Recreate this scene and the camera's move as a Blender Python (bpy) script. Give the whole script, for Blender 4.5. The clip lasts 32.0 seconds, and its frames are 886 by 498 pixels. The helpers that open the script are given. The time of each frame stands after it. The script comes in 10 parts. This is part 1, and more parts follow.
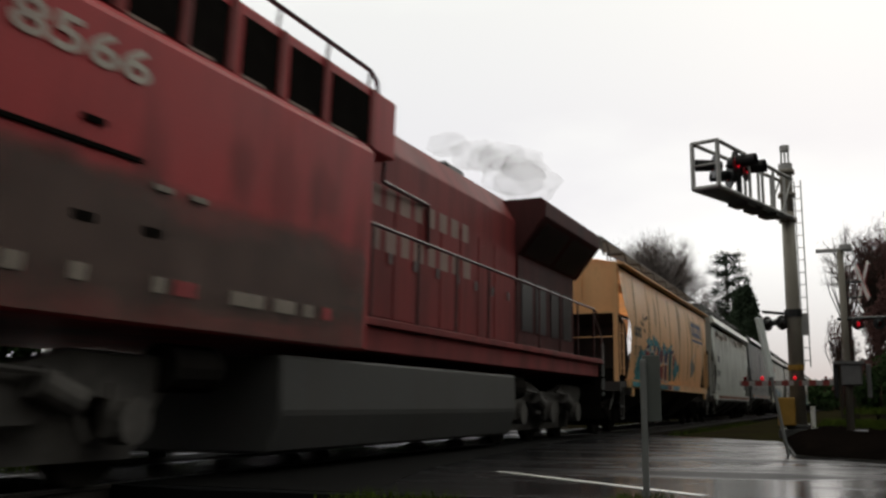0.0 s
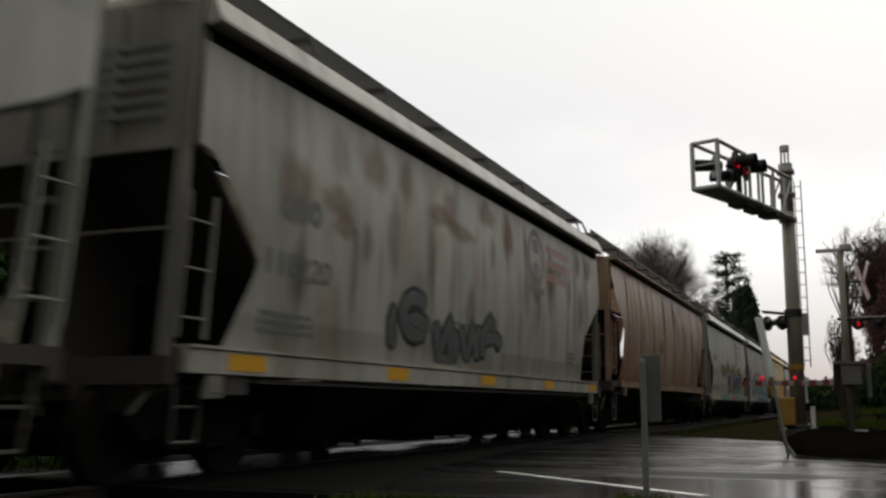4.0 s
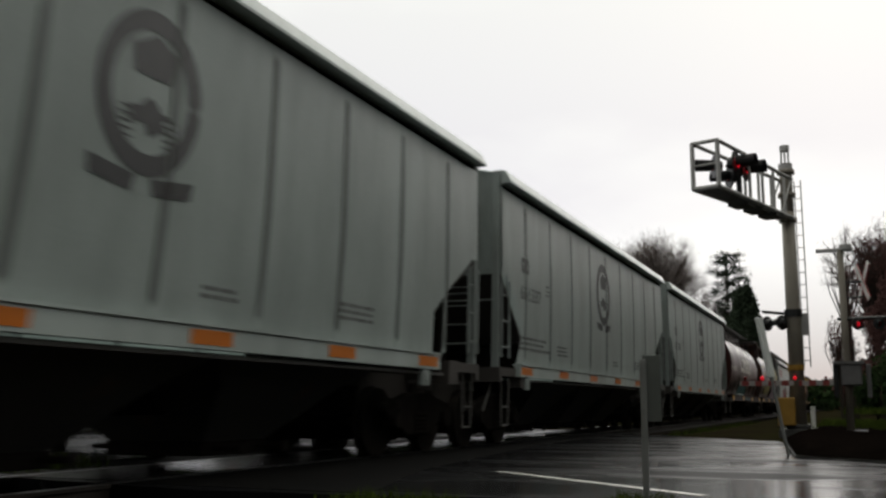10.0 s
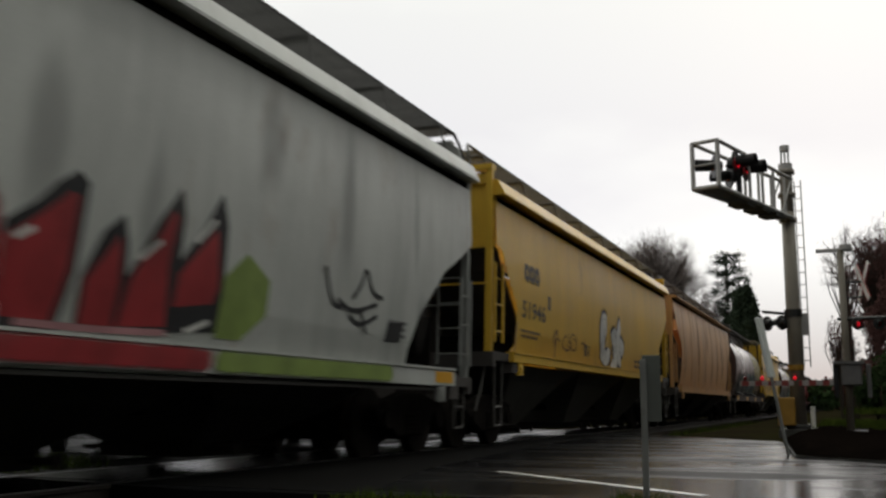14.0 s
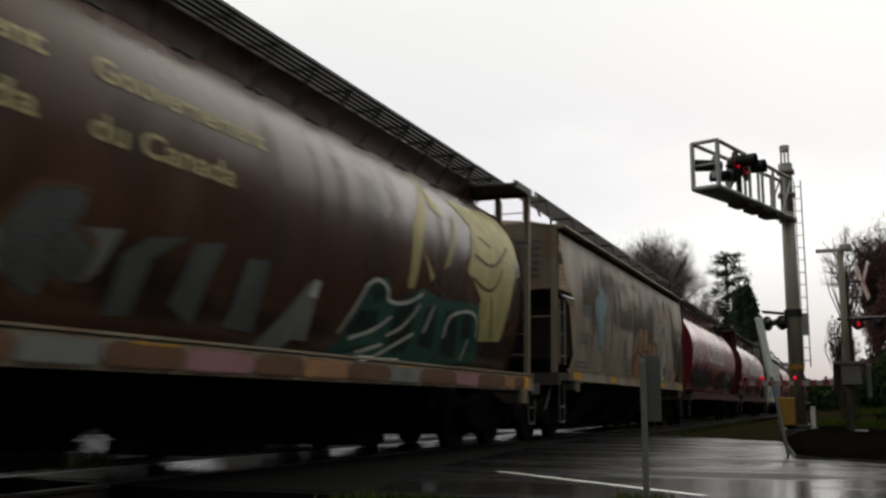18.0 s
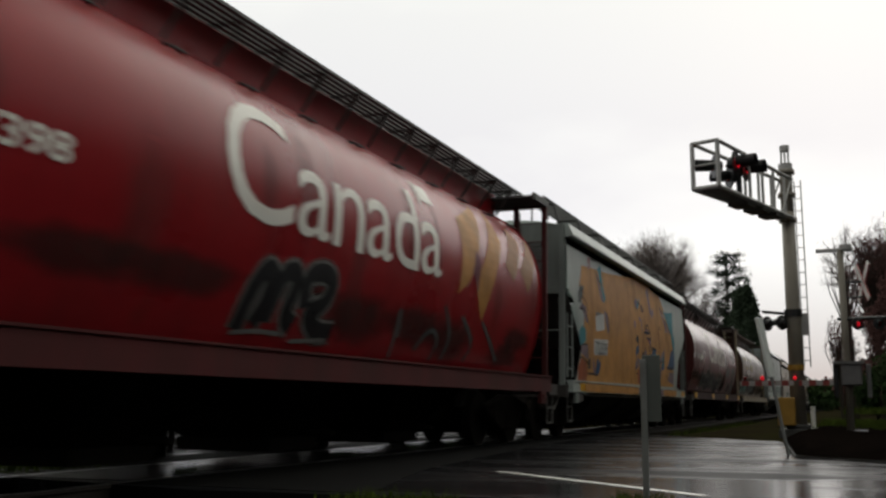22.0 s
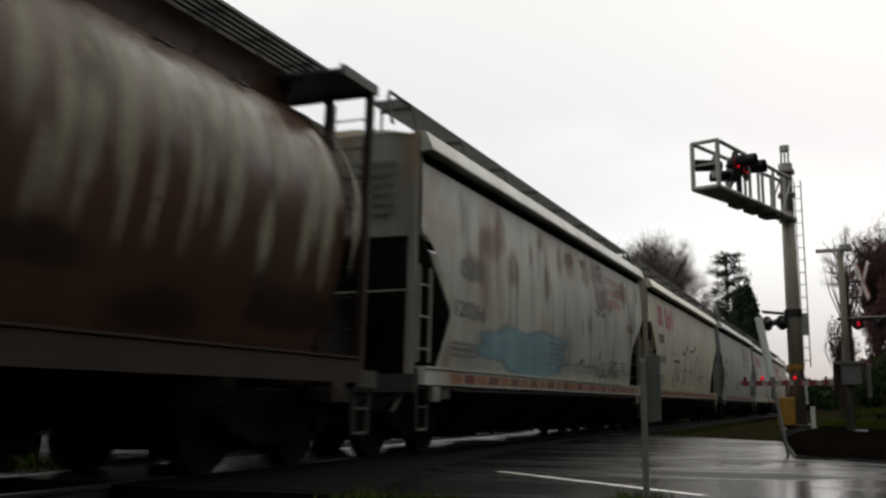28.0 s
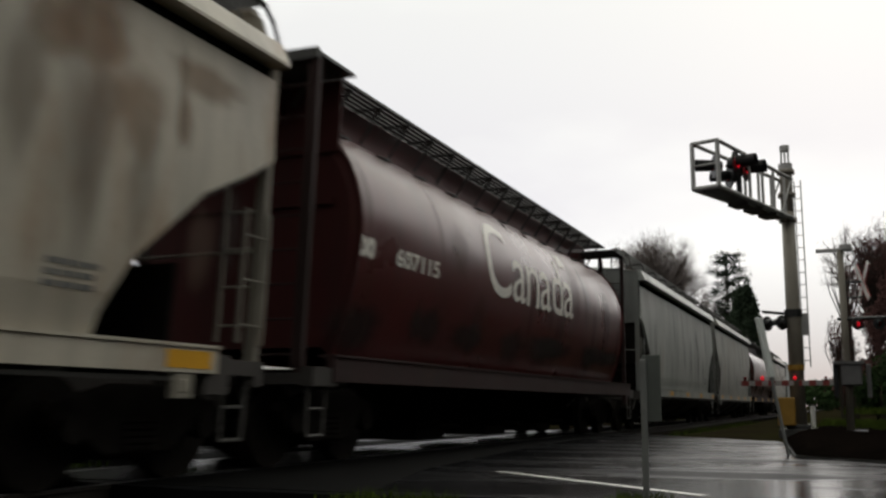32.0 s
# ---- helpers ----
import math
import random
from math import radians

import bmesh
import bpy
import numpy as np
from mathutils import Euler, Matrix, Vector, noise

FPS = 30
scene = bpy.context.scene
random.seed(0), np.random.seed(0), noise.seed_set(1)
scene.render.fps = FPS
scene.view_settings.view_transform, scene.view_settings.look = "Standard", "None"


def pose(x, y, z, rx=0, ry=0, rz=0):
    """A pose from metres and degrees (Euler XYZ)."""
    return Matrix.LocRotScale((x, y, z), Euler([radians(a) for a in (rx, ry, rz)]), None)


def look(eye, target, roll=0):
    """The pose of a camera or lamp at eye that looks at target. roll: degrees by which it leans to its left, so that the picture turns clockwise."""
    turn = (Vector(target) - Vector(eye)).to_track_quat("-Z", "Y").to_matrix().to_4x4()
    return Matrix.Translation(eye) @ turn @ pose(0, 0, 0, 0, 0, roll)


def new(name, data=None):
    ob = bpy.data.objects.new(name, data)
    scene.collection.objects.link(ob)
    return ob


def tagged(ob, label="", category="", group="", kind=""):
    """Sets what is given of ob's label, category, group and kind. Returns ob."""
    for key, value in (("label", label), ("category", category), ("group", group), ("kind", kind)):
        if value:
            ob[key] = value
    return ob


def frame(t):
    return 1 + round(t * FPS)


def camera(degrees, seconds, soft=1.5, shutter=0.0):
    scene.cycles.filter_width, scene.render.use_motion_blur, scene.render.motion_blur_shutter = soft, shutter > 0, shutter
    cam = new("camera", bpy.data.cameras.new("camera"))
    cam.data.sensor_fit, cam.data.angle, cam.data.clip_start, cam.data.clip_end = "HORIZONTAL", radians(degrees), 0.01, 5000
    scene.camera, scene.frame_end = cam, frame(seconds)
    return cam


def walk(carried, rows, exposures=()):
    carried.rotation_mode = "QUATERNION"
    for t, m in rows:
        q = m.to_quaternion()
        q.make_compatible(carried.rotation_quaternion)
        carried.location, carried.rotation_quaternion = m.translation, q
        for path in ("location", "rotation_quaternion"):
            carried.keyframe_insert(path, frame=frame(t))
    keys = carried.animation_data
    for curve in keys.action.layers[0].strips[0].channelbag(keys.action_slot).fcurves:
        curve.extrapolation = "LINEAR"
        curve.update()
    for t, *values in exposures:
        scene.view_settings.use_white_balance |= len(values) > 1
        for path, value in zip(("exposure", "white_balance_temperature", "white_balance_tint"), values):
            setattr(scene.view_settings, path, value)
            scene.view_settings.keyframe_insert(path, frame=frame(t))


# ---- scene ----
# The camera stands still beside a level crossing; the track runs along +x, the train comes towards -x.
TRACK_Y = 6.77
EYE = (0.0, 0.0, 0.668)
SPEED = 21.652
DURATION = 32.0
cam = camera(48.0, DURATION, soft=2.5, shutter=0.8)
scene.cycles.rolling_shutter_type = 'TOP'
scene.cycles.rolling_shutter_duration = 0.25
AIM = (0.91563, 0.37050, 0.15602)
STAND = look(EYE, (EYE[0] + AIM[0], EYE[1] + AIM[1], EYE[2] + AIM[2]))
walk(cam, [(0.0, STAND), (DURATION, STAND)], exposures=[(0.0, 0.0), (DURATION, 0.0)])

# ---- world and light: a bright overcast winter sky ----
SUN_ELEV, SUN_ROT = radians(26), radians(93)
world = bpy.data.worlds.new("overcast_sky")
scene.world = world
world.use_nodes = True
wn, wl = world.node_tree.nodes, world.node_tree.links
wn.clear()
w_out = wn.new("ShaderNodeOutputWorld")
w_bg = wn.new("ShaderNodeBackground")
w_sky = wn.new("ShaderNodeTexSky")
w_sky.sky_type = 'NISHITA'
w_sky.sun_disc = False
w_sky.sun_elevation, w_sky.sun_rotation = SUN_ELEV, SUN_ROT
w_gain = wn.new("ShaderNodeVectorMath")
w_gain.operation = 'SCALE'
w_gain.inputs[3].default_value = 0.12
w_tc = wn.new("ShaderNodeTexCoord")
w_map = wn.new("ShaderNodeMapping")
w_map.inputs["Scale"].default_value = (1.0, 1.0, 2.6)
w_noise = wn.new("ShaderNodeTexNoise")
w_noise.inputs["Scale"].default_value = 1.7
w_noise.inputs["Detail"].default_value = 5.0
w_ramp = wn.new("ShaderNodeValToRGB")
w_ramp.color_ramp.elements[0].position, w_ramp.color_ramp.elements[0].color = 0.42, (0.76, 0.735, 0.79, 1)
w_ramp.color_ramp.elements[1].position, w_ramp.color_ramp.elements[1].color = 0.66, (0.99, 0.985, 0.97, 1)
w_sep = wn.new("ShaderNodeSeparateXYZ")
w_h = wn.new("ShaderNodeMapRange")
w_h.inputs["From Min"].default_value, w_h.inputs["From Max"].default_value = 0.12, 0.62
w_h.inputs["To Min"].default_value, w_h.inputs["To Max"].default_value = 0.0, 1.0
w_up = wn.new("ShaderNodeMixRGB")
w_up.inputs["Color2"].default_value = (1.02, 1.035, 0.93, 1)
w_mix = wn.new("ShaderNodeMixRGB")
w_mix.inputs["Fac"].default_value = 0.94
wl.new(w_tc.outputs["Generated"], w_map.inputs["Vector"])
wl.new(w_map.outputs["Vector"], w_noise.inputs["Vector"])
wl.new(w_noise.outputs["Fac"], w_ramp.inputs["Fac"])
wl.new(w_tc.outputs["Generated"], w_sep.inputs["Vector"])
wl.new(w_sep.outputs["Z"], w_h.inputs["Value"])
wl.new(w_h.outputs["Result"], w_up.inputs["Fac"])
# the cloud is thicker and faintly lilac low over the horizon
w_low = wn.new("ShaderNodeMapRange")
w_low.inputs["From Min"].default_value, w_low.inputs["From Max"].default_value = 0.0, 0.15
w_band = wn.new("ShaderNodeMixRGB")
w_band.inputs["Color1"].default_value = (0.36, 0.345, 0.40, 1)
wl.new(w_sep.outputs["Z"], w_low.inputs["Value"])
wl.new(w_low.outputs["Result"], w_band.inputs["Fac"])
wl.new(w_ramp.outputs["Color"], w_band.inputs["Color2"])
wl.new(w_band.outputs["Color"], w_up.inputs["Color1"])
wl.new(w_sky.outputs["Color"], w_gain.inputs[0])
wl.new(w_gain.outputs["Vector"], w_mix.inputs["Color1"])
wl.new(w_up.outputs["Color"], w_mix.inputs["Color2"])
wl.new(w_mix.outputs["Color"], w_bg.inputs["Color"])
wl.new(w_bg.outputs["Background"], w_out.inputs["Surface"])
w_bg.inputs["Strength"].default_value = 1.03
# the low winter sun stands behind the cloud ahead: the cloud dims smoothly towards the other side of the sky
w_dot = wn.new("ShaderNodeVectorMath")
w_dot.operation = 'DOT_PRODUCT'
w_dot.inputs[1].default_value = (0.93, 0.06, 0.36)
w_fall = wn.new("ShaderNodeMapRange")
w_fall.interpolation_type = 'SMOOTHSTEP'
w_fall.inputs["From Min"].default_value, w_fall.inputs["From Max"].default_value = -0.85, 0.55
w_fall.inputs["To Min"].default_value, w_fall.inputs["To Max"].default_value = 0.42, 1.0
w_dim = wn.new("ShaderNodeVectorMath")
w_dim.operation = 'SCALE'
wl.new(w_tc.outputs["Generated"], w_dot.inputs[0])
wl.new(w_dot.outputs["Value"], w_fall.inputs["Value"])
wl.new(w_mix.outputs["Color"], w_dim.inputs[0])
wl.new(w_fall.outputs["Result"], w_dim.inputs[3])
wl.new(w_dim.outputs["Vector"], w_bg.inputs["Color"])

sun_data = bpy.data.lights.new("sun", 'SUN')
sun_data.energy, sun_data.angle, sun_data.color = 0.5, radians(40), (1.0, 0.96, 0.9)
sun = new("sun", sun_data)
sun.matrix_world = look((40, -2, 20), (0, 0, 0))


# ---- materials ----
def blank(name):
    m = bpy.data.materials.new(name)
    m.use_nodes = True
    n, l = m.node_tree.nodes, m.node_tree.links
    return m, n, l, n["Principled BSDF"]


def noise_node(n, l, vec, scale, detail=4.0, rough=0.55):
    t = n.new("ShaderNodeTexNoise")
    t.inputs["Scale"].default_value, t.inputs["Detail"].default_value, t.inputs["Roughness"].default_value = scale, detail, rough
    l.new(vec, t.inputs["Vector"])
    return t.outputs["Fac"]


def ramp_node(n, l, fac, lo, hi):
    r = n.new("ShaderNodeMapRange")
    r.inputs["From Min"].default_value, r.inputs["From Max"].default_value = lo, hi
    l.new(fac, r.inputs["Value"])
    return r.outputs["Result"]


def mix_node(n, l, fac, a, b, kind='MIX'):
    m = n.new("ShaderNodeMixRGB")
    m.blend_type = kind
    for sock, val in ((m.inputs["Fac"], fac), (m.inputs["Color1"], a), (m.inputs["Color2"], b)):
        if isinstance(val, (int, float)):
            sock.default_value = val
        elif isinstance(val, tuple):
            sock.default_value = (*val, 1.0) if len(val) == 3 else val
        else:
            l.new(val, sock)
    return m.outputs["Color"]


def bump_node(n, l, fac, strength, dist, bsdf):
    b = n.new("ShaderNodeBump")
    b.inputs["Strength"].default_value, b.inputs["Distance"].default_value = strength, dist
    l.new(fac, b.inputs["Height"])
    l.new(b.outputs["Normal"], bsdf.inputs["Normal"])


def math_node(n, l, op, a, b):
    m = n.new("ShaderNodeMath")
    m.operation = op
    m.use_clamp = True
    for sock, val in zip(m.inputs, (a, b)):
        if isinstance(val, (int, float)):
            sock.default_value = val
        else:
            l.new(val, sock)
    return m.outputs[0]


def coords(n, l, seed=0.0, scale=(1, 1, 1)):
    tc = n.new("ShaderNodeTexCoord")
    mp = n.new("ShaderNodeMapping")
    mp.inputs["Location"].default_value = (seed * 3.7, seed * 1.3, seed * 0.7)
    mp.inputs["Scale"].default_value = scale
    l.new(tc.outputs["Object"], mp.inputs["Vector"])
    return mp.outputs["Vector"]


def paint(name, col, dirt=0.5, rust=0.0, rough=0.42, seed=1.0, grime=(0.06, 0.05, 0.045), rustcol=(0.17, 0.075, 0.03), spec=0.22):
    """Weathered enamel on steel: mottled, streaked by rain, rusted in patches."""
    m, n, l, b = blank(name)
    v = coords(n, l, seed)
    broad = noise_node(n, l, v, 0.55, 5.0)
    streak = noise_node(n, l, coords(n, l, seed, (1.3, 1.3, 0.24)), 1.2, 8.0, 0.62)
    fine = noise_node(n, l, v, 26.0, 3.0)
    c = mix_node(n, l, ramp_node(n, l, broad, 0.25, 0.8), tuple(x * 0.86 for x in col), tuple(min(1, x * 1.1) for x in col))
    f = math_node(n, l, 'MULTIPLY', ramp_node(n, l, streak, 0.42, 0.78), dirt)
    c = mix_node(n, l, f, c, grime)
    f2 = math_node(n, l, 'MULTIPLY', ramp_node(n, l, fine, 0.4, 0.9), 0.18)
    c = mix_node(n, l, f2, c, tuple(x * 0.5 for x in col))
    if rust > 0:
        patch = noise_node(n, l, coords(n, l, seed + 4.0, (1.0, 1.0, 0.5)), 1.1, 8.0, 0.62)
        g = math_node(n, l, 'MULTIPLY', ramp_node(n, l, patch, 0.62 - 0.22 * rust, 0.78 - 0.12 * rust), min(1.0, 0.5 + 0.5 * rust))
        c = mix_node(n, l, g, c, rustcol)
    l.new(c, b.inputs["Base Color"])
    rr = n.new("ShaderNodeMapRange")
    rr.inputs["To Min"].default_value, rr.inputs["To Max"].default_value = rough - 0.1, rough + 0.16
    l.new(broad, rr.inputs["Value"])
    l.new(rr.outputs["Result"], b.inputs["Roughness"])
    b.inputs["Specular IOR Level"].default_value = spec
    bump_node(n, l, broad, 0.12, 0.05, b)
    return m


def plain(name, col, rough=0.5, metal=0.0, var=0.2, scale=8.0, bump=0.1, dist=0.004, emit=0.0, stretch=(1, 1, 1)):
    m, n, l, b = blank(name)
    v = coords(n, l, 1.0, stretch)
    f = noise_node(n, l, v, scale, 6.0)
    g = noise_node(n, l, v, scale * 0.13, 3.0)
    c = mix_node(n, l, ramp_node(n, l, f, 0.25, 0.75), tuple(x * (1 - var) for x in col), tuple(min(1, x * (1 + var)) for x in col))
    c = mix_node(n, l, ramp_node(n, l, g, 0.35, 0.7), c, tuple(x * (1 - var * 0.8) for x in col))
    l.new(c, b.inputs["Base Color"])
    b.inputs["Roughness"].default_value, b.inputs["Metallic"].default_value = rough, metal
    if bump:
        bump_node(n, l, f, bump, dist, b)
    if emit:
        b.inputs["Emission Color"].default_value = (*col, 1)
        b.inputs["Emission Strength"].default_value = emit
    return m


def wet_asphalt():
    m, n, l, b = blank("wet_asphalt")
    v = coords(n, l, 2.0)
    grain = noise_node(n, l, v, 90.0, 3.0)
    broad = noise_node(n, l, coords(n, l, 5.0, (1.5, 0.32, 1.0)), 0.8, 6.0)
    c = mix_node(n, l, grain, (0.004, 0.004, 0.0045), (0.016, 0.016, 0.017))
    c = mix_node(n, l, ramp_node(n, l, broad, 0.3, 0.7), c, (0.008, 0.008, 0.0085))
    l.new(c, b.inputs["Base Color"])
    rr = n.new("ShaderNodeMapRange")
    rr.inputs["From Min"].default_value, rr.inputs["From Max"].default_value = 0.42, 0.60
    rr.inputs["To Min"].default_value, rr.inputs["To Max"].default_value = 0.15, 0.36
    l.new(broad, rr.inputs["Value"])
    l.new(rr.outputs["Result"], b.inputs["Roughness"])
    film = n.new("ShaderNodeMapRange")
    film.inputs["From Min"].default_value, film.inputs["From Max"].default_value = 0.40, 0.62
    film.inputs["To Min"].default_value, film.inputs["To Max"].default_value = 0.06, 0.006
    l.new(broad, film.inputs["Value"])
    l.new(film.outputs["Result"], b.inputs["Specular IOR Level"])
    bump_node(n, l, grain, 0.07, 0.003, b)
    return m


def ground_mat():
    m, n, l, b = blank("wet_verge")
    v = coords(n, l, 3.0)
    g = noise_node(n, l, v, 14.0, 6.0)
    w = noise_node(n, l, v, 0.5, 4.0)
    c = mix_node(n, l, g, (0.013, 0.0125, 0.006), (0.032, 0.029, 0.012))
    c = mix_node(n, l, ramp_node(n, l, w, 0.45, 0.65), c, (0.019, 0.014, 0.010))
    l.new(c, b.inputs["Base Color"])
    b.inputs["Specular IOR Level"].default_value = 0.04
    b.inputs["Roughness"].default_value = 0.95
    bump_node(n, l, g, 0.6, 0.03, b)
    return m


def ballast_mat():
    m, n, l, b = blank("ballast")
    tc = coords(n, l, 1.0)
    vo = n.new("ShaderNodeTexVoronoi")
    vo.inputs["Scale"].default_value = 18.0
    l.new(tc, vo.inputs["Vector"])
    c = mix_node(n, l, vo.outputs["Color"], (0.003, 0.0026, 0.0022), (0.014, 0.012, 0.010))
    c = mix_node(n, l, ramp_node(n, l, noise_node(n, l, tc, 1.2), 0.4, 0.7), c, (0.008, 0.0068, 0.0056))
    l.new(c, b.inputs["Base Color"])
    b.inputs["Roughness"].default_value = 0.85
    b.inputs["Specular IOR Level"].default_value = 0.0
    bump_node(n, l, vo.outputs["Distance"], 0.9, 0.03, b)
    return m


M = {}
M["asphalt"] = wet_asphalt()
M["ground"] = ground_mat()
M["ballast"] = ballast_mat()
M["apron"] = plain("train_shade_asphalt", (0.005, 0.0048, 0.0046), 0.8, var=0.4, scale=20, bump=0.4)
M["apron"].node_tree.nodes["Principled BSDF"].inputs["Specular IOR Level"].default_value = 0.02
M["panel"] = plain("wet_crossing_panel", (0.03, 0.029, 0.028), 0.22, var=0.4, scale=6, bump=0.15)
M["line"] = plain("road_paint", (0.62, 0.61, 0.57), 0.4, var=0.35, scale=12)
M["concrete"] = plain("wet_concrete", (0.035, 0.033, 0.031), 0.6, var=0.25, scale=5, bump=0.3)
M["soil"] = plain("dark_bark_soil", (0.0065, 0.0048, 0.004), 1.0, var=0.5, scale=16, bump=0.8, dist=0.03)
M["rail"] = plain("rail_steel", (0.03, 0.024, 0.02), 0.7, 0.2, var=0.3, scale=9)
M["rail_top"] = plain("polished_rail", (0.36, 0.35, 0.34), 0.34, 1.0, var=0.2)
M["tie"] = plain("old_timber", (0.05, 0.042, 0.035), 0.85, var=0.4, scale=6, bump=0.6, stretch=(1, 0.15, 1))
# Grimy black; also paints the shade under eaves and inside car ends.
M["under"] = plain("grime_shade_black", (0.012, 0.0105, 0.0095), 0.75, var=0.45, scale=3, bump=0.3)
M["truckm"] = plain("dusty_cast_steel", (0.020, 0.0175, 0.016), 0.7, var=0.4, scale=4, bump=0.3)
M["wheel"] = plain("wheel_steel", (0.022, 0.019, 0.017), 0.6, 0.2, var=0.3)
M["galv"] = plain("galvanised_steel", (0.20, 0.205, 0.20), 0.5, 0.3, var=0.2, scale=5)
M["pole"] = plain("weathered_mast", (0.22, 0.195, 0.16), 0.55, 0.1, var=0.2, scale=4)
M["lattice"] = plain("pale_lattice_steel", (0.42, 0.41, 0.40), 0.5, 0.2, var=0.2, scale=4)
M["darkgrate"] = plain("dark_grating", (0.06, 0.058, 0.055), 0.6, 0.3, var=0.3)
M["black"] = plain("black_enamel", (0.012, 0.012, 0.013), 0.45, var=0.3)
M["red_lamp"] = plain("lit_red_lens", (0.9, 0.012, 0.03), 0.3, var=0.0, bump=0, emit=0.38)
M["red_dim"] = plain("dim_red_lens", (0.16, 0.012, 0.014), 0.25, var=0.1, bump=0)
M["white"] = plain("white_sheeting", (0.80, 0.78, 0.75), 0.5, var=0.15)
M["redpaint"] = plain("red_sheeting", (0.40, 0.03, 0.025), 0.5, var=0.15)
M["yellowbox"] = plain("yellow_enamel", (0.30, 0.16, 0.016), 0.5, var=0.2)
M["signback"] = plain("sign_back", (0.10, 0.108, 0.10), 0.5, 0.3, var=0.15)
# Gate white and red are darkened copies holding the arm's backlit shade.
M["gate_white"] = plain("shaded_white_sheeting", (0.34, 0.32, 0.31), 0.5, var=0.25)
M["gate_red"] = plain("shaded_red_sheeting", (0.22, 0.03, 0.025), 0.5, var=0.2)
M["cabinet"] = plain("cabinet_aluminium", (0.14, 0.135, 0.135), 0.5, 0.3, var=0.15)
M["orange_refl"] = plain("orange_reflector", (0.62, 0.17, 0.012), 0.4, var=0.2)
M["yellow_refl"] = plain("yellow_reflector", (0.72, 0.36, 0.015), 0.4, var=0.15)
M["bark"] = plain("bark", (0.05, 0.042, 0.036), 0.9, var=0.4, scale=9, bump=0.6, stretch=(1, 1, 0.2))
M["twig"] = plain("bare_twigs", (0.20, 0.17, 0.16), 0.9, var=0.3)
M["twig_red"] = plain("reddish_twigs", (0.10, 0.052, 0.048), 0.9, var=0.3)
M["needle"] = plain("conifer_needles", (0.045, 0.062, 0.04), 0.8, var=0.5, scale=2)
M["leaf"] = plain("evergreen_leaves", (0.03, 0.05, 0.02), 0.7, var=0.5, scale=3)
M["grass"] = plain("wet_grass", (0.07, 0.10, 0.018), 0.8, var=0.45, scale=2)
M["rubber"] = plain("tyre_rubber", (0.018, 0.018, 0.018), 0.8, var=0.2)
M["glass"] = plain("dark_glass", (0.012, 0.014, 0.016), 0.08, var=0.1, bump=0)
M["whitecar"] = plain("white_car_paint", (0.72, 0.72, 0.71), 0.25, var=0.06, bump=0)
M["lampglass"] = plain("headlamp_glass", (0.6, 0.6, 0.6), 0.1, var=0.05, bump=0)
M["redveh"] = plain("red_taillight", (0.45, 0.02, 0.02), 0.25, var=0.1, bump=0)

for matt_name in ("soil", "ground", "under", "truckm", "wheel", "tie", "leaf", "needle", "grass", "bark", "twig", "twig_red"):
    M[matt_name].node_tree.nodes["Principled BSDF"].inputs["Specular IOR Level"].default_value = 0.0
M["pale_sign"] = plain("pale_sign_face", (0.60, 0.62, 0.60), 0.5, 0.0, var=0.12)
# One dark colour for grime and the shade inside the car ends.
M["slope_dirt"] = plain("grimy_shaded_slope_sheet", (0.050, 0.042, 0.038), 0.8, var=0.4, scale=2)


def spray_paint(name, col, strength=1.0, wear=0.3, stretch=1.0, fine=9.0, ragged=0.55):
    """Aerosol paint or a stain on a car's side: feathered at its rim, worn through in patches."""
    m, n, l, b = blank(name)
    v = coords(n, l, 1.0)
    f = noise_node(n, l, v, 2.2, 4.0)
    c = mix_node(n, l, ramp_node(n, l, f, 0.25, 0.75), tuple(x * 0.72 for x in col), tuple(min(1, x * 1.22) for x in col))
    l.new(c, b.inputs["Base Color"])
    b.inputs["Roughness"].default_value = 0.55
    b.inputs["Specular IOR Level"].default_value = 0.2
    rim = n.new("ShaderNodeAttribute")
    rim.attribute_name = "rim"
    grain = noise_node(n, l, coords(n, l, 6.0, (1, 1, stretch)), fine, 5.0)
    worn = ramp_node(n, l, noise_node(n, l, coords(n, l, 9.0, (1, 1, 0.4)), 1.6, 6.0), 0.5, 0.8)
    a = math_node(n, l, 'SUBTRACT', 1.0, rim.outputs["Fac"])
    g = math_node(n, l, 'MULTIPLY', grain, ragged)
    add_up = n.new("ShaderNodeMath")
    add_up.operation = 'ADD'
    l.new(a, add_up.inputs[0])
    l.new(g, add_up.inputs[1])
    soft = ramp_node(n, l, add_up.outputs[0], 0.32, 0.95)
    soft = math_node(n, l, 'SUBTRACT', soft, math_node(n, l, 'MULTIPLY', worn, wear))
    l.new(math_node(n, l, 'MULTIPLY', soft, strength), b.inputs["Alpha"])
    return m


# ---- mesh helpers ----
def box(bm, x0, x1, y0, y1, z0, z1):
    v = [bm.verts.new((x, y, z)) for x in (x0, x1) for y in (y0, y1) for z in (z0, z1)]
    for f in ((0, 1, 3, 2), (4, 6, 7, 5), (0, 4, 5, 1), (2, 3, 7, 6), (0, 2, 6, 4), (1, 5, 7, 3)):
        bm.faces.new([v[i] for i in f])
    return v


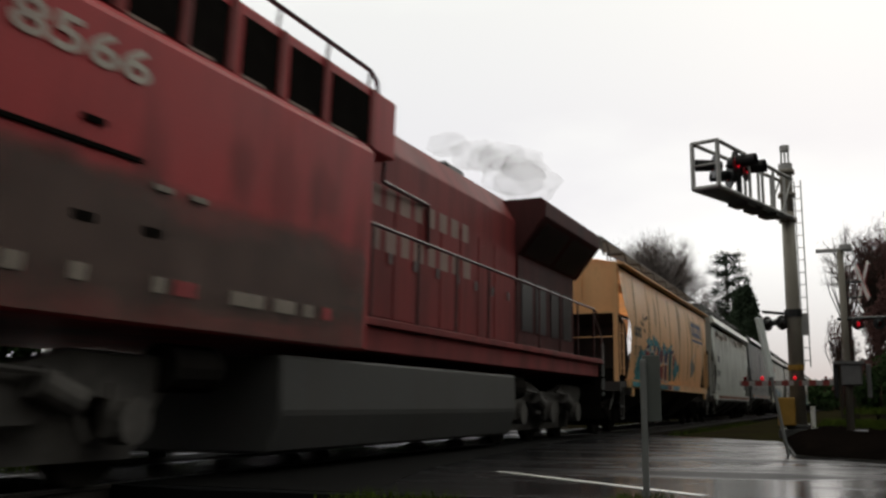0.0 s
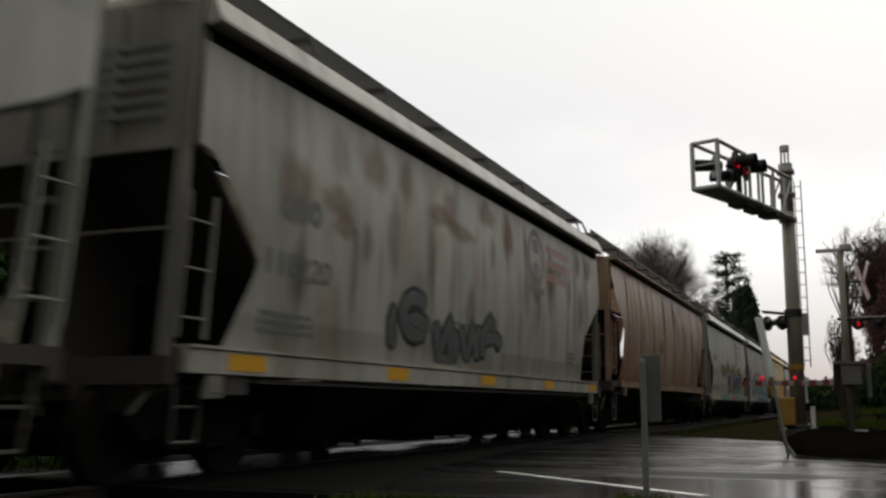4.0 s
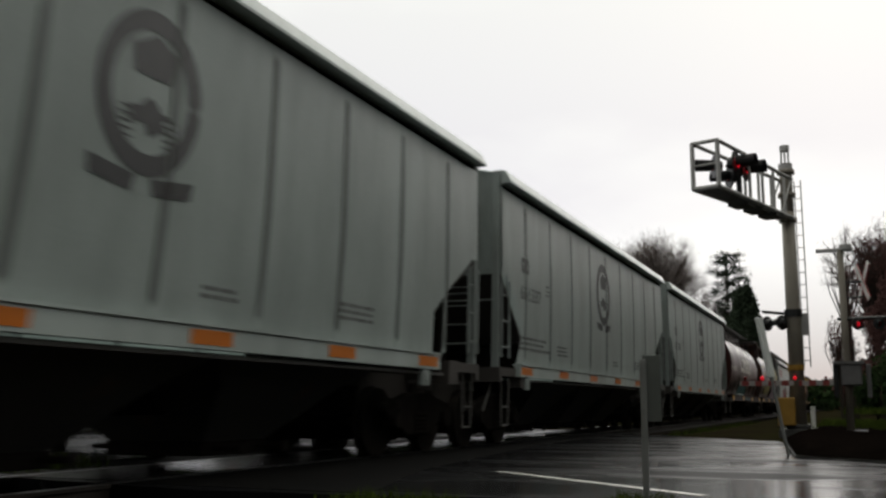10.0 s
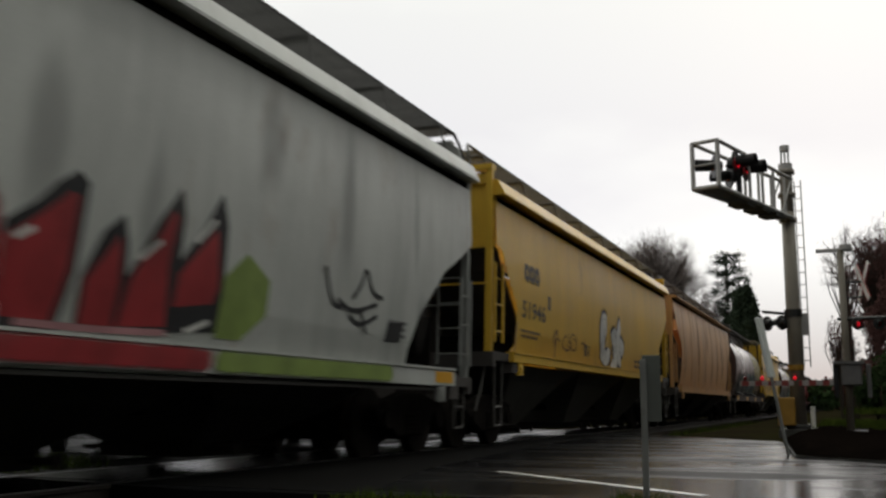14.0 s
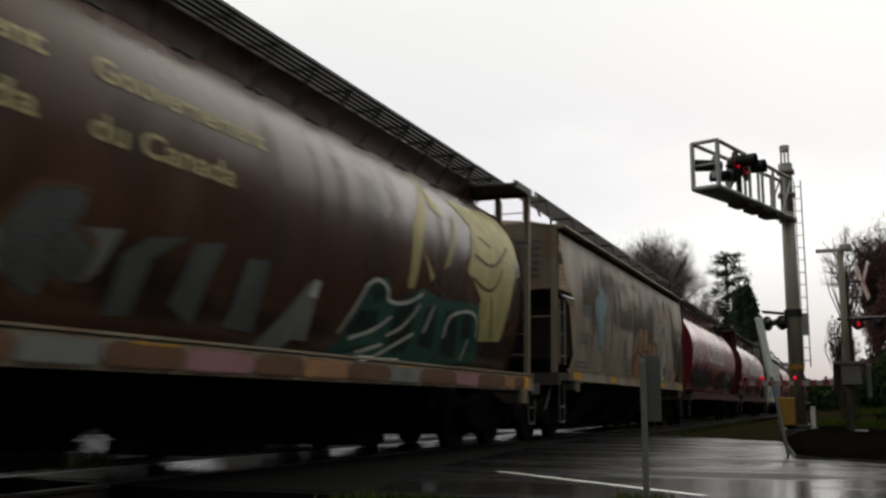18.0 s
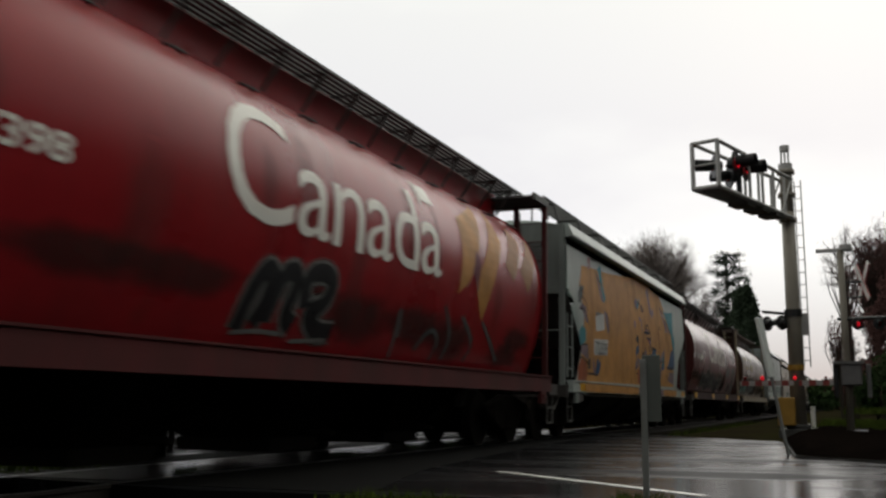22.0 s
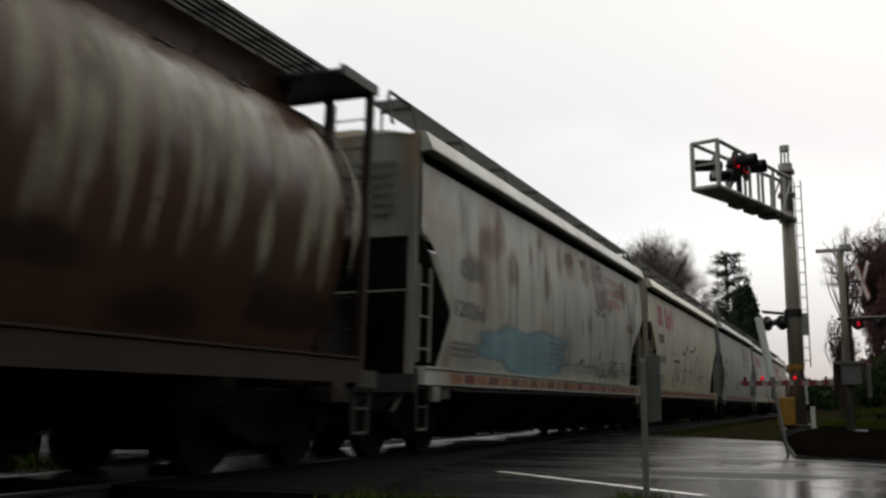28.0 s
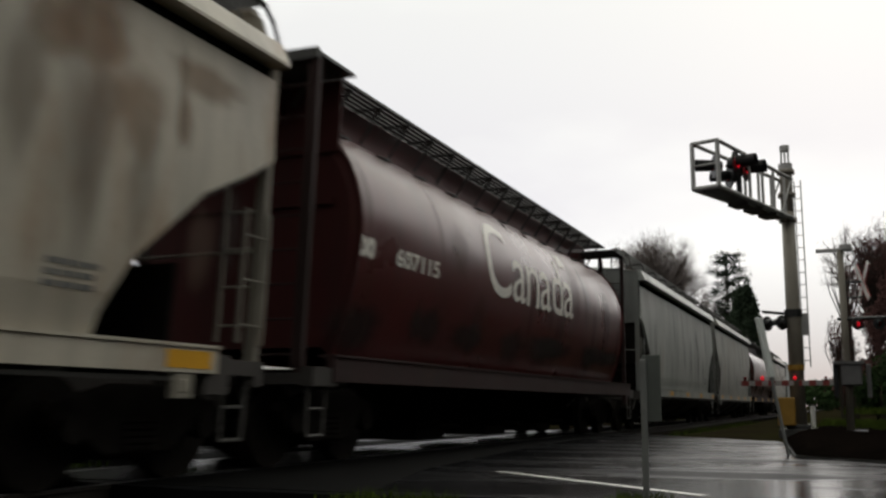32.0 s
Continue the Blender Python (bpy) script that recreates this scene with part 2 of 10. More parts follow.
def bar(bm, a, b, r, n=6, r2=None):
    """A round bar from a to b."""
    a, b = Vector(a), Vector(b)
    q = (b - a).to_track_quat('Z', 'Y')
    rings = []
    for p, rad in ((a, r), (b, r if r2 is None else r2)):
        rings.append([bm.verts.new(p + q @ Vector((rad * math.cos(2 * math.pi * k / n), rad * math.sin(2 * math.pi * k / n), 0))) for k in range(n)])
    for k in range(n):
        bm.faces.new((rings[0][k], rings[0][(k + 1) % n], rings[1][(k + 1) % n], rings[1][k]))
    bm.faces.new(rings[0][::-1])
    bm.faces.new(rings[1])


def pipe(bm, pts, r, n=6):
    for a, b in zip(pts, pts[1:]):
        bar(bm, a, b, r, n)


def disc(bm, c, axis, r, depth, n=20, hub=0.0):
    """A wheel-like disc with its axis along x, y or z, centred on c."""
    d = {'x': Vector((1, 0, 0)), 'y': Vector((0, 1, 0)), 'z': Vector((0, 0, 1))}[axis]
    bar(bm, Vector(c) - d * depth / 2, Vector(c) + d * depth / 2, r, n)


def prism(bm, poly, lo, hi, axis='y'):
    """A polygon in the other two axes, drawn out from lo to hi."""
    def put(p, t):
        return {'y': (p[0], t, p[1]), 'x': (t, p[0], p[1]), 'z': (p[0], p[1], t)}[axis]
    a = [bm.verts.new(put(p, lo)) for p in poly]
    b = [bm.verts.new(put(p, hi)) for p in poly]
    k = len(poly)
    bm.faces.new(a)
    bm.faces.new(b[::-1])
    for i in range(k):
        bm.faces.new((a[i], b[i], b[(i + 1) % k], a[(i + 1) % k]))


def grid(bm, rows):
    """Quads over rows of points."""
    vs = [[bm.verts.new(p) for p in r] for r in rows]
    for a, b in zip(vs, vs[1:]):
        for i in range(len(a) - 1):
            bm.faces.new((a[i], a[i + 1], b[i + 1], b[i]))


def to_mesh(name, bm, smooth=False, fix=True):
    if fix:
        bmesh.ops.recalc_face_normals(bm, faces=bm.faces)
    me = bpy.data.meshes.new(name)
    bm.to_mesh(me)
    bm.free()
    if smooth:
        for p in me.polygons:
            p.use_smooth = True
    return me


def soften(bm, width):
    bmesh.ops.bevel(bm, geom=[e for e in bm.edges], offset=width, segments=1, affect='EDGES', profile=0.5)


def part(name, bm, material, parent, label="", smooth=False, fix=True):
    me = to_mesh(name, bm, smooth, fix)
    me.materials.append(material)
    ob = new(name, me)
    ob.parent = parent
    if label:
        tagged(ob, label)
    return ob


SHARED = {}


def shared(key, name, make, material, parent, label="", at=None, smooth=False):
    """A part on a mesh that alike parts share; the paint belongs to the object."""
    if key not in SHARED:
        bm = bmesh.new()
        make(bm)
        SHARED[key] = to_mesh(name, bm, smooth)
        SHARED[key].materials.append(material)
    ob = new(name, SHARED[key])
    ob.material_slots[0].link = 'OBJECT'
    ob.material_slots[0].material = material
    ob.parent = parent
    if at is not None:
        ob.matrix_basis = at
    if label:
        tagged(ob, label)
    return ob


def thing(name, label, category, m=None, group="", kind=""):
    ob = new(name)
    ob.empty_display_size = 0.3
    if m is not None:
        ob.matrix_basis = m
    return tagged(ob, label, category, group, kind)


def solo(name, bm, material, label, category, m=None, kind="", smooth=False, group=""):
    me = to_mesh(name, bm, smooth)
    me.materials.append(material)
    ob = new(name, me)
    if m is not None:
        ob.matrix_basis = m
    return tagged(ob, label, category, group, kind)


# ---- ground, road and track ----
def build_ground():
    bm = bmesh.new()
    ys = [(-2600, -0.04), (-200, -0.04), (-30, -0.04), (0, -0.04), (TRACK_Y - 2.9, -0.04), (TRACK_Y - 2.4, -0.42), (TRACK_Y + 2.4, -0.42), (TRACK_Y + 2.9, -0.04), (60, -0.04), (300, -0.04), (2600, -0.04)]
    xs = [-2600, -300, -60, 0, 30, 60, 120, 400, 2600]
    grid(bm, [[(x, y, z) for x in xs] for y, z in ys])
    solo("ground", bm, M["ground"], "wet grass and bare earth on both sides of the track", "ground", kind="structure")


def build_road():
    bm = bmesh.new()
    near = [(-22, -34), (4.6, -7.0), (7.45, 1.2), (6.95, 3.3), (6.9, 5.0), (7.3, 6.8), (8.0, 9.5), (22, 24), (75, 78)]
    far = [(92, 70), (40, 19.5), (24.6, 5.0), (20.3, 1.25), (14.2, 0.75), (12.9, -0.36), (5.5, -7.6), (-12, -36)]
    prism(bm, near + far, -0.4, 0.0, 'z')
    road = solo("road", bm, M["asphalt"], "dark wet asphalt road over the level crossing", "road", kind="structure")
    for a, b, w in (((7.86, 1.06), (9.94, 3.39), 0.10),):
        d = Vector((b[0] - a[0], b[1] - a[1], 0)).normalized()
        n = Vector((-d.y, d.x, 0)) * w / 2
        bm = bmesh.new()
        k = 14
        la = [Vector((*a, 0.005)) + (Vector((*b, 0.005)) - Vector((*a, 0.005))) * i / k for i in range(k + 1)]
        rnd = random.Random(5)
        grid(bm, [[p + n * (0.85 + 0.3 * rnd.random()) for p in la], [p - n * (0.85 + 0.3 * rnd.random()) for p in la]])
        part("line_marking", bm, M["line"], road, "worn white painted line")
    # Black aprons paint the train's shadow and dark reflection onto the road.
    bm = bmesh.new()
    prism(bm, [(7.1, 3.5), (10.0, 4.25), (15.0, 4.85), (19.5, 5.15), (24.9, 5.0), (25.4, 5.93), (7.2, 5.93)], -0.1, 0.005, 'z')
    part("train_shade_apron", bm, M["apron"], road, "asphalt beside the rails, blackened for the train's shade")
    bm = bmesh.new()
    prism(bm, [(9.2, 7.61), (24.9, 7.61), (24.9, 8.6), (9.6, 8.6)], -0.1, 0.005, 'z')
    part("train_shade_apron", bm, M["apron"], road)
    return road


def build_track():
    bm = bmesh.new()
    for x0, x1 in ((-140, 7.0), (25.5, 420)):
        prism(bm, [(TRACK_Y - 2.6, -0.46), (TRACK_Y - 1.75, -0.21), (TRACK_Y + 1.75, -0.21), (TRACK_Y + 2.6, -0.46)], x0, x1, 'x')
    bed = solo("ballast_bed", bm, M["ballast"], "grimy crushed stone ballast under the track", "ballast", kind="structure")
    # loose stones along the near shoulder
    rnd = random.Random(11)
    bm = bmesh.new()
    for k in range(900):
        x = rnd.uniform(3.0, 7.0) if k < 600 else rnd.uniform(25.5, 40)
        y = TRACK_Y + rnd.uniform(-2.3, 2.2)
        if abs(abs(y - TRACK_Y) - 0.75) < 0.12:
            continue
        r = rnd.uniform(0.02, 0.045)
        z = -0.21 if abs(y - TRACK_Y) < 1.75 else -0.21 - (abs(y - TRACK_Y) - 1.75) * 0.3
        m = Matrix.Translation((x, y, z + r * 0.4)) @ Euler((rnd.random() * 6, rnd.random() * 6, 0)).to_matrix().to_4x4() @ Matrix.Diagonal((1, rnd.uniform(0.6, 1), rnd.uniform(0.5, 0.9), 1))
        bmesh.ops.create_icosphere(bm, subdivisions=1, radius=r, matrix=m)
    solo("ballast_stones", bm, M["ballast"], "loose grey ballast stones beside the rails", "ballast", kind="stuff")
    for y in (TRACK_Y - 0.755, TRACK_Y + 0.755):
        bm = bmesh.new()
        prism(bm, [(y - 0.07, -0.18), (y - 0.07, -0.165), (y - 0.012, -0.14), (y - 0.012, -0.04), (y - 0.036, -0.03), (y - 0.036, 0.0), (y + 0.036, 0.0), (y + 0.036, -0.03), (y + 0.012, -0.04), (y + 0.012, -0.14), (y + 0.07, -0.165), (y + 0.07, -0.18)], -140, 420, 'x')
        rail = solo("rail", bm, M["rail"], "rusty steel rail with a polished running surface", "rail", kind="structure")
        bm = bmesh.new()
        box(bm, -140, 420, y - 0.03, y + 0.03, 0.0, 0.004)
        part("running_surface", bm, M["rail_top"], rail)
        for s in (-1, 1):
            bm = bmesh.new()
            box(bm, 7.4, 24.9, y + s * 0.075 - 0.012, y + s * 0.075 + 0.012, -0.01, 0.007)
            part("flangeway", bm, M["black"], rail, "black rubber flangeway strip in the road")
    tie_bm = bmesh.new()
    box(tie_bm, -0.115, 0.115, -1.3, 1.3, -0.38, -0.183)
    soften(tie_bm, 0.015)
    me = to_mesh("sleeper", tie_bm)
    me.materials.append(M["tie"])
    rnd = random.Random(3)
    for k in range(130):
        x = -24.5 + 0.53 * k if k < 59 else 26.2 + 0.53 * (k - 59)
        ob = new("sleeper", me)
        ob.parent = bed
        ob.matrix_basis = pose(x + rnd.uniform(-0.03, 0.03), TRACK_Y + rnd.uniform(-0.04, 0.04), rnd.uniform(-0.006, 0.004), 0, 0, rnd.uniform(-1, 1))
    for k in range(8):
        bm = bmesh.new()
        x = 7.5 + k * 2.18
        box(bm, x, x + 2.15, TRACK_Y - 0.64, TRACK_Y + 0.64, -0.15, 0.006)
        part("crossing_panel", bm, M["panel"], bed)


def island():
    """A dark planting bed with a kerb at the far side of the road."""
    edge = [(14.2, 0.72), (20.2, 1.2), (27, 0.9), (40, -1), (40, -16), (20, -14), (6.2, -7.5), (12.9, -0.55)]
    bm = bmesh.new()
    prism(bm, edge, -0.06, 0.022, 'z')
    kerb = solo("kerb", bm, M["concrete"], "low dark wet concrete kerb round a planting bed", "kerb", kind="structure")
    bm = bmesh.new()
    cx, cy = sum(p[0] for p in edge) / len(edge), sum(p[1] for p in edge) / len(edge)
    rnd = random.Random(8)
    rings = []
    for s, z in ((0.998, 0.03), (0.99, 0.09), (0.97, 0.16), (0.92, 0.17), (0.7, 0.1), (0.4, 0.06), (0.05, 0.06)):
        ring = []
        for i in range(len(edge)):
            a, b = edge[i], edge[(i + 1) % len(edge)]
            for k in range(20):
                x, y = a[0] + (b[0] - a[0]) * k / 20, a[1] + (b[1] - a[1]) * k / 20
                ring.append((cx + (x - cx) * s, cy + (y - cy) * s, z + rnd.uniform(-0.02, 0.03) * (z > 0.1)))
        rings.append(ring + ring[:1])
    grid(bm, rings)
    bmesh.ops.remove_doubles(bm, verts=bm.verts, dist=0.001)
    part("planting_bed", bm, M["soil"], kerb, "dark brown bark mulch heaped in the bed", True)


# ---- crossing equipment ----
def signal_head(parent, at, face, lit, size=1.0):
    """A round flashing-light unit: backing disc, hood, lens. at: place of the lens; face: yaw in degrees it looks to."""
    m = pose(*at, 0, 0, face) @ Matrix.Scale(size, 4)
    def disc_bm(bm):
        disc(bm, (-0.03, 0, 0), 'x', 0.21, 0.02, 24)
        bar(bm, (-0.16, 0, 0), (-0.03, 0, 0), 0.09, 14, 0.15)
    back = shared("sig_disc", "backing_disc", disc_bm, M["black"], parent, "black round target", m)
    def hood(bm):
        rows = []
        for x, r in ((0.0, 0.115), (0.16, 0.122), (0.31, 0.125)):
            rows.append([(x, r * math.cos(a), r * math.sin(a)) for a in [radians(-35 + 250 * k / 14) for k in range(15)]])
        grid(bm, rows)
        bmesh.ops.solidify(bm, geom=bm.faces[:], thickness=0.008)
    shared("sig_hood", "hood", hood, M["black"], parent, "", m)
    def lens(bm):
        rows = []
        for x, r in ((0.0, 0.088), (0.02, 0.07), (0.032, 0.04), (0.036, 0.004)):
            rows.append([(x, r * math.cos(2 * math.pi * k / 18), r * math.sin(2 * math.pi * k / 18)) for k in range(19)])
        grid(bm, rows)
    shared("sig_lens", "lens", lens, M["red_lamp"] if lit else M["red_dim"], parent, "glowing red lens" if lit else "unlit red lens", m, True)


def cantilever_mast():
    base = Vector((24.2, 1.1, 0))
    t = thing("cantilever_signal", "grey cantilever mast with lattice arm, red crossing lights and ladder", "crossing signal", Matrix.Translation(base))
    bm = bmesh.new()
    bar(bm, (0, 0, 0.25), (0, 0, 5.15), 0.17, 16, 0.145)
    bar(bm, (0, 0, 5.15), (0, 0, 6.15), 0.145, 16, 0.14)
    for z in (4.95, 5.55, 6.1):
        bar(bm, (0, 0, z - 0.05), (0, 0, z + 0.05), 0.20, 16)
    part("mast", bm, M["pole"], t, "tall beige-grey steel mast", True)
    bm = bmesh.new()
    bar(bm, (0, 0, 6.15), (0, 0, 6.3), 0.16, 14)
    for k in range(6):
        a = k * math.pi / 3
        bar(bm, (0.09 * math.cos(a), 0.09 * math.sin(a), 6.3), (0.09 * math.cos(a), 0.09 * math.sin(a), 6.62), 0.02, 5)
    bar(bm, (0, 0, 6.6), (0, 0, 6.74), 0.11, 12)
    part("bell_cage", bm, M["lattice"], t, "pale cage on the mast head")
    bm = bmesh.new()
    box(bm, -0.42, 0.42, -0.42, 0.42, -0.15, 0.16)
    box(bm, -0.26, 0.26, -0.26, 0.26, 0.16, 0.26)
    soften(bm, 0.02)
    part("foundation", bm, M["concrete"], t, "dark concrete foundation")
    # lattice arm towards the track
    tip = Vector((20.0, 2.42, 0)) - base
    d = Vector((tip.x, tip.y, 0)).normalized()
    n = Vector((-d.y, d.x, 0))
    length = tip.length
    def P(s, w, z):
        q = d * s + n * w
        return (q.x, q.y, z)
    lo, hi, hw = 4.98, 5.92, 0.27
    bm = bmesh.new()
    for w in (-hw, hw):
        bar(bm, P(0, w * 0.5, lo), P(length, w, lo), 0.05, 8)
        bar(bm, P(0, w * 0.5, hi), P(length, w, hi), 0.042, 8)
    part("chord", bm, M["lattice"], t)
    stations = [0.55, 1.25, 1.95, 2.7, length]
    for w in (-hw, hw):
        for s in stations:
            bm = bmesh.new()
            f = 0.5 + 0.5 * s / length
            bar(bm, P(s, w * f, lo), P(s, w * f, hi), 0.036 if s < length else 0.05, 6)
            part("upright", bm, M["lattice"], t)
        bm = bmesh.new()
        bar(bm, P(0.08, w * 0.5, hi - 0.05), P(0.75, w * 0.6, lo + 0.05), 0.024, 6)
        part("diagonal", bm, M["lattice"], t)
    for z, r in ((hi, 0.04), (lo, 0.05), (5.45, 0.022)):
        bm = bmesh.new()
        bar(bm, P(length, -hw, z), P(length, hw, z), r, 6)
        part("end_bar", bm, M["lattice"], t)
    for k in range(26):
        bm = bmesh.new()
        s = 0.15 + (length - 0.2) * k / 25
        f = 0.5 + 0.5 * s / length
        q = [P(s - 0.05, -hw * f, 0), P(s + 0.05, -hw * f, 0), P(s + 0.05, hw * f, 0), P(s - 0.05, hw * f, 0)]
        prism(bm, [(p[0], p[1]) for p in q], lo - 0.01, lo + 0.04, 'z')
        part("walkway_slat", bm, M["darkgrate"], t)
    for s in (1.0, 1.8, 2.6):
        bm = bmesh.new()
        a, b = P(s - 0.16, -hw * 0.9, lo - 0.02), P(s + 0.3, hw * 0.9, lo - 0.08)
        q = [P(s - 0.2, -hw * 0.8, 0), P(s + 0.28, -hw * 0.8, 0), P(s + 0.28, hw * 0.8, 0), P(s - 0.2, hw * 0.8, 0)]
        prism(bm, [(p[0], p[1]) for p in q], lo - 0.12, lo - 0.02, 'z')
        part("support_plate", bm, M["darkgrate"], t)
    # lights on the arm
    bm = bmesh.new()
    bar(bm, P(2.75, 0, hi + 0.05), P(2.75, 0, lo), 0.06, 8)
    bar(bm, P(2.35, 0, 5.72), P(3.35, 0, 5.62), 0.035, 8)
    box(bm, P(2.75, 0, 0)[0] - 0.1, P(2.75, 0, 0)[0] + 0.1, P(2.75, 0, 0)[1] - 0.1, P(2.75, 0, 0)[1] + 0.1, 5.52, 5.78)
    part("light_bracket", bm, M["black"], t)
    for at in ((21.2, 1.90, 5.72), (21.7, 1.76, 5.69)):
        signal_head(t, tuple(Vector(at) - base), 258, True, 1.25)
    for at, turn in (((20.75, 2.36, 5.58), 112), ((21.3, 2.12, 5.45), 118)):
        signal_head(t, tuple(Vector(at) - base), turn, False, 1.15)
    # lights half way up the mast
    bm = bmesh.new()
    bar(bm, (0.55, -0.15, 2.78), (-0.62, 0.62, 2.78), 0.035, 8)
    bar(bm, (0, 0, 2.70), (0, 0, 2.86), 0.2, 14)
    part("light_bracket", bm, M["black"], t)
    signal_head(t, (-0.12, 0.26, 2.56), 40, False, 0.8)
    signal_head(t, (-0.2, 0.58, 2.54), 52, False, 0.8)
    bm = bmesh.new()
    box(bm, 0.28, 0.45, -0.3, 0.02, 2.3, 2.8)
    part("junction_box", bm, M["lattice"], t)
    # ladder
    def Q(w, z):
        return (0.1, -0.17 - w * 0.9, z)
    for w in (0.0, 0.16):
        bm = bmesh.new()
        bar(bm, Q(w, 1.55), Q(w, 5.9), 0.016, 6)
        part("ladder_rail", bm, M["lattice"], t)
    for k in range(15):
        bm = bmesh.new()
        bar(bm, Q(0, 1.7 + 0.29 * k), Q(0.16, 1.7 + 0.29 * k), 0.011, 5)
        part("rung", bm, M["lattice"], t)
    bm = bmesh.new()
    bar(bm, (0, 0, 1.47), (0, 0, 1.60), 0.18, 16)
    part("yellow_band", bm, M["yellowbox"], t, "worn yellow band round the mast")
    bm = bmesh.new()
    box(bm, -0.48, -0.18, 0.05, 0.42, 0.24, 0.86)
    soften(bm, 0.02)
    part("relay_box", bm, M["yellowbox"], t, "yellow box at the foot of the mast")


def crossbuck_mast():
    base = Vector((24.3, 0.02, 0))
    t = thing("crossbuck_mast", "grey mast with white crossbuck, red lights and lowered gate arm", "crossing signal", Matrix.Translation(base))
    bm = bmesh.new()
    bar(bm, (0, 0, 0.1), (0, 0, 4.2), 0.085, 14, 0.075)
    part("mast", bm, M["pole"], t, "", True)
    bm = bmesh.new()
    box(bm, -0.35, 0.35, -0.35, 0.35, -0.1, 0.14)
    part("foundation", bm, M["concrete"], t)
    bm = bmesh.new()
    box(bm, -0.05, 0.05, -0.28, 0.52, 4.16, 4.24)
    bar(bm, (0, -0.12, 4.2), (0, -0.12, 4.32), 0.14, 12)
    part("top_arm", bm, M["lattice"], t, "pale horizontal arm on the mast head")
    for s in (-1, 1):
        bm = bmesh.new()
        box(bm, -0.012, 0.012, -0.5, 0.5, -0.075, 0.075)
        ob = part("crossbuck_blade", bm, M["white"], t, "white crossbuck board with a red border")
        ob.matrix_basis = pose(-0.05, -0.44, 3.44, 0, 0, -66) @ pose(-s * 0.014, 0, 0, s * 55, 0, 0)
        for e in (-1, 1):
            bm = bmesh.new()
            box(bm, -0.016, 0.016, -0.5, 0.5, e * 0.07 - 0.005, e * 0.07 + 0.005)
            b2 = part("red_border", bm, M["redpaint"], ob)
    bm = bmesh.new()
    for z in (3.45, 3.1):
        arm_bm = bmesh.new()
        bar(arm_bm, (0, 0, z), (-0.05, -0.42, z), 0.025, 6)
        part("crossbuck_bracket", arm_bm, M["black"], t)
    bar(bm, (0, 0.15, 2.62), (-0.1, -0.9, 2.62), 0.04, 8)
    part("light_bracket", bm, M["black"], t)
    signal_head(t, (-0.25, -0.28, 2.48), 196, True, 0.62)
    signal_head(t, (-0.25, -0.72, 2.48), 196, False, 0.62)
    bm = bmesh.new()
    box(bm, -0.24, 0.24, -0.30, 0.14, 1.12, 1.60)
    soften(bm, 0.03)
    part("gate_motor", bm, M["cabinet"], t, "pale aluminium gate motor housing")
    bm = bmesh.new()
    box(bm, -0.29, 0.29, -0.36, 0.3, 1.60, 1.66)
    part("motor_lid", bm, M["cabinet"], t)
    for y in (-0.44, 0.25):
        bm = bmesh.new()
        box(bm, -0.1, 0.1, y - 0.05, y + 0.05, 0.85, 1.6)
        soften(bm, 0.02)
        part("counterweight", bm, M["cabinet"] if y < 0 else M["black"], t)
    gate = bmesh.new()
    box(gate, -0.25, -0.2, 0.3, 2.32, 1.13, 1.24)
    arm = part("gate_arm", gate, M["gate_white"], t, "white gate arm with red bands, lowered")
    for k in range(7):
        bm = bmesh.new()
        y = 0.38 + k * 0.29
        box(bm, -0.256, -0.194, y, y + 0.15, 1.126, 1.244)
        part("red_band", bm, M["gate_red"], arm)
    for y, r, lit in ((2.2, 0.045, False), (1.82, 0.05, True), (1.11, 0.046, True), (0.46, 0.035, False)):
        bm = bmesh.new()
        bmesh.ops.create_uvsphere(bm, u_segments=12, v_segments=8, radius=r, matrix=Matrix.Translation((-0.26, y, 1.30)))
        part("gate_lamp", bm, M["red_lamp"] if lit else M["red_dim"], arm, "glowing red gate lamp" if lit else "unlit red gate lamp", True)
    for y in (2.2, 1.82, 1.11, 0.46):
        bm = bmesh.new()
        box(bm, -0.245, -0.205, y - 0.03, y + 0.03, 1.24, 1.27)
        part("lamp_foot", bm, M["black"], arm)


def small_sign():
    t = thing("roadside_sign", "small grey-backed sign on a thin steel post seen from behind", "sign", pose(7.16, 1.36, 0, 0, 0.8, 0))
    bm = bmesh.new()
    box(bm, -0.018, 0.018, -0.022, 0.022, -0.3, 1.0)
    soften(bm, 0.006)
    part("post", bm, M["galv"], t, "thin galvanised post")
    bm = bmesh.new()
    box(bm, -0.012, 0.012, -0.064, 0.064, 0.56, 1.03)
    soften(bm, 0.003)
    ob = part("panel", bm, M["signback"], t, "narrow upright panel, plain grey back")
    ob.matrix_basis = pose(0.04, -0.05, 0, 0, 0, 8)
    for z in (0.66, 0.93):
        bm = bmesh.new()
        bar(bm, (-0.03, 0, z), (0.03, 0, z), 0.012, 6)
        part("bolt", bm, M["galv"], t)


def leaning_sign():
    t = thing("leaning_sign", "leaning pale post with a narrow sign turned edge-on", "sign", pose(14.7, 0.83, 0, -9.2, 2, 0))
    bm = bmesh.new()
    bar(bm, (0, 0, -0.1), (0, 0, 1.25), 0.023, 8)
    part("post", bm, M["galv"], t)
    bm = bmesh.new()
    box(bm, -0.12, 0.12, -0.022, 0.022, 1.08, 1.93)
    soften(bm, 0.006)
    ob = part("panel", bm, M["pale_sign"], t, "pale sign panel seen almost edge-on")
    ob.matrix_basis = pose(0, 0.0, 0, 0, 0, -13)


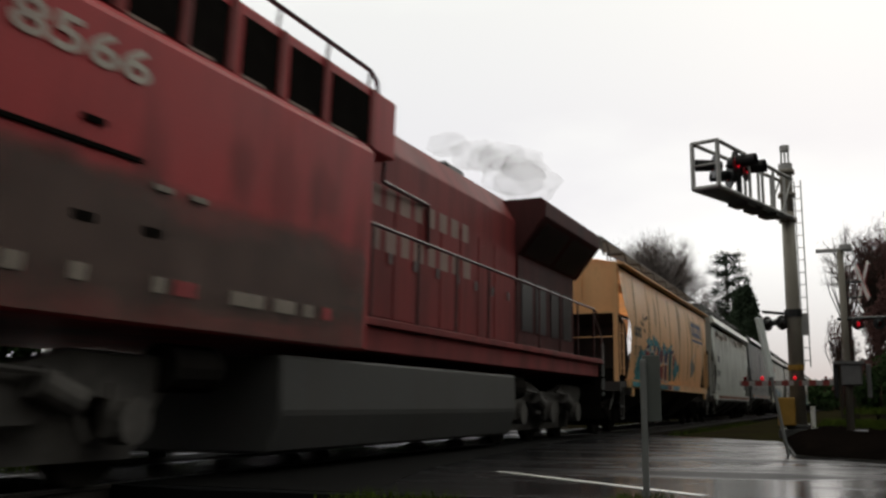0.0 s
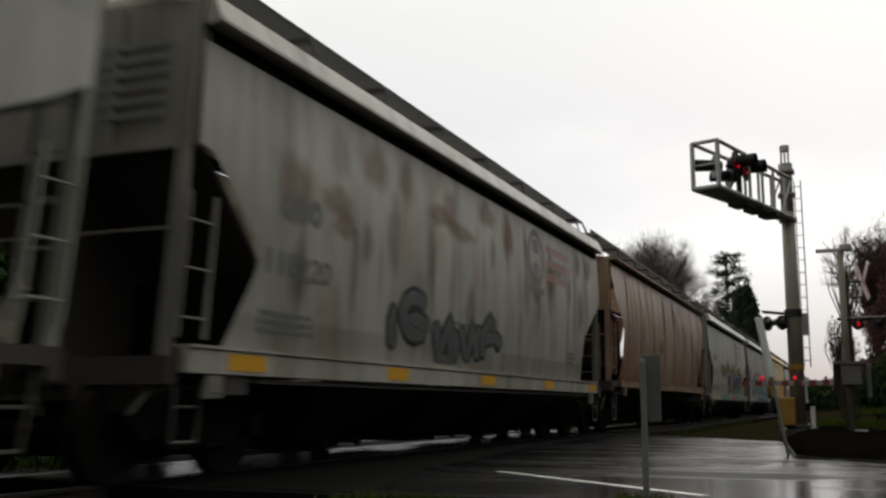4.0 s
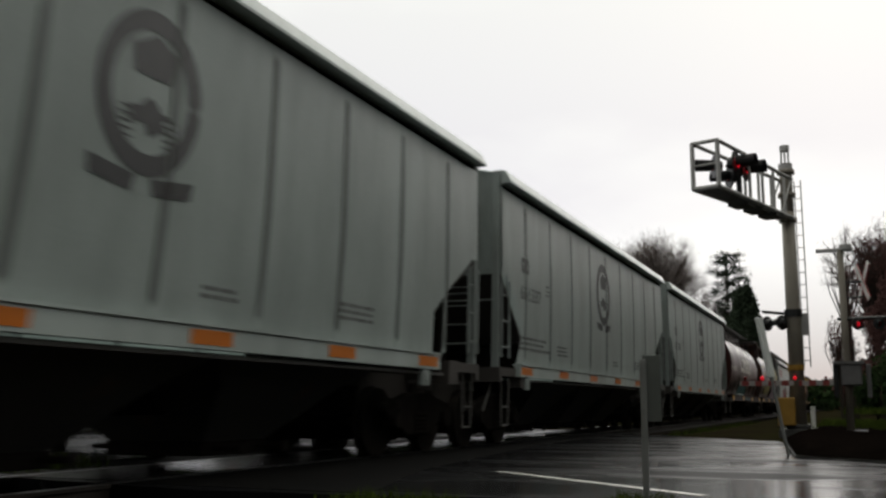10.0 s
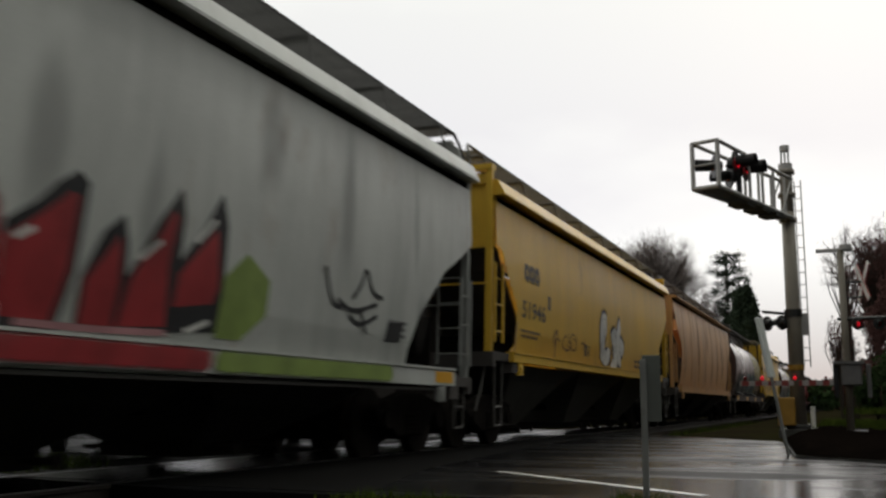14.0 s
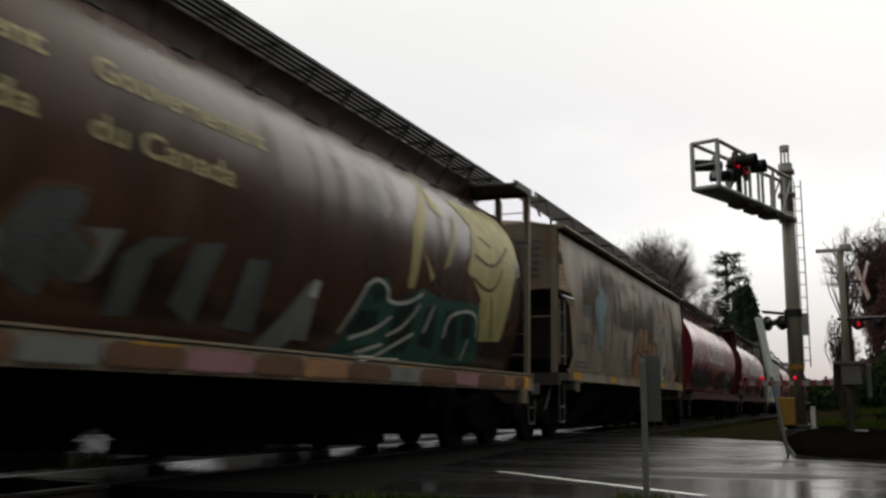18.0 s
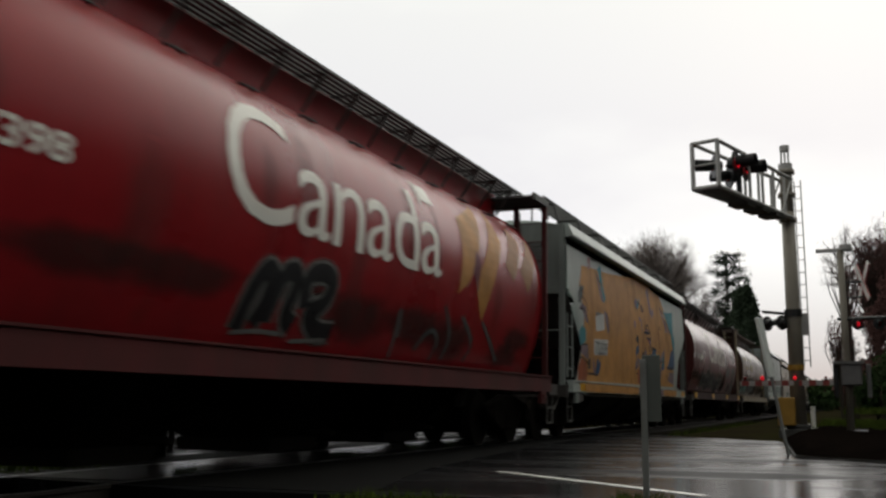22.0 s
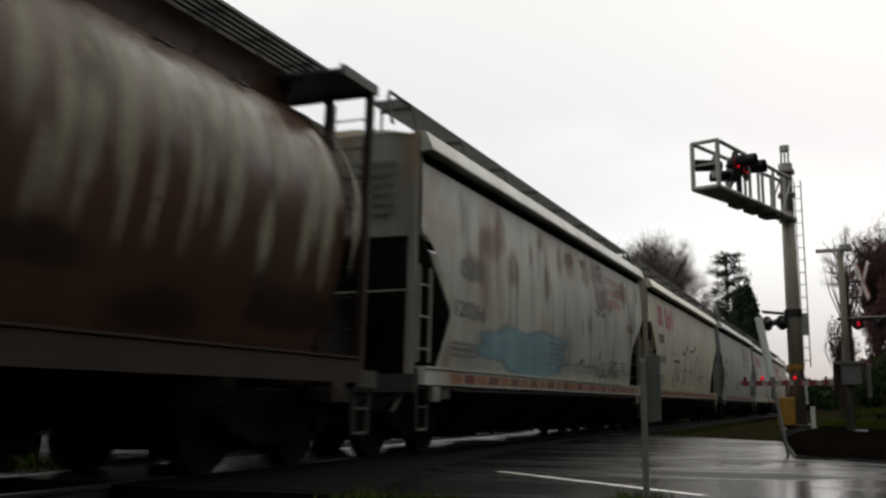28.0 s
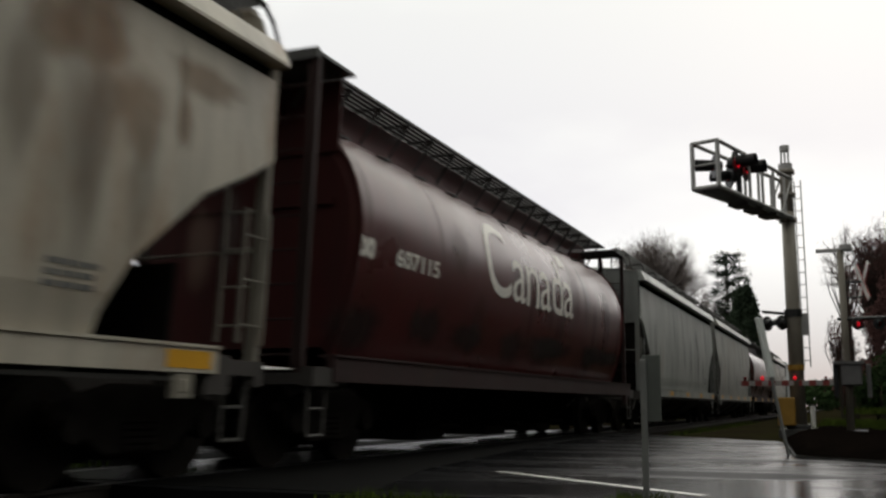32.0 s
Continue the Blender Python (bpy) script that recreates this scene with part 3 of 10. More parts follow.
def marker_posts():
    t = thing("marker_post", "short white marker post in the grass", "post", pose(29.0, 0.95, 0))
    bm = bmesh.new()
    bar(bm, (0, 0, -0.05), (0, 0, 0.62), 0.06, 10)
    part("post", bm, M["white"], t)
    bm = bmesh.new()
    bar(bm, (0, 0, 0.6), (0, 0, 0.66), 0.066, 10)
    part("cap", bm, M["white"], t)


# ---- planting ----
branch_stack = []


def domed_tree(at, height, crown_z, rx, rz, seed, mat, label, boughs=150, twigs=60, thick=0.016):
    """A leafless tree whose boughs fan out into a dense dome of fine twigs."""
    rnd = random.Random(seed)
    t = thing("bare_tree", label, "tree", Matrix.Translation(at))
    bm = bmesh.new()
    top = crown_z - rz * 0.35
    bar(bm, (0, 0, -0.3), (0.1, 0.05, top * 0.55), height * 0.02, 8, height * 0.016)
    bar(bm, (0.1, 0.05, top * 0.55), (0, 0.1, top), height * 0.016, 8, height * 0.010)
    part("trunk", bm, M["bark"], t)
    limb, spray = bmesh.new(), bmesh.new()
    for k in range(boughs):
        v = Vector((rnd.gauss(0, 1), rnd.gauss(0, 1), rnd.gauss(0.25, 0.9))).normalized()
        r = rnd.uniform(0.45, 1.0) * (0.9 + 0.22 * noise.noise(v * 2.2 + Vector((seed, 0, 0))))
        tip = Vector((v.x * rx * r, v.y * rx * r, crown_z + v.z * rz * r))
        root = Vector((0, 0.1, min(top, rnd.uniform(0.55, 1.0) * top)))
        mid = root.lerp(tip, 0.55) + Vector((rnd.uniform(-.3, .3), rnd.uniform(-.3, .3), 0.12 * rz))
        rad = height * 0.0024
        bar(limb, root, mid, rad * 1.5, 4, rad)
        bar(limb, mid, tip, rad, 4, rad * 0.4)
        for _ in range(twigs):
            o = mid.lerp(tip, rnd.uniform(0.25, 1.0)) + Vector((rnd.gauss(0, 1), rnd.gauss(0, 1), rnd.gauss(0, 1))) * rx * 0.07
            e = ((o - Vector((0, 0, crown_z - rz * 0.7))).normalized() * 0.8 + Vector((rnd.uniform(-1, 1), rnd.uniform(-1, 1), rnd.uniform(-.8, 1)))).normalized() * rx * rnd.uniform(0.06, 0.19)
            w = e.orthogonal().normalized() * thick * rnd.uniform(0.6, 1.2)
            bend = o + e * 0.5 + Vector((rnd.uniform(-1, 1), rnd.uniform(-1, 1), 0.3)) * rx * 0.02
            a = [spray.verts.new(q) for q in (o - w, o + w, bend + w * 0.8, bend - w * 0.8)]
            spray.faces.new(a)
            spray.faces.new([a[3], a[2], spray.verts.new(o + e)])
    part("limb", limb, M["bark"], t, fix=False)
    part("crown", spray, mat, t, fix=False)


def pine(at, height, width, seed):
    """An open pine: a bare lower trunk and separate flat clumps of needles on its limbs."""
    rnd = random.Random(seed)
    t = thing("conifer", "tall dark green pine with open ragged clumps", "tree", Matrix.Translation(at))
    bm = bmesh.new()
    bar(bm, (0, 0, -0.3), (0, 0.1, height * 0.97), height * 0.015, 8, height * 0.004)
    part("trunk", bm, M["bark"], t)
    limb, bm = bmesh.new(), bmesh.new()
    for k in range(60):
        f = (k + rnd.random()) / 60
        z = height * (0.42 + 0.56 * f)
        reach = width * (0.35 + 0.65 * math.sin(math.pi * (0.12 + 0.8 * f))) * rnd.uniform(0.35, 1.0)
        a = k * 2.4 + rnd.uniform(-.5, .5)
        c = Vector((math.cos(a) * reach, math.sin(a) * reach, z + rnd.uniform(-.1, .4)))
        bar(limb, (0, 0.05, z - 0.3), c, 0.05, 4, 0.02)
        cr = rnd.uniform(0.4, 0.85)
        for _ in range(170):
            v = Vector((rnd.gauss(0, 0.5), rnd.gauss(0, 0.5), rnd.gauss(0, 0.27))) * cr
            ang = rnd.uniform(0, 6.28)
            sz = rnd.uniform(0.06, 0.15)
            e1 = Vector((math.cos(ang), math.sin(ang), rnd.uniform(-.4, .7))) * sz
            e2 = Vector((-math.sin(ang), math.cos(ang), rnd.uniform(-.6, .6))) * sz * 0.45
            bm.faces.new([bm.verts.new(c + v + w) for w in (-e1, -e2, e1, e2)])
    part("limb", limb, M["bark"], t, fix=False)
    part("crown", bm, M["needle"], t, fix=False)


def bush(at, rx, ry, rz, seed, col="leaf", n=2600, name="hedge", label="dense dark evergreen hedge beside the crossing", size=0.09):
    rnd = random.Random(seed)
    t = thing(name, label, "hedge", Matrix.Translation(at))
    bm = bmesh.new()
    for k in range(7):
        a = rnd.uniform(0, 6.28)
        bar(bm, (0, 0, -0.1), (math.cos(a) * rx * 0.5, math.sin(a) * ry * 0.5, rz * 1.2), 0.03, 5, 0.01)
    part("stems", bm, M["bark"], t)
    bm = bmesh.new()
    for k in range(n):
        v = Vector((rnd.gauss(0, 1), rnd.gauss(0, 1), rnd.gauss(0, 1))).normalized()
        lump = 0.82 + 0.35 * noise.noise(v * 2.3 + Vector((seed, 0, 0)))
        r = rnd.uniform(0.72, 1.0) * lump
        c = Vector((v.x * rx * r, v.y * ry * r, rz + v.z * rz * r))
        if c.z < 0.02:
            continue
        e1 = Vector((rnd.uniform(-1, 1), rnd.uniform(-1, 1), rnd.uniform(-1, 1))).normalized() * size * rnd.uniform(0.6, 1.5)
        e2 = e1.orthogonal().normalized() * size * 0.6
        bm.faces.new([bm.verts.new(c + w) for w in (-e1, -e2 * 0.8, e1, e2)])
    part("foliage", bm, M[col], t, fix=False)


def grass_patch(name, label, spots, seed, n, h0, h1, mat="grass"):
    rnd = random.Random(seed)
    bm = bmesh.new()
    for k in range(n):
        x0, x1, y0, y1, z = spots[k % len(spots)]
        x, y = rnd.uniform(x0, x1), rnd.uniform(y0, y1)
        h, a = rnd.uniform(h0, h1), rnd.uniform(0, 6.28)
        w = Vector((math.cos(a), math.sin(a), 0)) * rnd.uniform(0.004, 0.010) * (1 + h)
        lean = Vector((rnd.uniform(-.6, .6), rnd.uniform(-.6, .6), 1)) * h
        p = Vector((x, y, z))
        bm.faces.new([bm.verts.new(q) for q in (p - w, p + w, p + lean * 0.6 + w * 0.6, p + lean)])
    me = to_mesh(name, bm, fix=False)
    me.materials.append(M[mat])
    tagged(new(name, me), label, "grass", kind="stuff")


def grass_bank():
    bm = bmesh.new()
    rows = []
    rnd = random.Random(4)
    for j in range(9):
        y = 0.6 - j * 3.0
        rows.append([(27 + i * 4.0, y - 0.03 * i, -0.03 + (0.5 * min(1, j / 3) * min(1, i / 3)) + rnd.uniform(-.06, .06)) for i in range(14)])
    grid(bm, rows)
    solo("grass_bank", bm, M["ground"], "rising wet grass bank beyond the crossing", "bank", kind="structure", smooth=True)


def planting():
    far_tree = "leafless domed winter tree with fine twigs behind the railway"
    domed_tree((90, 15.7, 0), 17.0, 12.0, 5.0, 5.1, 21, M["twig"], far_tree, 280, 100, 0.011)
    domed_tree((97, 12.6, 0), 13.0, 9.0, 2.9, 3.4, 22, M["twig"], far_tree, 80, 50)
    domed_tree((104, 18.6, 0), 13.0, 9.2, 3.6, 3.6, 27, M["twig"], far_tree, 90, 50)
    pine((84, 8.75, 0), 13.2, 1.75, 31)
    tall = "dense dark green columnar conifer behind the railway"
    bush((80, 7.1, 0), 1.6, 1.5, 5.5, 32, n=12000, size=0.14, col="needle", name="conifer", label=tall)
    bush((83, 8.5, 0), 1.6, 1.5, 4.2, 33, n=7000, size=0.15, col="needle", name="conifer", label=tall)
    bush((86, 10.4, 0), 1.9, 1.6, 3.0, 34, n=4000, size=0.16, name="distant_hedge", label="dark evergreen shrub behind the railway")
    shrub = "leafless tree with reddish twigs beyond the crossing"
    domed_tree((46, -1.35, 0), 8.4, 5.4, 1.55, 2.9, 24, M["twig_red"], shrub, 150, 60, 0.010)
    domed_tree((52, -3.4, 0), 12.0, 7.4, 2.9, 4.4, 25, M["twig_red"], shrub, 150, 60, 0.012)
    domed_tree((44, 0.02, 0), 4.6, 2.9, 0.62, 1.6, 26, M["twig_red"], shrub, 40, 40, 0.008)
    domed_tree((50, -0.2, 0), 9.6, 7.4, 1.5, 2.0, 28, M["twig"], "thin leafless tree beyond the crossing", 46, 34, 0.008)
    domed_tree((43, -1.25, 0), 8.6, 6.3, 1.6, 2.1, 29, M["twig_red"], shrub, 110, 46, 0.008)
    bush((41, -1.85, 0.2), 1.2, 1.35, 3.05, 45, n=9000, size=0.07, col="twig_red", name="shrub", label="dense dark reddish shrub beyond the crossing")
    domed_tree((41, 0.25, 0), 4.4, 3.1, 0.55, 1.35, 30, M["twig_red"], shrub, 60, 44, 0.007)
    bush((34, -1.75, 0.0), 1.05, 1.1, 1.5, 41, n=5200, size=0.07)
    bush((36, -3.6, 0.2), 2.4, 2.0, 2.6, 42, n=4200)
    bush((42, -2.6, 0.0), 1.9, 1.2, 3.3, 44, n=5200, col="twig_red", name="shrub", label="dense dark reddish shrub beyond the crossing")
    bush((44, -1.0, 0.2), 1.6, 1.0, 1.0, 43, n=2600)
    # unseen woods on the near side, ahead and right, added to shade the cars
    for k in range(7):
        az = radians(-11.5 - 6.5 * k)
        bush((44 * math.cos(az), 44 * math.sin(az), 0), 4.2, 4.2, 7.6 + 0.9 * (k % 3), 220 + k, n=3000, size=0.5, name="unseen_shade_hedge", label="unseen tall dark hedge added to block sky light")
    for k in range(9):
        bush((150 + k * 22, 3.0 - k * 1.5, 0), 9, 4.5, 2.3 + 0.4 * (k % 3), 240 + k, n=1300, size=0.4, col="twig_red" if k % 3 == 1 else "leaf", name="distant_hedge", label="distant shrubs beyond the crossing")
    for x, y in ((26, -7.0), (33, -7.2), (40, -7.6)):
        bush((x, y, 0), 3.5, 3.2, 6.4, 280 + x, n=2600, size=0.4, name="unseen_shade_hedge", label="unseen tall dark hedge added to block sky light")
    for k in range(9):
        x = 52 + k * 8
        bush((x, -8.0 - 0.035 * (x - 52) - (k % 2), 0), 4.6, 3.6, 6.6 + 0.8 * (k % 3), 260 + k, n=2200, size=0.45, name="unseen_shade_hedge", label="unseen tall dark hedge added to block sky light")
    # shrubs added to close the road's far end and block low sky reflections
    for k in range(10):
        az = radians(24 + 3.4 * k)
        bush((54 * math.cos(az), 54 * math.sin(az), 0), 2.8, 2.8, (6.0 if k > 5 else 2.4) + 0.4 * (k % 3), 200 + k, n=3200, size=0.42, name="distant_hedge", label="dark hedge added beyond the railway to block low sky")
    for k in range(7):
        bush((100 + k * 14, 13 + k * 1.6, 0), 8, 5, 3.2 + 0.8 * (k % 3), 50 + k, n=1500, size=0.4, name="distant_hedge", label="dark distant shrubs along the railway")
    # tall evergreens added unseen behind the camera, to close it and block low sky
    for k in range(9):
        bush((-30 + k * 8.5, -16 - (k % 2) * 1.5, 0), 5.6, 3.2, 6.6 + 0.6 * (k % 3), 140 + k, n=2200, size=0.5, name="unseen_shade_hedge", label="unseen tall dark hedge added to block sky light")
    for k in range(4):
        bush((-34, -8 + k * 8.5, 0), 3.2, 5.4, 4.4 + 0.5 * (k % 2), 160 + k, n=1300, size=0.5, name="unseen_shade_hedge", label="unseen tall dark hedge added to block sky light")
    # hidden hedges added beyond the track to block low sky, open at the road
    for x, y, w in ((-14, 20, 5), (-5, 21, 5), (4, 22, 5), (12, 25, 5.0), (44, 17.5, 4.5), (52, 18, 5), (60, 18.5, 5), (68, 19, 5), (78, 20, 5)):
        bush((x, y, 0), w, 2.6, 1.9, 80 + int(x), n=1500, size=0.3, name="distant_hedge", label="dark hedge added beyond the railway to block low sky")
    for k in range(4):
        bush((75 + k * 16, -1.6 - k * 1.9, 0), 6, 3.0, 2.0 + 0.5 * (k % 2), 60 + k, n=1400, size=0.35, col="twig_red" if k == 0 else "leaf", name="distant_hedge", label="distant shrubs beyond the crossing")
    grass_patch("roadside_grass", "tufts of yellow-green grass at the verge", [(6.2, 7.0, 2.6, 3.5, -0.04), (6.6, 7.5, 1.2, 1.6, -0.04)], 71, 900, 0.05, 0.13)
    grass_patch("trackside_grass", "thin yellowish grass beside the ballast", [(3.0, 7.6, TRACK_Y + 1.6, TRACK_Y + 3.6, -0.2), (7.0, 9.4, 7.9, 9.3, 0.0), (26, 46, TRACK_Y - 3.2, TRACK_Y - 2.3, -0.1)], 72, 2600, 0.06, 0.2)
    grass_patch("bank_grass", "rough green grass on the bank", [(25.5, 32, -1.6, 0.9, 0.0), (27, 36, -1.0, 0.8, 0.1), (29, 42, -5, 0.2, 0.45)], 73, 9000, 0.08, 0.24)


# ---- waiting road vehicles beyond the train ----
def road_car(at, yaw, label):
    t = thing("waiting_car", label, "car", pose(*at, 0, 0, yaw), group="cars waiting at the crossing")
    side = [(-2.1, 0.35), (-2.15, 0.75), (-1.9, 0.98), (-0.9, 1.05), (2.0, 0.98), (2.12, 0.6), (2.05, 0.32)]
    bm = bmesh.new()
    prism(bm, side, -0.88, 0.88, 'y')
    soften(bm, 0.06)
    part("body", bm, M["whitecar"], t, "white painted body", True)
    bm = bmesh.new()
    prism(bm, [(-1.05, 1.03), (-0.35, 1.45), (1.2, 1.47), (1.95, 1.0)], -0.74, 0.74, 'y')
    soften(bm, 0.06)
    part("cabin", bm, M["whitecar"], t)
    for s in (-1, 1):
        bm = bmesh.new()
        prism(bm, [(-0.8, 1.08), (-0.3, 1.38), (0.4, 1.40), (0.4, 1.08)], s * 0.735 - 0.015, s * 0.735 + 0.02, 'y')
        part("window", bm, M["glass"], t)
        bm = bmesh.new()
        prism(bm, [(0.48, 1.08), (0.48, 1.40), (1.12, 1.40), (1.6, 1.08)], s * 0.735 - 0.015, s * 0.735 + 0.02, 'y')
        part("window", bm, M["glass"], t)
        for x in (-1.3, 1.35):
            bm = bmesh.new()
            disc(bm, (x, s * 0.80, 0.32), 'y', 0.32, 0.21, 24)
            wheel = part("wheel", bm, M["rubber"], t)
            bm = bmesh.new()
            disc(bm, (x, s * 0.91, 0.32), 'y', 0.2, 0.02, 16)
            part("rim", bm, M["galv"], wheel)
        bm = bmesh.new()
        box(bm, -2.15, -1.9, s * 0.62 - 0.18, s * 0.62 + 0.18, 0.66, 0.84)
        soften(bm, 0.04)
        part("headlamp", bm, M["lampglass"], t)
        bm = bmesh.new()
        box(bm, 1.95, 2.12, s * 0.68 - 0.1, s * 0.68 + 0.1, 0.66, 0.9)
        part("tail_lamp", bm, M["redveh"], t)
    bm = bmesh.new()
    prism(bm, [(-1.1, 1.06), (-0.42, 1.43), (-0.38, 1.43), (-1.04, 1.06)], -0.64, 0.64, 'y')
    part("windscreen", bm, M["glass"], t)
    bm = bmesh.new()
    box(bm, -2.19, -2.05, -0.5, 0.5, 0.38, 0.6)
    part("grille", bm, M["black"], t)


# ---- rolling stock: shared running gear ----
def truck(car, x, key="f"):
    """A two-axle freight truck: bolster, side frames, wheelsets."""
    def bolster(bm):
        box(bm, -0.26, 0.26, -0.95, 0.95, 0.22, 0.78)
        box(bm, -0.35, 0.35, -0.3, 0.3, 0.6, 0.9)
        soften(bm, 0.02)
    at = pose(x, 0, 0)
    t = shared("bolster", "truck", bolster, M["truckm"], car, "grimy cast-steel truck", at)
    for s in (-1, 1):
        def frame_bm(bm):
            prism(bm, [(-1.15, 0.62), (-1.1, 0.72), (-0.75, 0.74), (-0.35, 0.86), (0.35, 0.86), (0.75, 0.74), (1.1, 0.72), (1.15, 0.62), (1.0, 0.5), (0.72, 0.48), (0.42, 0.26), (-0.42, 0.26), (-0.72, 0.48), (-1.0, 0.5)], -0.07, 0.07, 'y')
            soften(bm, 0.02)
            for q in (-0.86, 0.86):
                disc(bm, (q, 0.09 * s, 0.5), 'y', 0.13, 0.12, 12)
        shared("sideframe%d" % s, "side_frame", frame_bm, M["truckm"], t, "", pose(0, s * 1.0, 0))
        def springs(bm):
            for q in (-0.14, 0, 0.14):
                box(bm, q - 0.075, q + 0.075, 0.02 * s, 0.05 * s, 0.28, 0.6)
                for k in range(5):
                    bar(bm, (q, 0.08 * s, 0.30 + k * 0.06), (q, 0.08 * s, 0.335 + k * 0.06), 0.06, 8)
        if s < 0:
            tagged(shared("springs", "spring_group", springs, M["wheel"], t, "", pose(0, s * 1.0, 0)), kind="stuff")
    for q in (-0.38, 0.38):
        def beam(bm):
            box(bm, -0.06, 0.06, -0.85, 0.85, 0.2, 0.5)
            box(bm, -0.16, 0.16, -0.8, -0.6, 0.25, 0.65)
            box(bm, -0.16, 0.16, 0.6, 0.8, 0.25, 0.65)
            soften(bm, 0.012)
        shared("brakebeam", "brake_beam", beam, M["under"], t, "", pose(q, 0, 0))
    for q in (-0.86, 0.86):
        def axle(bm):
            bar(bm, (0, -1.1, 0.457), (0, 1.1, 0.457), 0.075, 10)
        ax_ob = shared("axle", "axle", axle, M["wheel"], t, "", pose(q, 0, 0))
        for s in (-1, 1):
            def wheel(bm):
                for y, r in ((0, 0.457), ):
                    bar(bm, (0, -0.065 * s, 0.457), (0, 0.055 * s, 0.457), 0.457, 28)
                bar(bm, (0, -0.09 * s, 0.457), (0, -0.06 * s, 0.457), 0.485, 28)
                bar(bm, (0, 0.05 * s, 0.457), (0, 0.08 * s, 0.457), 0.15, 14)
            shared("wheel%d" % s, "wheel", wheel, M["wheel"], t, "", pose(q, s * 0.76, 0))
    return t


def coupler(car, x, s):
    def make(bm):
        box(bm, -0.1, 0.42, -0.09, 0.09, 0.78, 0.98)
        box(bm, 0.36, 0.62, -0.16, 0.13, 0.74, 1.03)
        bar(bm, (0.5, 0.18, 0.74), (0.5, 0.18, 1.03), 0.09, 10)
        soften(bm, 0.012)
    shared("coupler", "coupler", make, M["truckm"], car, "", pose(x, 0, 0, 0, 0, 0 if s > 0 else 180))
    def hose(bm):
        pipe(bm, [(0.1, -0.35, 0.8), (0.25, -0.34, 0.5), (0.5, -0.3, 0.38), (0.72, -0.2, 0.42)], 0.022, 6)
    shared("hose", "brake_hose", hose, M["black"], car, "", pose(x, 0, 0, 0, 0, 0 if s > 0 else 180))


def ladder_bm(bm, x, y, z0, z1, width, along, n):
    """Two rails and n rungs; along: 'x' for a side ladder, 'y' for an end ladder."""
    d = Vector((width / 2, 0, 0)) if along == 'x' else Vector((0, width / 2, 0))
    c = Vector((x, y, 0))
    for s in (-1, 1):
        p = c + d * s
        box(bm, p.x - 0.017, p.x + 0.017, p.y - 0.017, p.y + 0.017, z0, z1)
    for k in range(n):
        z = z0 + (z1 - z0) * (k + 0.4) / n
        bar(bm, c - d * 1.06 + Vector((0, 0, z)), c + d * 1.06 + Vector((0, 0, z)), 0.013, 5)


# ---- decals: lettering and spray paint that lie on a car's near side ----
class Skin:
    """Maps (u, z) on the near side to the car's own space; u runs from the leading end."""
    def __init__(self, half, profile):
        self.half, self.profile = half, profile

    def put(self, u, z, lift):
        y, ny, nz = self.profile(z)
        return (-self.half + u, y + ny * lift, z + nz * lift)


GLYPHS = {}


def glyphs(word, bold=False, serif=False):
    """Triangles of a word in the built-in font, fitted to the unit square."""
    if word not in GLYPHS:
        cu = bpy.data.curves.new("word", 'FONT')
        cu.body = word
        cu.resolution_u = 4
        cu.offset = 0.022 if len(word) > 1 else 0.0
        ob = new("word", cu)
        dg = bpy.context.evaluated_depsgraph_get()
        me = bpy.data.meshes.new_from_object(ob.evaluated_get(dg))
        vs = np.array([v.co[:2] for v in me.vertices])
        lo, hi = vs.min(0), vs.max(0)
        vs = (vs - lo) / (hi - lo)
        GLYPHS[word] = (vs, [tuple(p.vertices) for p in me.polygons])
        bpy.data.objects.remove(ob)
        bpy.data.curves.remove(cu)
        bpy.data.meshes.remove(me)
    return GLYPHS[word]


def word_bm(bm, skin, word, u0, u1, z0, z1, lift=0.006, lean=0.0):
    vs, fs = glyphs(word)
    tmp = bmesh.new()
    pts = [tmp.verts.new((u0 + (u1 - u0) * a + lean * b, z0 + (z1 - z0) * b, 0)) for a, b in vs]
    for f in fs:
        try:
            tmp.faces.new([pts[i] for i in f])
        except ValueError:
            pass
    k = int((z1 - z0) / 0.16)
    for i in range(1, k + 1):
        z = z0 + (z1 - z0) * i / (k + 1)
        bmesh.ops.bisect_plane(tmp, geom=tmp.verts[:] + tmp.edges[:] + tmp.faces[:], plane_co=(0, z, 0), plane_no=(0, 1, 0), dist=1e-5)
    idx = {v: bm.verts.new(skin.put(v.co.x, v.co.y, lift)) for v in tmp.verts}
    for f in tmp.faces:
        bm.faces.new([idx[v] for v in f.verts])
    tmp.free()


def patch_bm(bm, skin, poly, lift=0.005, step=0.15):
    """A filled polygon in (u, z), cut into strips so that it follows the side."""
    tmp = bmesh.new()
    try:
        f = tmp.faces.new([tmp.verts.new((a, b, 0)) for a, b in poly])
    except ValueError:
        tmp.free()
        return
    bmesh.ops.triangulate(tmp, faces=tmp.faces[:])
    z0, z1 = min(p[1] for p in poly), max(p[1] for p in poly)
    k = int((z1 - z0) / step)
    for i in range(1, k + 1):
        z = z0 + (z1 - z0) * i / (k + 1)
        bmesh.ops.bisect_plane(tmp, geom=tmp.verts[:] + tmp.edges[:] + tmp.faces[:], plane_co=(0, z, 0), plane_no=(0, 1, 0), dist=1e-5)
    idx = {v: bm.verts.new(skin.put(v.co.x, v.co.y, lift)) for v in tmp.verts}
    for f in tmp.faces:
        bm.faces.new([idx[v] for v in f.verts])
    tmp.free()


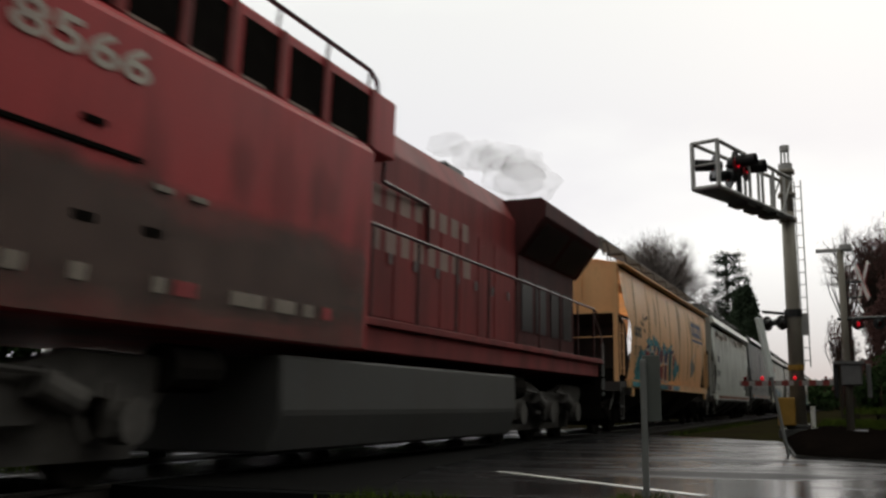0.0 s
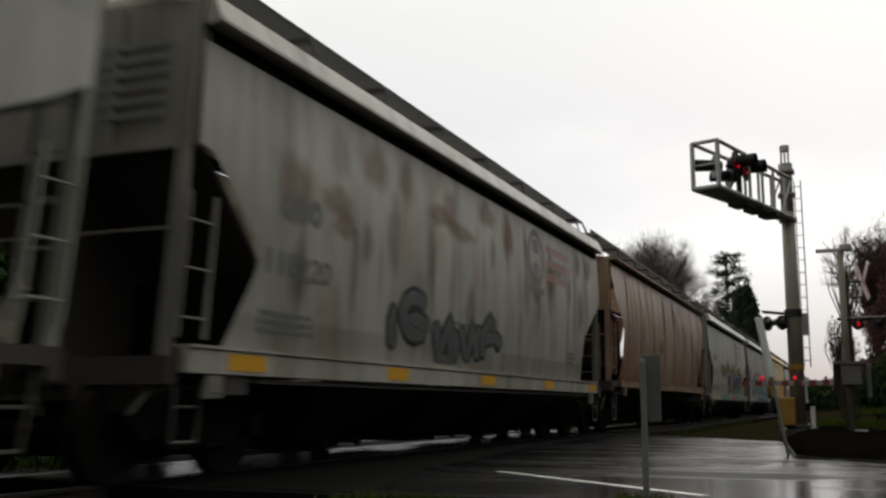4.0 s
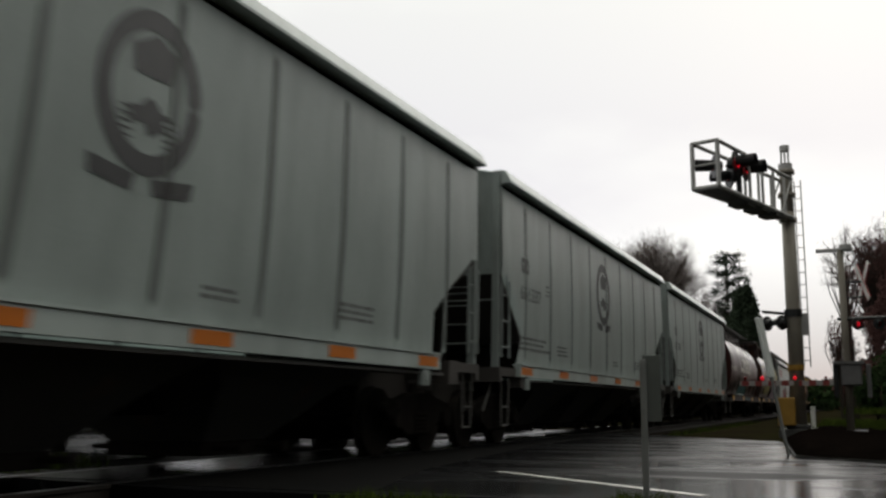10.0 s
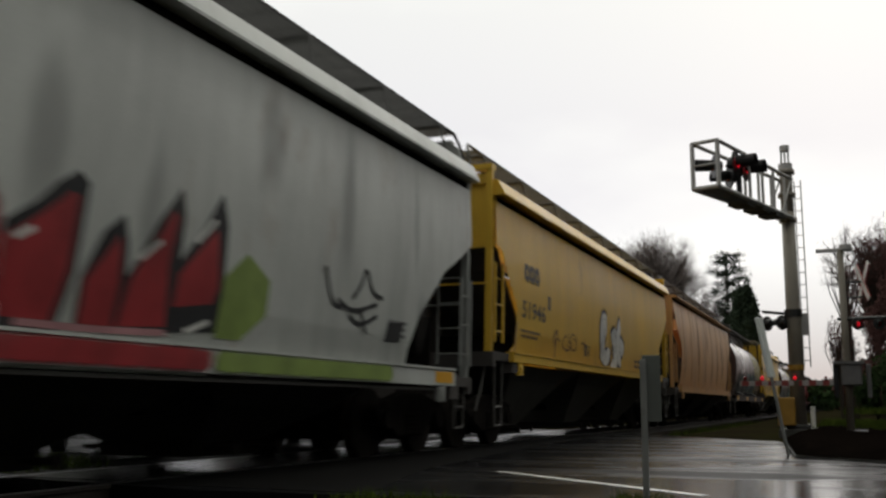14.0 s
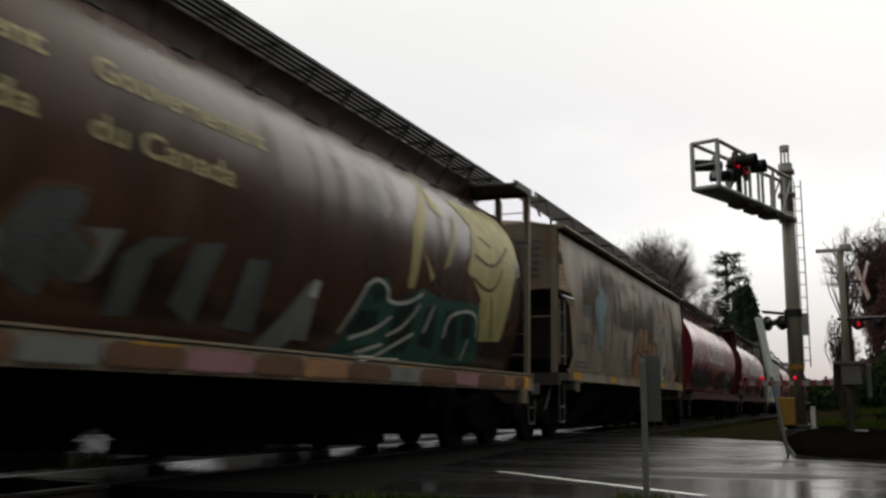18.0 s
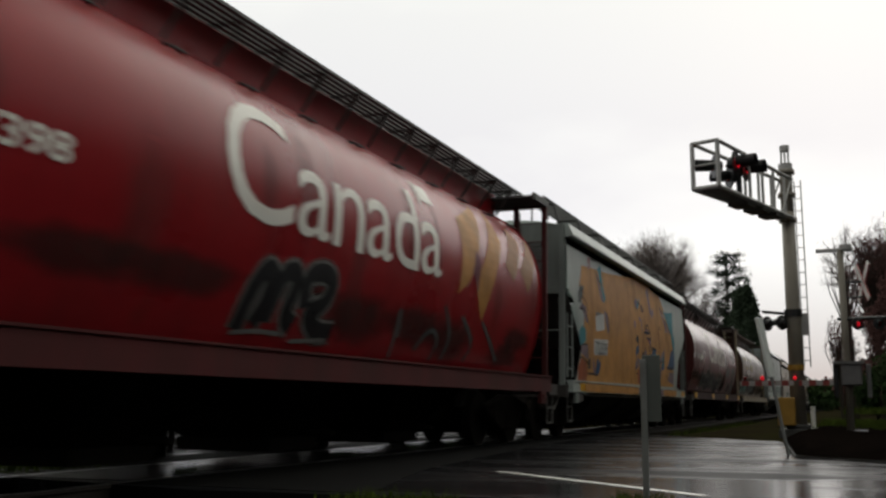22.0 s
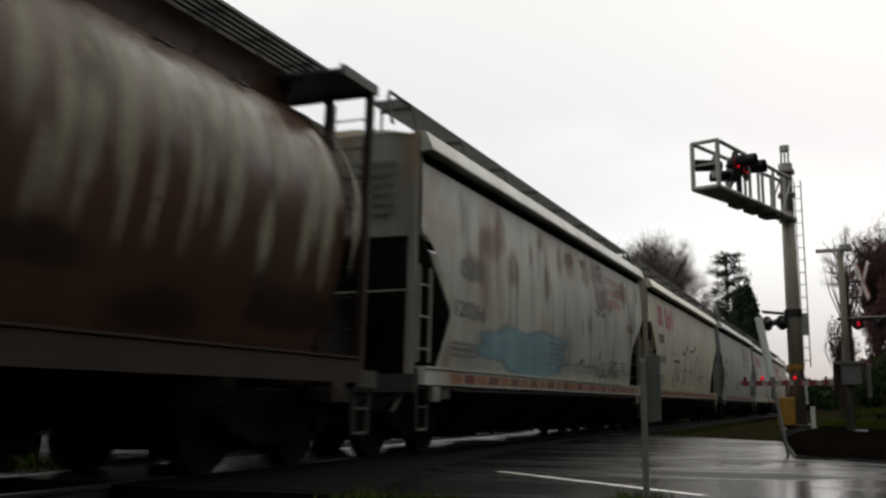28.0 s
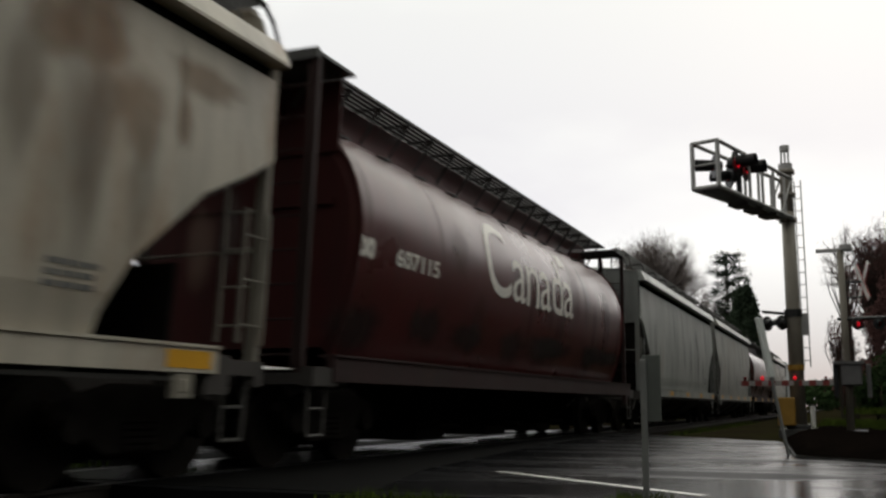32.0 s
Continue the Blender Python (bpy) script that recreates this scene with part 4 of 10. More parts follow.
def soft_grid(bm, rows, rims):
    """Quads over rows of points, with a rim value that feathers the paint."""
    lay = bm.verts.layers.float.get("rim") or bm.verts.layers.float.new("rim")
    vs = []
    for row, rr in zip(rows, rims):
        line = []
        for p, r in zip(row, rr):
            v = bm.verts.new(p)
            v[lay] = r
            line.append(v)
        vs.append(line)
    for a, b in zip(vs, vs[1:]):
        for i in range(len(a) - 1):
            bm.faces.new((a[i], a[i + 1], b[i + 1], b[i]))


def stroke_bm(bm, skin, pts, width, lift, taper=False, lo=None):
    """A brush stroke along pts, following the side."""
    fine = []
    for a, b in zip(pts, pts[1:]):
        k = max(2, int(math.hypot(b[0] - a[0], b[1] - a[1]) / 0.10))
        fine += [(a[0] + (b[0] - a[0]) * i / k, a[1] + (b[1] - a[1]) * i / k) for i in range(k)]
    fine.append(pts[-1])
    rows = []
    n = len(fine)
    for i, p in enumerate(fine):
        a, b = fine[max(0, i - 1)], fine[min(n - 1, i + 1)]
        dx, dz = b[0] - a[0], b[1] - a[1]
        ln = math.hypot(dx, dz) or 1.0
        w = width / 2
        edge = min(i, n - 1 - i)
        if edge == 0:
            w *= 0.55
        if taper:
            w *= 0.45 + 0.55 * math.sin(math.pi * (0.12 + 0.8 * i / n))
        nx, nz = -dz / ln * w, dx / ln * w
        rows.append([skin.put(p[0] + nx * s, max(p[1] + nz * s, lo) if lo else p[1] + nz * s, lift) for s in (-1.15, -0.6, 0, 0.6, 1.15)])
    soft_grid(bm, rows, [[1.0 if i in (0, n - 1) or k in (0, 4) else 0.0 for k in range(5)] for i in range(n)])


def arc(cx, cz, rx, rz, a0, a1, k=9):
    return [(cx + rx * math.cos(radians(a0 + (a1 - a0) * i / k)), cz + rz * math.sin(radians(a0 + (a1 - a0) * i / k))) for i in range(k + 1)]


def piece_strokes(rnd, x, z, w, h, lean):
    """Strokes of one abstract spray-paint form in the cell (x, z, w, h): hooks, loops, wedges."""
    def A(ca, cb, ra, rb, s, e):
        return [(px + lean * (pz - z), pz) for px, pz in arc(x + w * ca, z + h * cb, w * ra, h * rb, s, e)]
    def S(*pts):
        return [(x + w * a + lean * h * b, z + h * b) for a, b in pts]
    j = lambda v: v + rnd.uniform(-0.1, 0.1)
    forms = []
    for _ in range(rnd.choice((2, 3, 3))):
        kind = rnd.randrange(6)
        if kind == 0:
            forms.append(A(j(.45), j(.6), rnd.uniform(.25, .5), rnd.uniform(.25, .42), rnd.uniform(20, 120), rnd.uniform(200, 330)))
        elif kind == 1:
            forms.append(A(j(.5), j(.35), rnd.uniform(.3, .5), rnd.uniform(.2, .36), rnd.uniform(150, 220), rnd.uniform(350, 470)))
        elif kind == 2:
            forms.append(S((j(.12), 0.02), (j(.1), j(.55)), (j(.35), j(.92)), (j(.62), j(.75))))
        elif kind == 3:
            forms.append(S((j(.1), j(.85)), (j(.35), j(.12)), (j(.62), j(.8)), (j(.92), 0.05)))
        elif kind == 4:
            forms.append(S((j(.85), j(.95)), (j(.75), j(.5)), (j(.8), 0.02)))
        else:
            forms.append(S((j(.2), j(.45)), (j(.55), j(.55)), (j(1.0), j(.42))))
    return forms


def spray_piece(car, skin, u0, u1, z0, z1, n, fill, outline, seed, glow=None, shine=None, second=None, fat=0.34, lean=0.12, label="sprayed graffiti"):
    """A row of n overlapping forms: glow, outline, fill and highlights, each a part."""
    rnd = random.Random(seed)
    w = (u1 - u0) / n
    forms = []
    for k in range(n):
        h = (z1 - z0) * rnd.uniform(0.82, 1.0)
        forms.append(piece_strokes(rnd, u0 + k * w, z0 + rnd.uniform(0, 0.08), w * 1.02, h, rnd.uniform(-lean, lean)))
    fw = min(w, (z1 - z0)) * fat
    if glow:
        bm = bmesh.new()
        for f in forms:
            for s in f:
                stroke_bm(bm, skin, s, fw * 2.3, 0.004, lo=z0 - 0.04)
        part("graffiti_glow", bm, glow, car, "", fix=False)
    for k, f in enumerate(forms):
        for name, mat, wide, lift in (("graffiti_outline", outline, 1.42, 0.007), ("graffiti_form", second if second and k % 2 else fill, 1.0, 0.010)):
            bm = bmesh.new()
            for s in f:
                stroke_bm(bm, skin, s, fw * wide, lift + 0.0006 * (k % 3), lo=z0 - 0.04)
            part(name, bm, mat, car, label if name == "graffiti_form" else "", fix=False)
        if shine:
            bm = bmesh.new()
            for s in f[:2]:
                q = [(p[0] - fw * 0.2, p[1] + fw * 0.16) for p in s[: max(2, len(s) * 2 // 3)]]
                stroke_bm(bm, skin, q, fw * 0.16, 0.014, True, lo=z0)
            part("graffiti_highlight", bm, shine, car, "", fix=False)


def tag_lines(car, skin, u0, u1, z0, z1, n, mat, seed, width=0.05, label="thin sprayed tag lines"):
    rnd = random.Random(seed)
    w = (u1 - u0) / n
    for k in range(n):
        bm = bmesh.new()
        for s in piece_strokes(rnd, u0 + k * w, z0, w * 0.95, (z1 - z0) * rnd.uniform(0.7, 1), rnd.uniform(-.1, .2)):
            stroke_bm(bm, skin, s, width, 0.006)
        part("graffiti_tag", bm, mat, car, label if k == 0 else "", fix=False)


def bend(pts):
    """Rounds the corners of a drawn line."""
    for _ in range(2):
        out = [pts[0]]
        for a, b in zip(pts, pts[1:]):
            out += [(a[0] * 0.75 + b[0] * 0.25, a[1] * 0.75 + b[1] * 0.25), (a[0] * 0.25 + b[0] * 0.75, a[1] * 0.25 + b[1] * 0.75)]
        pts = out + [pts[-1]]
    return pts


def drawn(car, skin, lines, mat, width, lift=0.006, round_off=True, label="", lo=None, taper=False):
    """Graffiti lines drawn one by one in (u, z), each a part."""
    for k, pts in enumerate(lines):
        bm = bmesh.new()
        stroke_bm(bm, skin, bend(pts) if round_off else pts, width, lift + 0.0004 * (k % 5), taper, lo)
        part("graffiti_line", bm, mat, car, label if k == 0 else "", fix=False)


def fill_shape(car, skin, poly, mat, lift, label=""):
    """One sprayed shape with a crisp edge."""
    bm = bmesh.new()
    patch_bm(bm, skin, poly, lift)
    part("graffiti_shape", bm, mat, car, label, fix=False)


def sill_bands(car, skin, z, wide, bands):
    """Paint carried over the sill in bands of given colours."""
    for u0, u1, mat in bands:
        bm = bmesh.new()
        stroke_bm(bm, skin, [(u0, z), (u1, z)], wide, 0.034)
        part("sill_spray", bm, mat, car, "", fix=False)


def sill_spray(car, skin, u0, u1, z, wide, mats, seed):
    """Paint that runs on over the sill in patches."""
    rnd = random.Random(seed)
    u, k = u0, 0
    while u < u1 - 0.1:
        e = min(u1, u + rnd.uniform(0.5, 1.3))
        bm = bmesh.new()
        stroke_bm(bm, skin, [(u, z), (e, z)], wide, 0.034)
        part("sill_spray", bm, mats[k % len(mats)], car, "", fix=False)
        u, k = e - 0.04, k + 1


def blob_bm(bm, skin, cx, cz, rx, rz, ph, wob, lift, lo=None, core=0.72):
    rows, rims = [], []
    for f, rim in ((0.01, 0.0), (core * 0.5, 0.0), (core, 0.04), (core + (1.08 - core) * 0.33, 0.3), (core + (1.08 - core) * 0.66, 0.68), (1.08, 1.0)):
        row = []
        for k in range(37):
            a = 2 * math.pi * (k % 36) / 36
            r = f * (1 + wob * (0.5 * math.sin(3 * a + ph[0]) + 0.3 * math.sin(5 * a + ph[1]) + 0.3 * math.sin(9 * a + ph[2])))
            z = cz + rz * r * math.sin(a)
            row.append(skin.put(cx + rx * r * math.cos(a), max(z, lo) if lo else z, lift))
        rows.append(row)
        rims.append([rim] * 37)
    soft_grid(bm, rows, rims)


def stains(car, skin, u0, u1, z0, z1, n, mat, seed, wide=(0.12, 0.5), tall=(0.2, 0.8), label="", lift=0.0028):
    """Soft run-down stains of rust or dirt."""
    rnd = random.Random(seed)
    bm = bmesh.new()
    for k in range(n):
        rx, rz = rnd.uniform(*wide), rnd.uniform(*tall)
        cz = min(max(rnd.uniform(z0, z1), z0 + rz * 0.9), max(z1 - rz * 0.9, z0 + rz * 0.9))
        blob_bm(bm, skin, min(max(u0 + (u1 - u0) * (k + rnd.random()) / n, u0 + rx), max(u0 + rx, u1 - rx)), cz, rx, rz, [rnd.uniform(0, 6.28) for _ in range(4)], 0.16, lift + 0.00012 * k, lo=z0, core=0.2)
    tagged(part("stain", bm, mat, car, label, fix=False), kind="stuff")


def blob(car, skin, cx, cz, rx, rz, mat, seed, lift=0.0045, wob=0.2, name="spray_patch", label="", lo=None):
    rnd = random.Random(seed)
    ph = [rnd.uniform(0, 6.28) for _ in range(4)]
    bm = bmesh.new()
    blob_bm(bm, skin, cx, cz, rx, rz, ph, wob, lift, lo)
    part(name, bm, mat, car, label, fix=False)


def bars(car, skin, u0, u1, z0, z1, rows, mat, seed, name="lettering_bar", label="", gap=0.45):
    """Rows of plain bars for small lettering."""
    rnd = random.Random(seed)
    bm = bmesh.new()
    h = (z1 - z0) / rows
    for r in range(rows):
        u = u0
        z = z1 - (r + 1) * h + h * gap / 2
        end = u1 - rnd.uniform(0, 0.3) * (u1 - u0)
        while u < end:
            ln = rnd.uniform(0.6, 2.2) * h if name == "lettering_bar" else rnd.uniform(0.45, 0.6) * h
            e = min(end, u + ln)
            if e - u > 0.02:
                patch_bm(bm, skin, [(u, z), (e, z), (e, z + h * (1 - gap)), (u, z + h * (1 - gap))], 0.005, 0.3)
            u = e + h * (0.35 if name == "lettering_bar" else 0.3)
        if name != "lettering_bar":
            tagged(part(name, bm, mat, car, label, fix=False), kind="stuff")
            bm = bmesh.new()
    if name == "lettering_bar":
        tagged(part(name, bm, mat, car, label, fix=False), kind="stuff")
    else:
        bm.free()


def blocks(car, skin, u0, u1, z0, z1, n, mat, name="logo_block", label="", skip=()):
    """A word mark drawn as plain rounded shapes, the wider ones hollow."""
    w = (u1 - u0) / n
    for k in range(n):
        if k in skip:
            continue
        thin = n == 7 and k > 4
        a, b = u0 + k * w, u0 + (k + (0.55 if thin else 0.9)) * w
        top = z0 + (z1 - z0) * (0.72 if n == 7 and k == 4 else 1.0)
        bm = bmesh.new()
        h = 0.16 * min(w, z1 - z0)
        if thin:
            c = 0.2 * (b - a)
            patch_bm(bm, skin, [(a + c, z0), (b - c, z0), (b, z0 + c), (b, top - c), (b - c, top), (a + c, top), (a, top - c), (a, z0 + c)], 0.006)
        else:
            q = 1.6 * h
            ring = [(a + q, z0 + h), (b - q, z0 + h), (b - h, z0 + q), (b - h, top - q), (b - q, top - h), (a + q, top - h), (a + h, top - q), (a + h, z0 + q), (a + q, z0 + h)]
            stroke_bm(bm, skin, ring, 2.0 * h, 0.006)
        part(name, bm, mat, car, label, fix=False)


def emblem(car, skin, u, z, ru, rz, mat, fillmat=None, label="oval emblem"):
    bm = bmesh.new()
    ring = arc(u, z, ru * 0.88, rz * 0.88, 0, 360, 40)
    stroke_bm(bm, skin, ring, ru * 0.24, 0.006)
    patch_bm(bm, skin, [(u - ru * 0.35, z + rz * 0.18), (u + ru * 0.35, z + rz * 0.18), (u + ru * 0.45, z + rz * 0.55), (u, z + rz * 0.72), (u - ru * 0.45, z + rz * 0.5)], 0.006)
    leaf = [(0, -.42), (.07, -.2), (.3, -.24), (.24, -.12), (.36, .0), (.2, .02), (.12, .12), (0, .2), (-.12, .12), (-.2, .02), (-.36, 0), (-.24, -.12), (-.3, -.24), (-.07, -.2)]
    patch_bm(bm, skin, [(u + a * ru * 1.1, z - rz * 0.22 + b * rz * 0.8) for a, b in leaf], 0.006)
    for s in (-1, 1):
        patch_bm(bm, skin, [(u + s * ru * 0.15, z - rz * 1.02), (u + s * ru * 1.0, z - rz * 0.92), (u + s * ru * 0.95, z - rz * 1.14), (u + s * ru * 0.2, z - rz * 1.22)], 0.008)
    for k in range(5):
        q = z - rz * 0.62 + k * rz * 0.085
        patch_bm(bm, skin, [(u - ru * 0.55, q), (u - ru * 0.3, q), (u - ru * 0.3, q + rz * 0.03), (u - ru * 0.55, q + rz * 0.03)], 0.006)
        patch_bm(bm, skin, [(u + ru * 0.3, q), (u + ru * 0.55, q), (u + ru * 0.55, q + rz * 0.03), (u + ru * 0.3, q + rz * 0.03)], 0.006)
    if fillmat:
        bm2 = bmesh.new()
        patch_bm(bm2, skin, arc(u, z, ru * 0.85, rz * 0.85, 0, 350, 30), 0.004)
        part("emblem_field", bm2, fillmat, car, "", fix=False)
    part("emblem", bm, mat, car, label, fix=False)


# ---- covered hopper cars ----
STYLES = {
    # eave, fascia top, sill bottom and top, half length of the roof, running board height, outlines of the openings at both ends,
    # where the sill ends before the front and the rear, centres of the outlets and their pitch
    "smooth": dict(ze=3.99, zf=4.41, s0=0.95, s1=1.17, half=7.74, board=5.0, band=0.16, inset=[(1.17, 0.65), (1.88, 1.05), (2.16, 1.13), (2.81, 0.40), (2.95, 0.22), (2.99, 0.0)],
                   rear=[(1.17, 1.68), (1.69, 1.60), (2.13, 1.42), (2.6, 0.65), (2.9, 0.12), (2.99, 0.0)], sill=(0.06, 0.6), ribs=0, bulge=0.05, bays=(-3.6, -0.35, 2.95), pitch=3.3),
    "flared": dict(ze=3.96, zf=4.33, s0=0.95, s1=1.17, half=7.74, board=5.02, band=0.12, inset=[(1.17, 0.46), (1.28, 0.53), (2.24, 1.0), (3.11, 0.30), (3.17, 0.0)],
                   rear=[(1.17, 2.3), (1.38, 2.25), (1.84, 1.95), (2.55, 1.1), (2.85, 0.45), (3.1, 0.0)], sill=(-0.6, 0.75), ribs=0, bulge=0.05, bays=(-3.6, -0.35, 2.95), pitch=3.3),
    "ribbed": dict(ze=4.33, zf=4.62, s0=1.16, s1=1.36, half=7.74, board=0.0, band=0.08, inset=[(1.36, 0.80), (1.92, 1.12), (2.86, 0.32), (2.88, 0.0)],
                   rear=[(1.36, 1.72), (1.96, 1.70), (2.45, 0.98), (2.89, 0.22), (2.91, 0.0)], sill=(0.75, 1.64), ribs=9, bulge=0.02, bays=(-3.85, -0.5, 2.75), pitch=3.3),
    "tall": dict(ze=4.04, zf=4.38, s0=1.40, s1=1.55, half=8.27, board=5.0, band=0.10, inset=[(1.55, 0.70), (1.71, 1.04), (2.35, 1.12), (2.97, 0.45), (3.25, 0.25), (3.3, 0.0)],
                 rear=[(1.55, 1.5), (2.35, 1.5), (3.0, 0.6), (3.28, 0.2), (3.3, 0.0)], sill=(0.72, 1.45), ribs=0, bulge=0.04, bays=(-4.9, -0.2, 4.5), pitch=4.7),
    "round": dict(ze=4.16, zf=4.30, s0=1.14, s1=1.33, half=8.27, board=4.96, band=0.075, inset=[(1.33, 0.75), (1.7, 0.95), (2.4, 1.05), (2.75, 0.95), (3.2, 0.3), (3.5, 0.1), (4.16, 0.0)],
                  rear=[(1.33, 2.2), (2.0, 1.9), (2.5, 1.55), (3.0, 1.05), (3.35, 0.65), (3.8, 0.5), (4.16, 0.55)], sill=(0.7, 1.05), ribs=8, bulge=0.10, bays=(-5.5, -0.8, 3.9), pitch=4.7),
}


STYLES["curved"] = dict(STYLES["round"], half=7.8, s0=1.18, s1=1.40, bays=(-3.6, -0.35, 2.95), pitch=3.3, inset=[(1.40, 0.75)] + STYLES["round"]["inset"][1:], rear=[(1.40, 1.75), (2.0, 1.35), (2.5, 0.95), (3.0, 0.45), (3.4, 0.1), (4.16, 0.05)], sill=(0.7, 0.6))


def side_profile(st):
    def prof(z):
        f = (z - st["s1"]) / (st["ze"] - st["s1"])
        return -1.5 - st["bulge"] * math.sin(math.pi * min(max(f, 0), 1)) - (0.09 if z < st["s1"] else 0.0), -1.0, 0.0
    return prof


def inset_at(pts, z):
    if z <= pts[0][0]:
        return pts[0][1]
    for (za, ia), (zb, ib) in zip(pts, pts[1:]):
        if z <= zb:
            return ia + (ib - ia) * (z - za) / (zb - za)
    return pts[-1][1]


def hopper(style, length, mat, trim, label, refl=None, board_mat=None, end_mat=None, under=None, refl_mat="yellow_refl", striped=False):
    st = STYLES[style]
    half = st["half"]
    car = thing("hopper_car", label, "hopper car", group="freight train")
    under = under or M["under"]
    board_mat = board_mat or M["darkgrate"]
    prof = side_profile(st)
    ze, zf, s0, s1 = st["ze"], st["zf"], st["s0"], st["s1"]
    zs = sorted(set([s1, ze] + [p[0] for p in st["inset"] + st["rear"]] + [s1 + (ze - s1) * k / 8 for k in range(9)]))
    for s in (-1, 1):
        def sheet(bm):
            rows = []
            for z in zs:
                i, e = inset_at(st["inset"], z), inset_at(st["rear"], z)
                y = prof(z)[0] * -s
                rows.append([(-half + i + (2 * half - i - e) * k / 16, y, z) for k in range(17)])
            grid(bm, rows)
            bmesh.ops.solidify(bm, geom=bm.faces[:], thickness=0.03)
        shared(style + "sheet%d" % s, "side_sheet", sheet, mat, car, "", smooth=False)
        def sill(bm):
            e, f = st["sill"]
            y = 1.60 * s
            box(bm, -half + e, half - f, min(y, y - 0.10 * s), max(y, y - 0.10 * s), s0, s1)
            box(bm, -half + e, half - f, min(y + 0.02 * s, y - 0.14 * s), max(y + 0.02 * s, y - 0.14 * s), s1 - 0.004, s1 + 0.022)
        shared(style + "sill%d" % s, "side_sill", sill, trim, car)
        def lip(bm):
            e = st["inset"][0][1] + 0.1
            y = 1.52 * s
            box(bm, -half + e + 0.5, half - e - 0.5, y - 0.03, y + 0.03, s0 - 0.07, s0 - 0.035)
        if style in ("smooth", "flared", "ribbed"):
            shared(style + "lip%d" % s, "lower_flange", lip, M["step_steel"], car)
        def fascia(bm):
            y = 1.50 * s
            g = ze + st["band"]
            poly = [(y, g - 0.005), (y + 0.15 * s, g + 0.01), (y + 0.15 * s, g + 0.045), (y + 0.05 * s, zf + 0.02), (y - 0.06 * s, zf + 0.03), (y - 0.06 * s, g - 0.005)]
            prism(bm, poly, -half, half, 'x')
        shared(style + "fascia%d" % s, "roof_edge", fascia, trim, car)
        # A near-black strip paints the shade under the roof edge.
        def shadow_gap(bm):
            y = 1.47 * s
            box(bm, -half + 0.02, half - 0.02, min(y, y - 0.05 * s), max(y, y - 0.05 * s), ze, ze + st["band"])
        shared(style + "gap%d" % s, "eave_shade_strip", shadow_gap, M["under"], car)
        if st["ribs"]:
            for k in range(st["ribs"]):
                x = -half + 2 * half * (k + 0.8) / (st["ribs"] + 0.6)
                def rib(bm):
                    rows = []
                    for z in [s1 + 0.05 + (ze - s1 - 0.1) * q / 8 for q in range(9)]:
                        y = -prof(z)[0] * s
                        rows.append([(-0.045, y - 0.003 * s, z), (-0.02, y + 0.007 * s, z), (0.02, y + 0.007 * s, z), (0.045, y - 0.003 * s, z)])
                    grid(bm, rows)
                if half - abs(x) > 1.2:
                    shared(style + "rib%d" % s, "side_rib", rib, mat, car, "", pose(x, 0, 0))
    def roof(bm):
        prof_r = [(-1.5, zf - 0.02), (-0.95, zf + 0.10), (-0.4, zf + 0.16), (0.4, zf + 0.16), (0.95, zf + 0.10), (1.5, zf - 0.02)]
        grid(bm, [[(x, y, z) for y, z in prof_r] for x in [-half + 2 * half * k / 8 for k in range(9)]])
        bmesh.ops.solidify(bm, geom=bm.faces[:], thickness=0.03)
    shared(style + "roof", "roof", roof, trim, car)
    def hatch(bm):
        box(bm, -half + 0.7, half - 0.7, -0.26, 0.26, zf + 0.15, zf + 0.24)
        soften(bm, 0.02)
    shared(style + "hatch", "roof_hatch", hatch, trim, car)
    zb = dict(smooth=2.97, flared=3.12, ribbed=2.86, tall=3.26, round=3.0, curved=3.0)[style]
    for s in (-1, 1):
        at = pose(0, 0, 0, 0, 0, 0 if s > 0 else 180)
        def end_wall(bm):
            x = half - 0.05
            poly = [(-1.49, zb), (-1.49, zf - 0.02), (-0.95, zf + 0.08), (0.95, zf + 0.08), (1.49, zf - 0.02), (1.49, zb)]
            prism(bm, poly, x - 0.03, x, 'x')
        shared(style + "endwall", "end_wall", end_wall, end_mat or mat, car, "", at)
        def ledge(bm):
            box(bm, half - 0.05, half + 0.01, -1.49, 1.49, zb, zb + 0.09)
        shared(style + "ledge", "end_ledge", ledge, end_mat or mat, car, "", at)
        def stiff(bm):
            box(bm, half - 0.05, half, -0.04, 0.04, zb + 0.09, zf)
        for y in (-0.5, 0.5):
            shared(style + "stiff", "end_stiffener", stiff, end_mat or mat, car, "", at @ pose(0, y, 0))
        def hood(bm):
            box(bm, half - 0.05, half + 0.02, -1.36, 1.36, zf - 0.03, zf + 0.16)
            box(bm, half - 0.08, half + 0.12, -1.48, 1.48, zf + 0.20, zf + 0.29)
            for y in (-1.42, 1.42):
                box(bm, half, half + 0.09, y - 0.055, y + 0.055, zf - 0.05, zf + 0.21)
        def crossover(bm):
            prism(bm, [(-1.44, zf - 0.04), (-1.30, zf + 0.34), (-1.15, zf + 0.42), (1.15, zf + 0.42), (1.30, zf + 0.34), (1.44, zf - 0.04)], half - 0.06, half - 0.02, 'x')
            box(bm, half - 0.10, half + 0.06, -1.2, 1.2, zf + 0.40, zf + 0.46)
        if style == "flared":
            shared(style + "crossover", "end_fascia", crossover, end_mat or mat, car, "", at)
        if style == "tall":
            shared(style + "hood", "end_hood", hood, mat, car, "raised bar over the end", at)
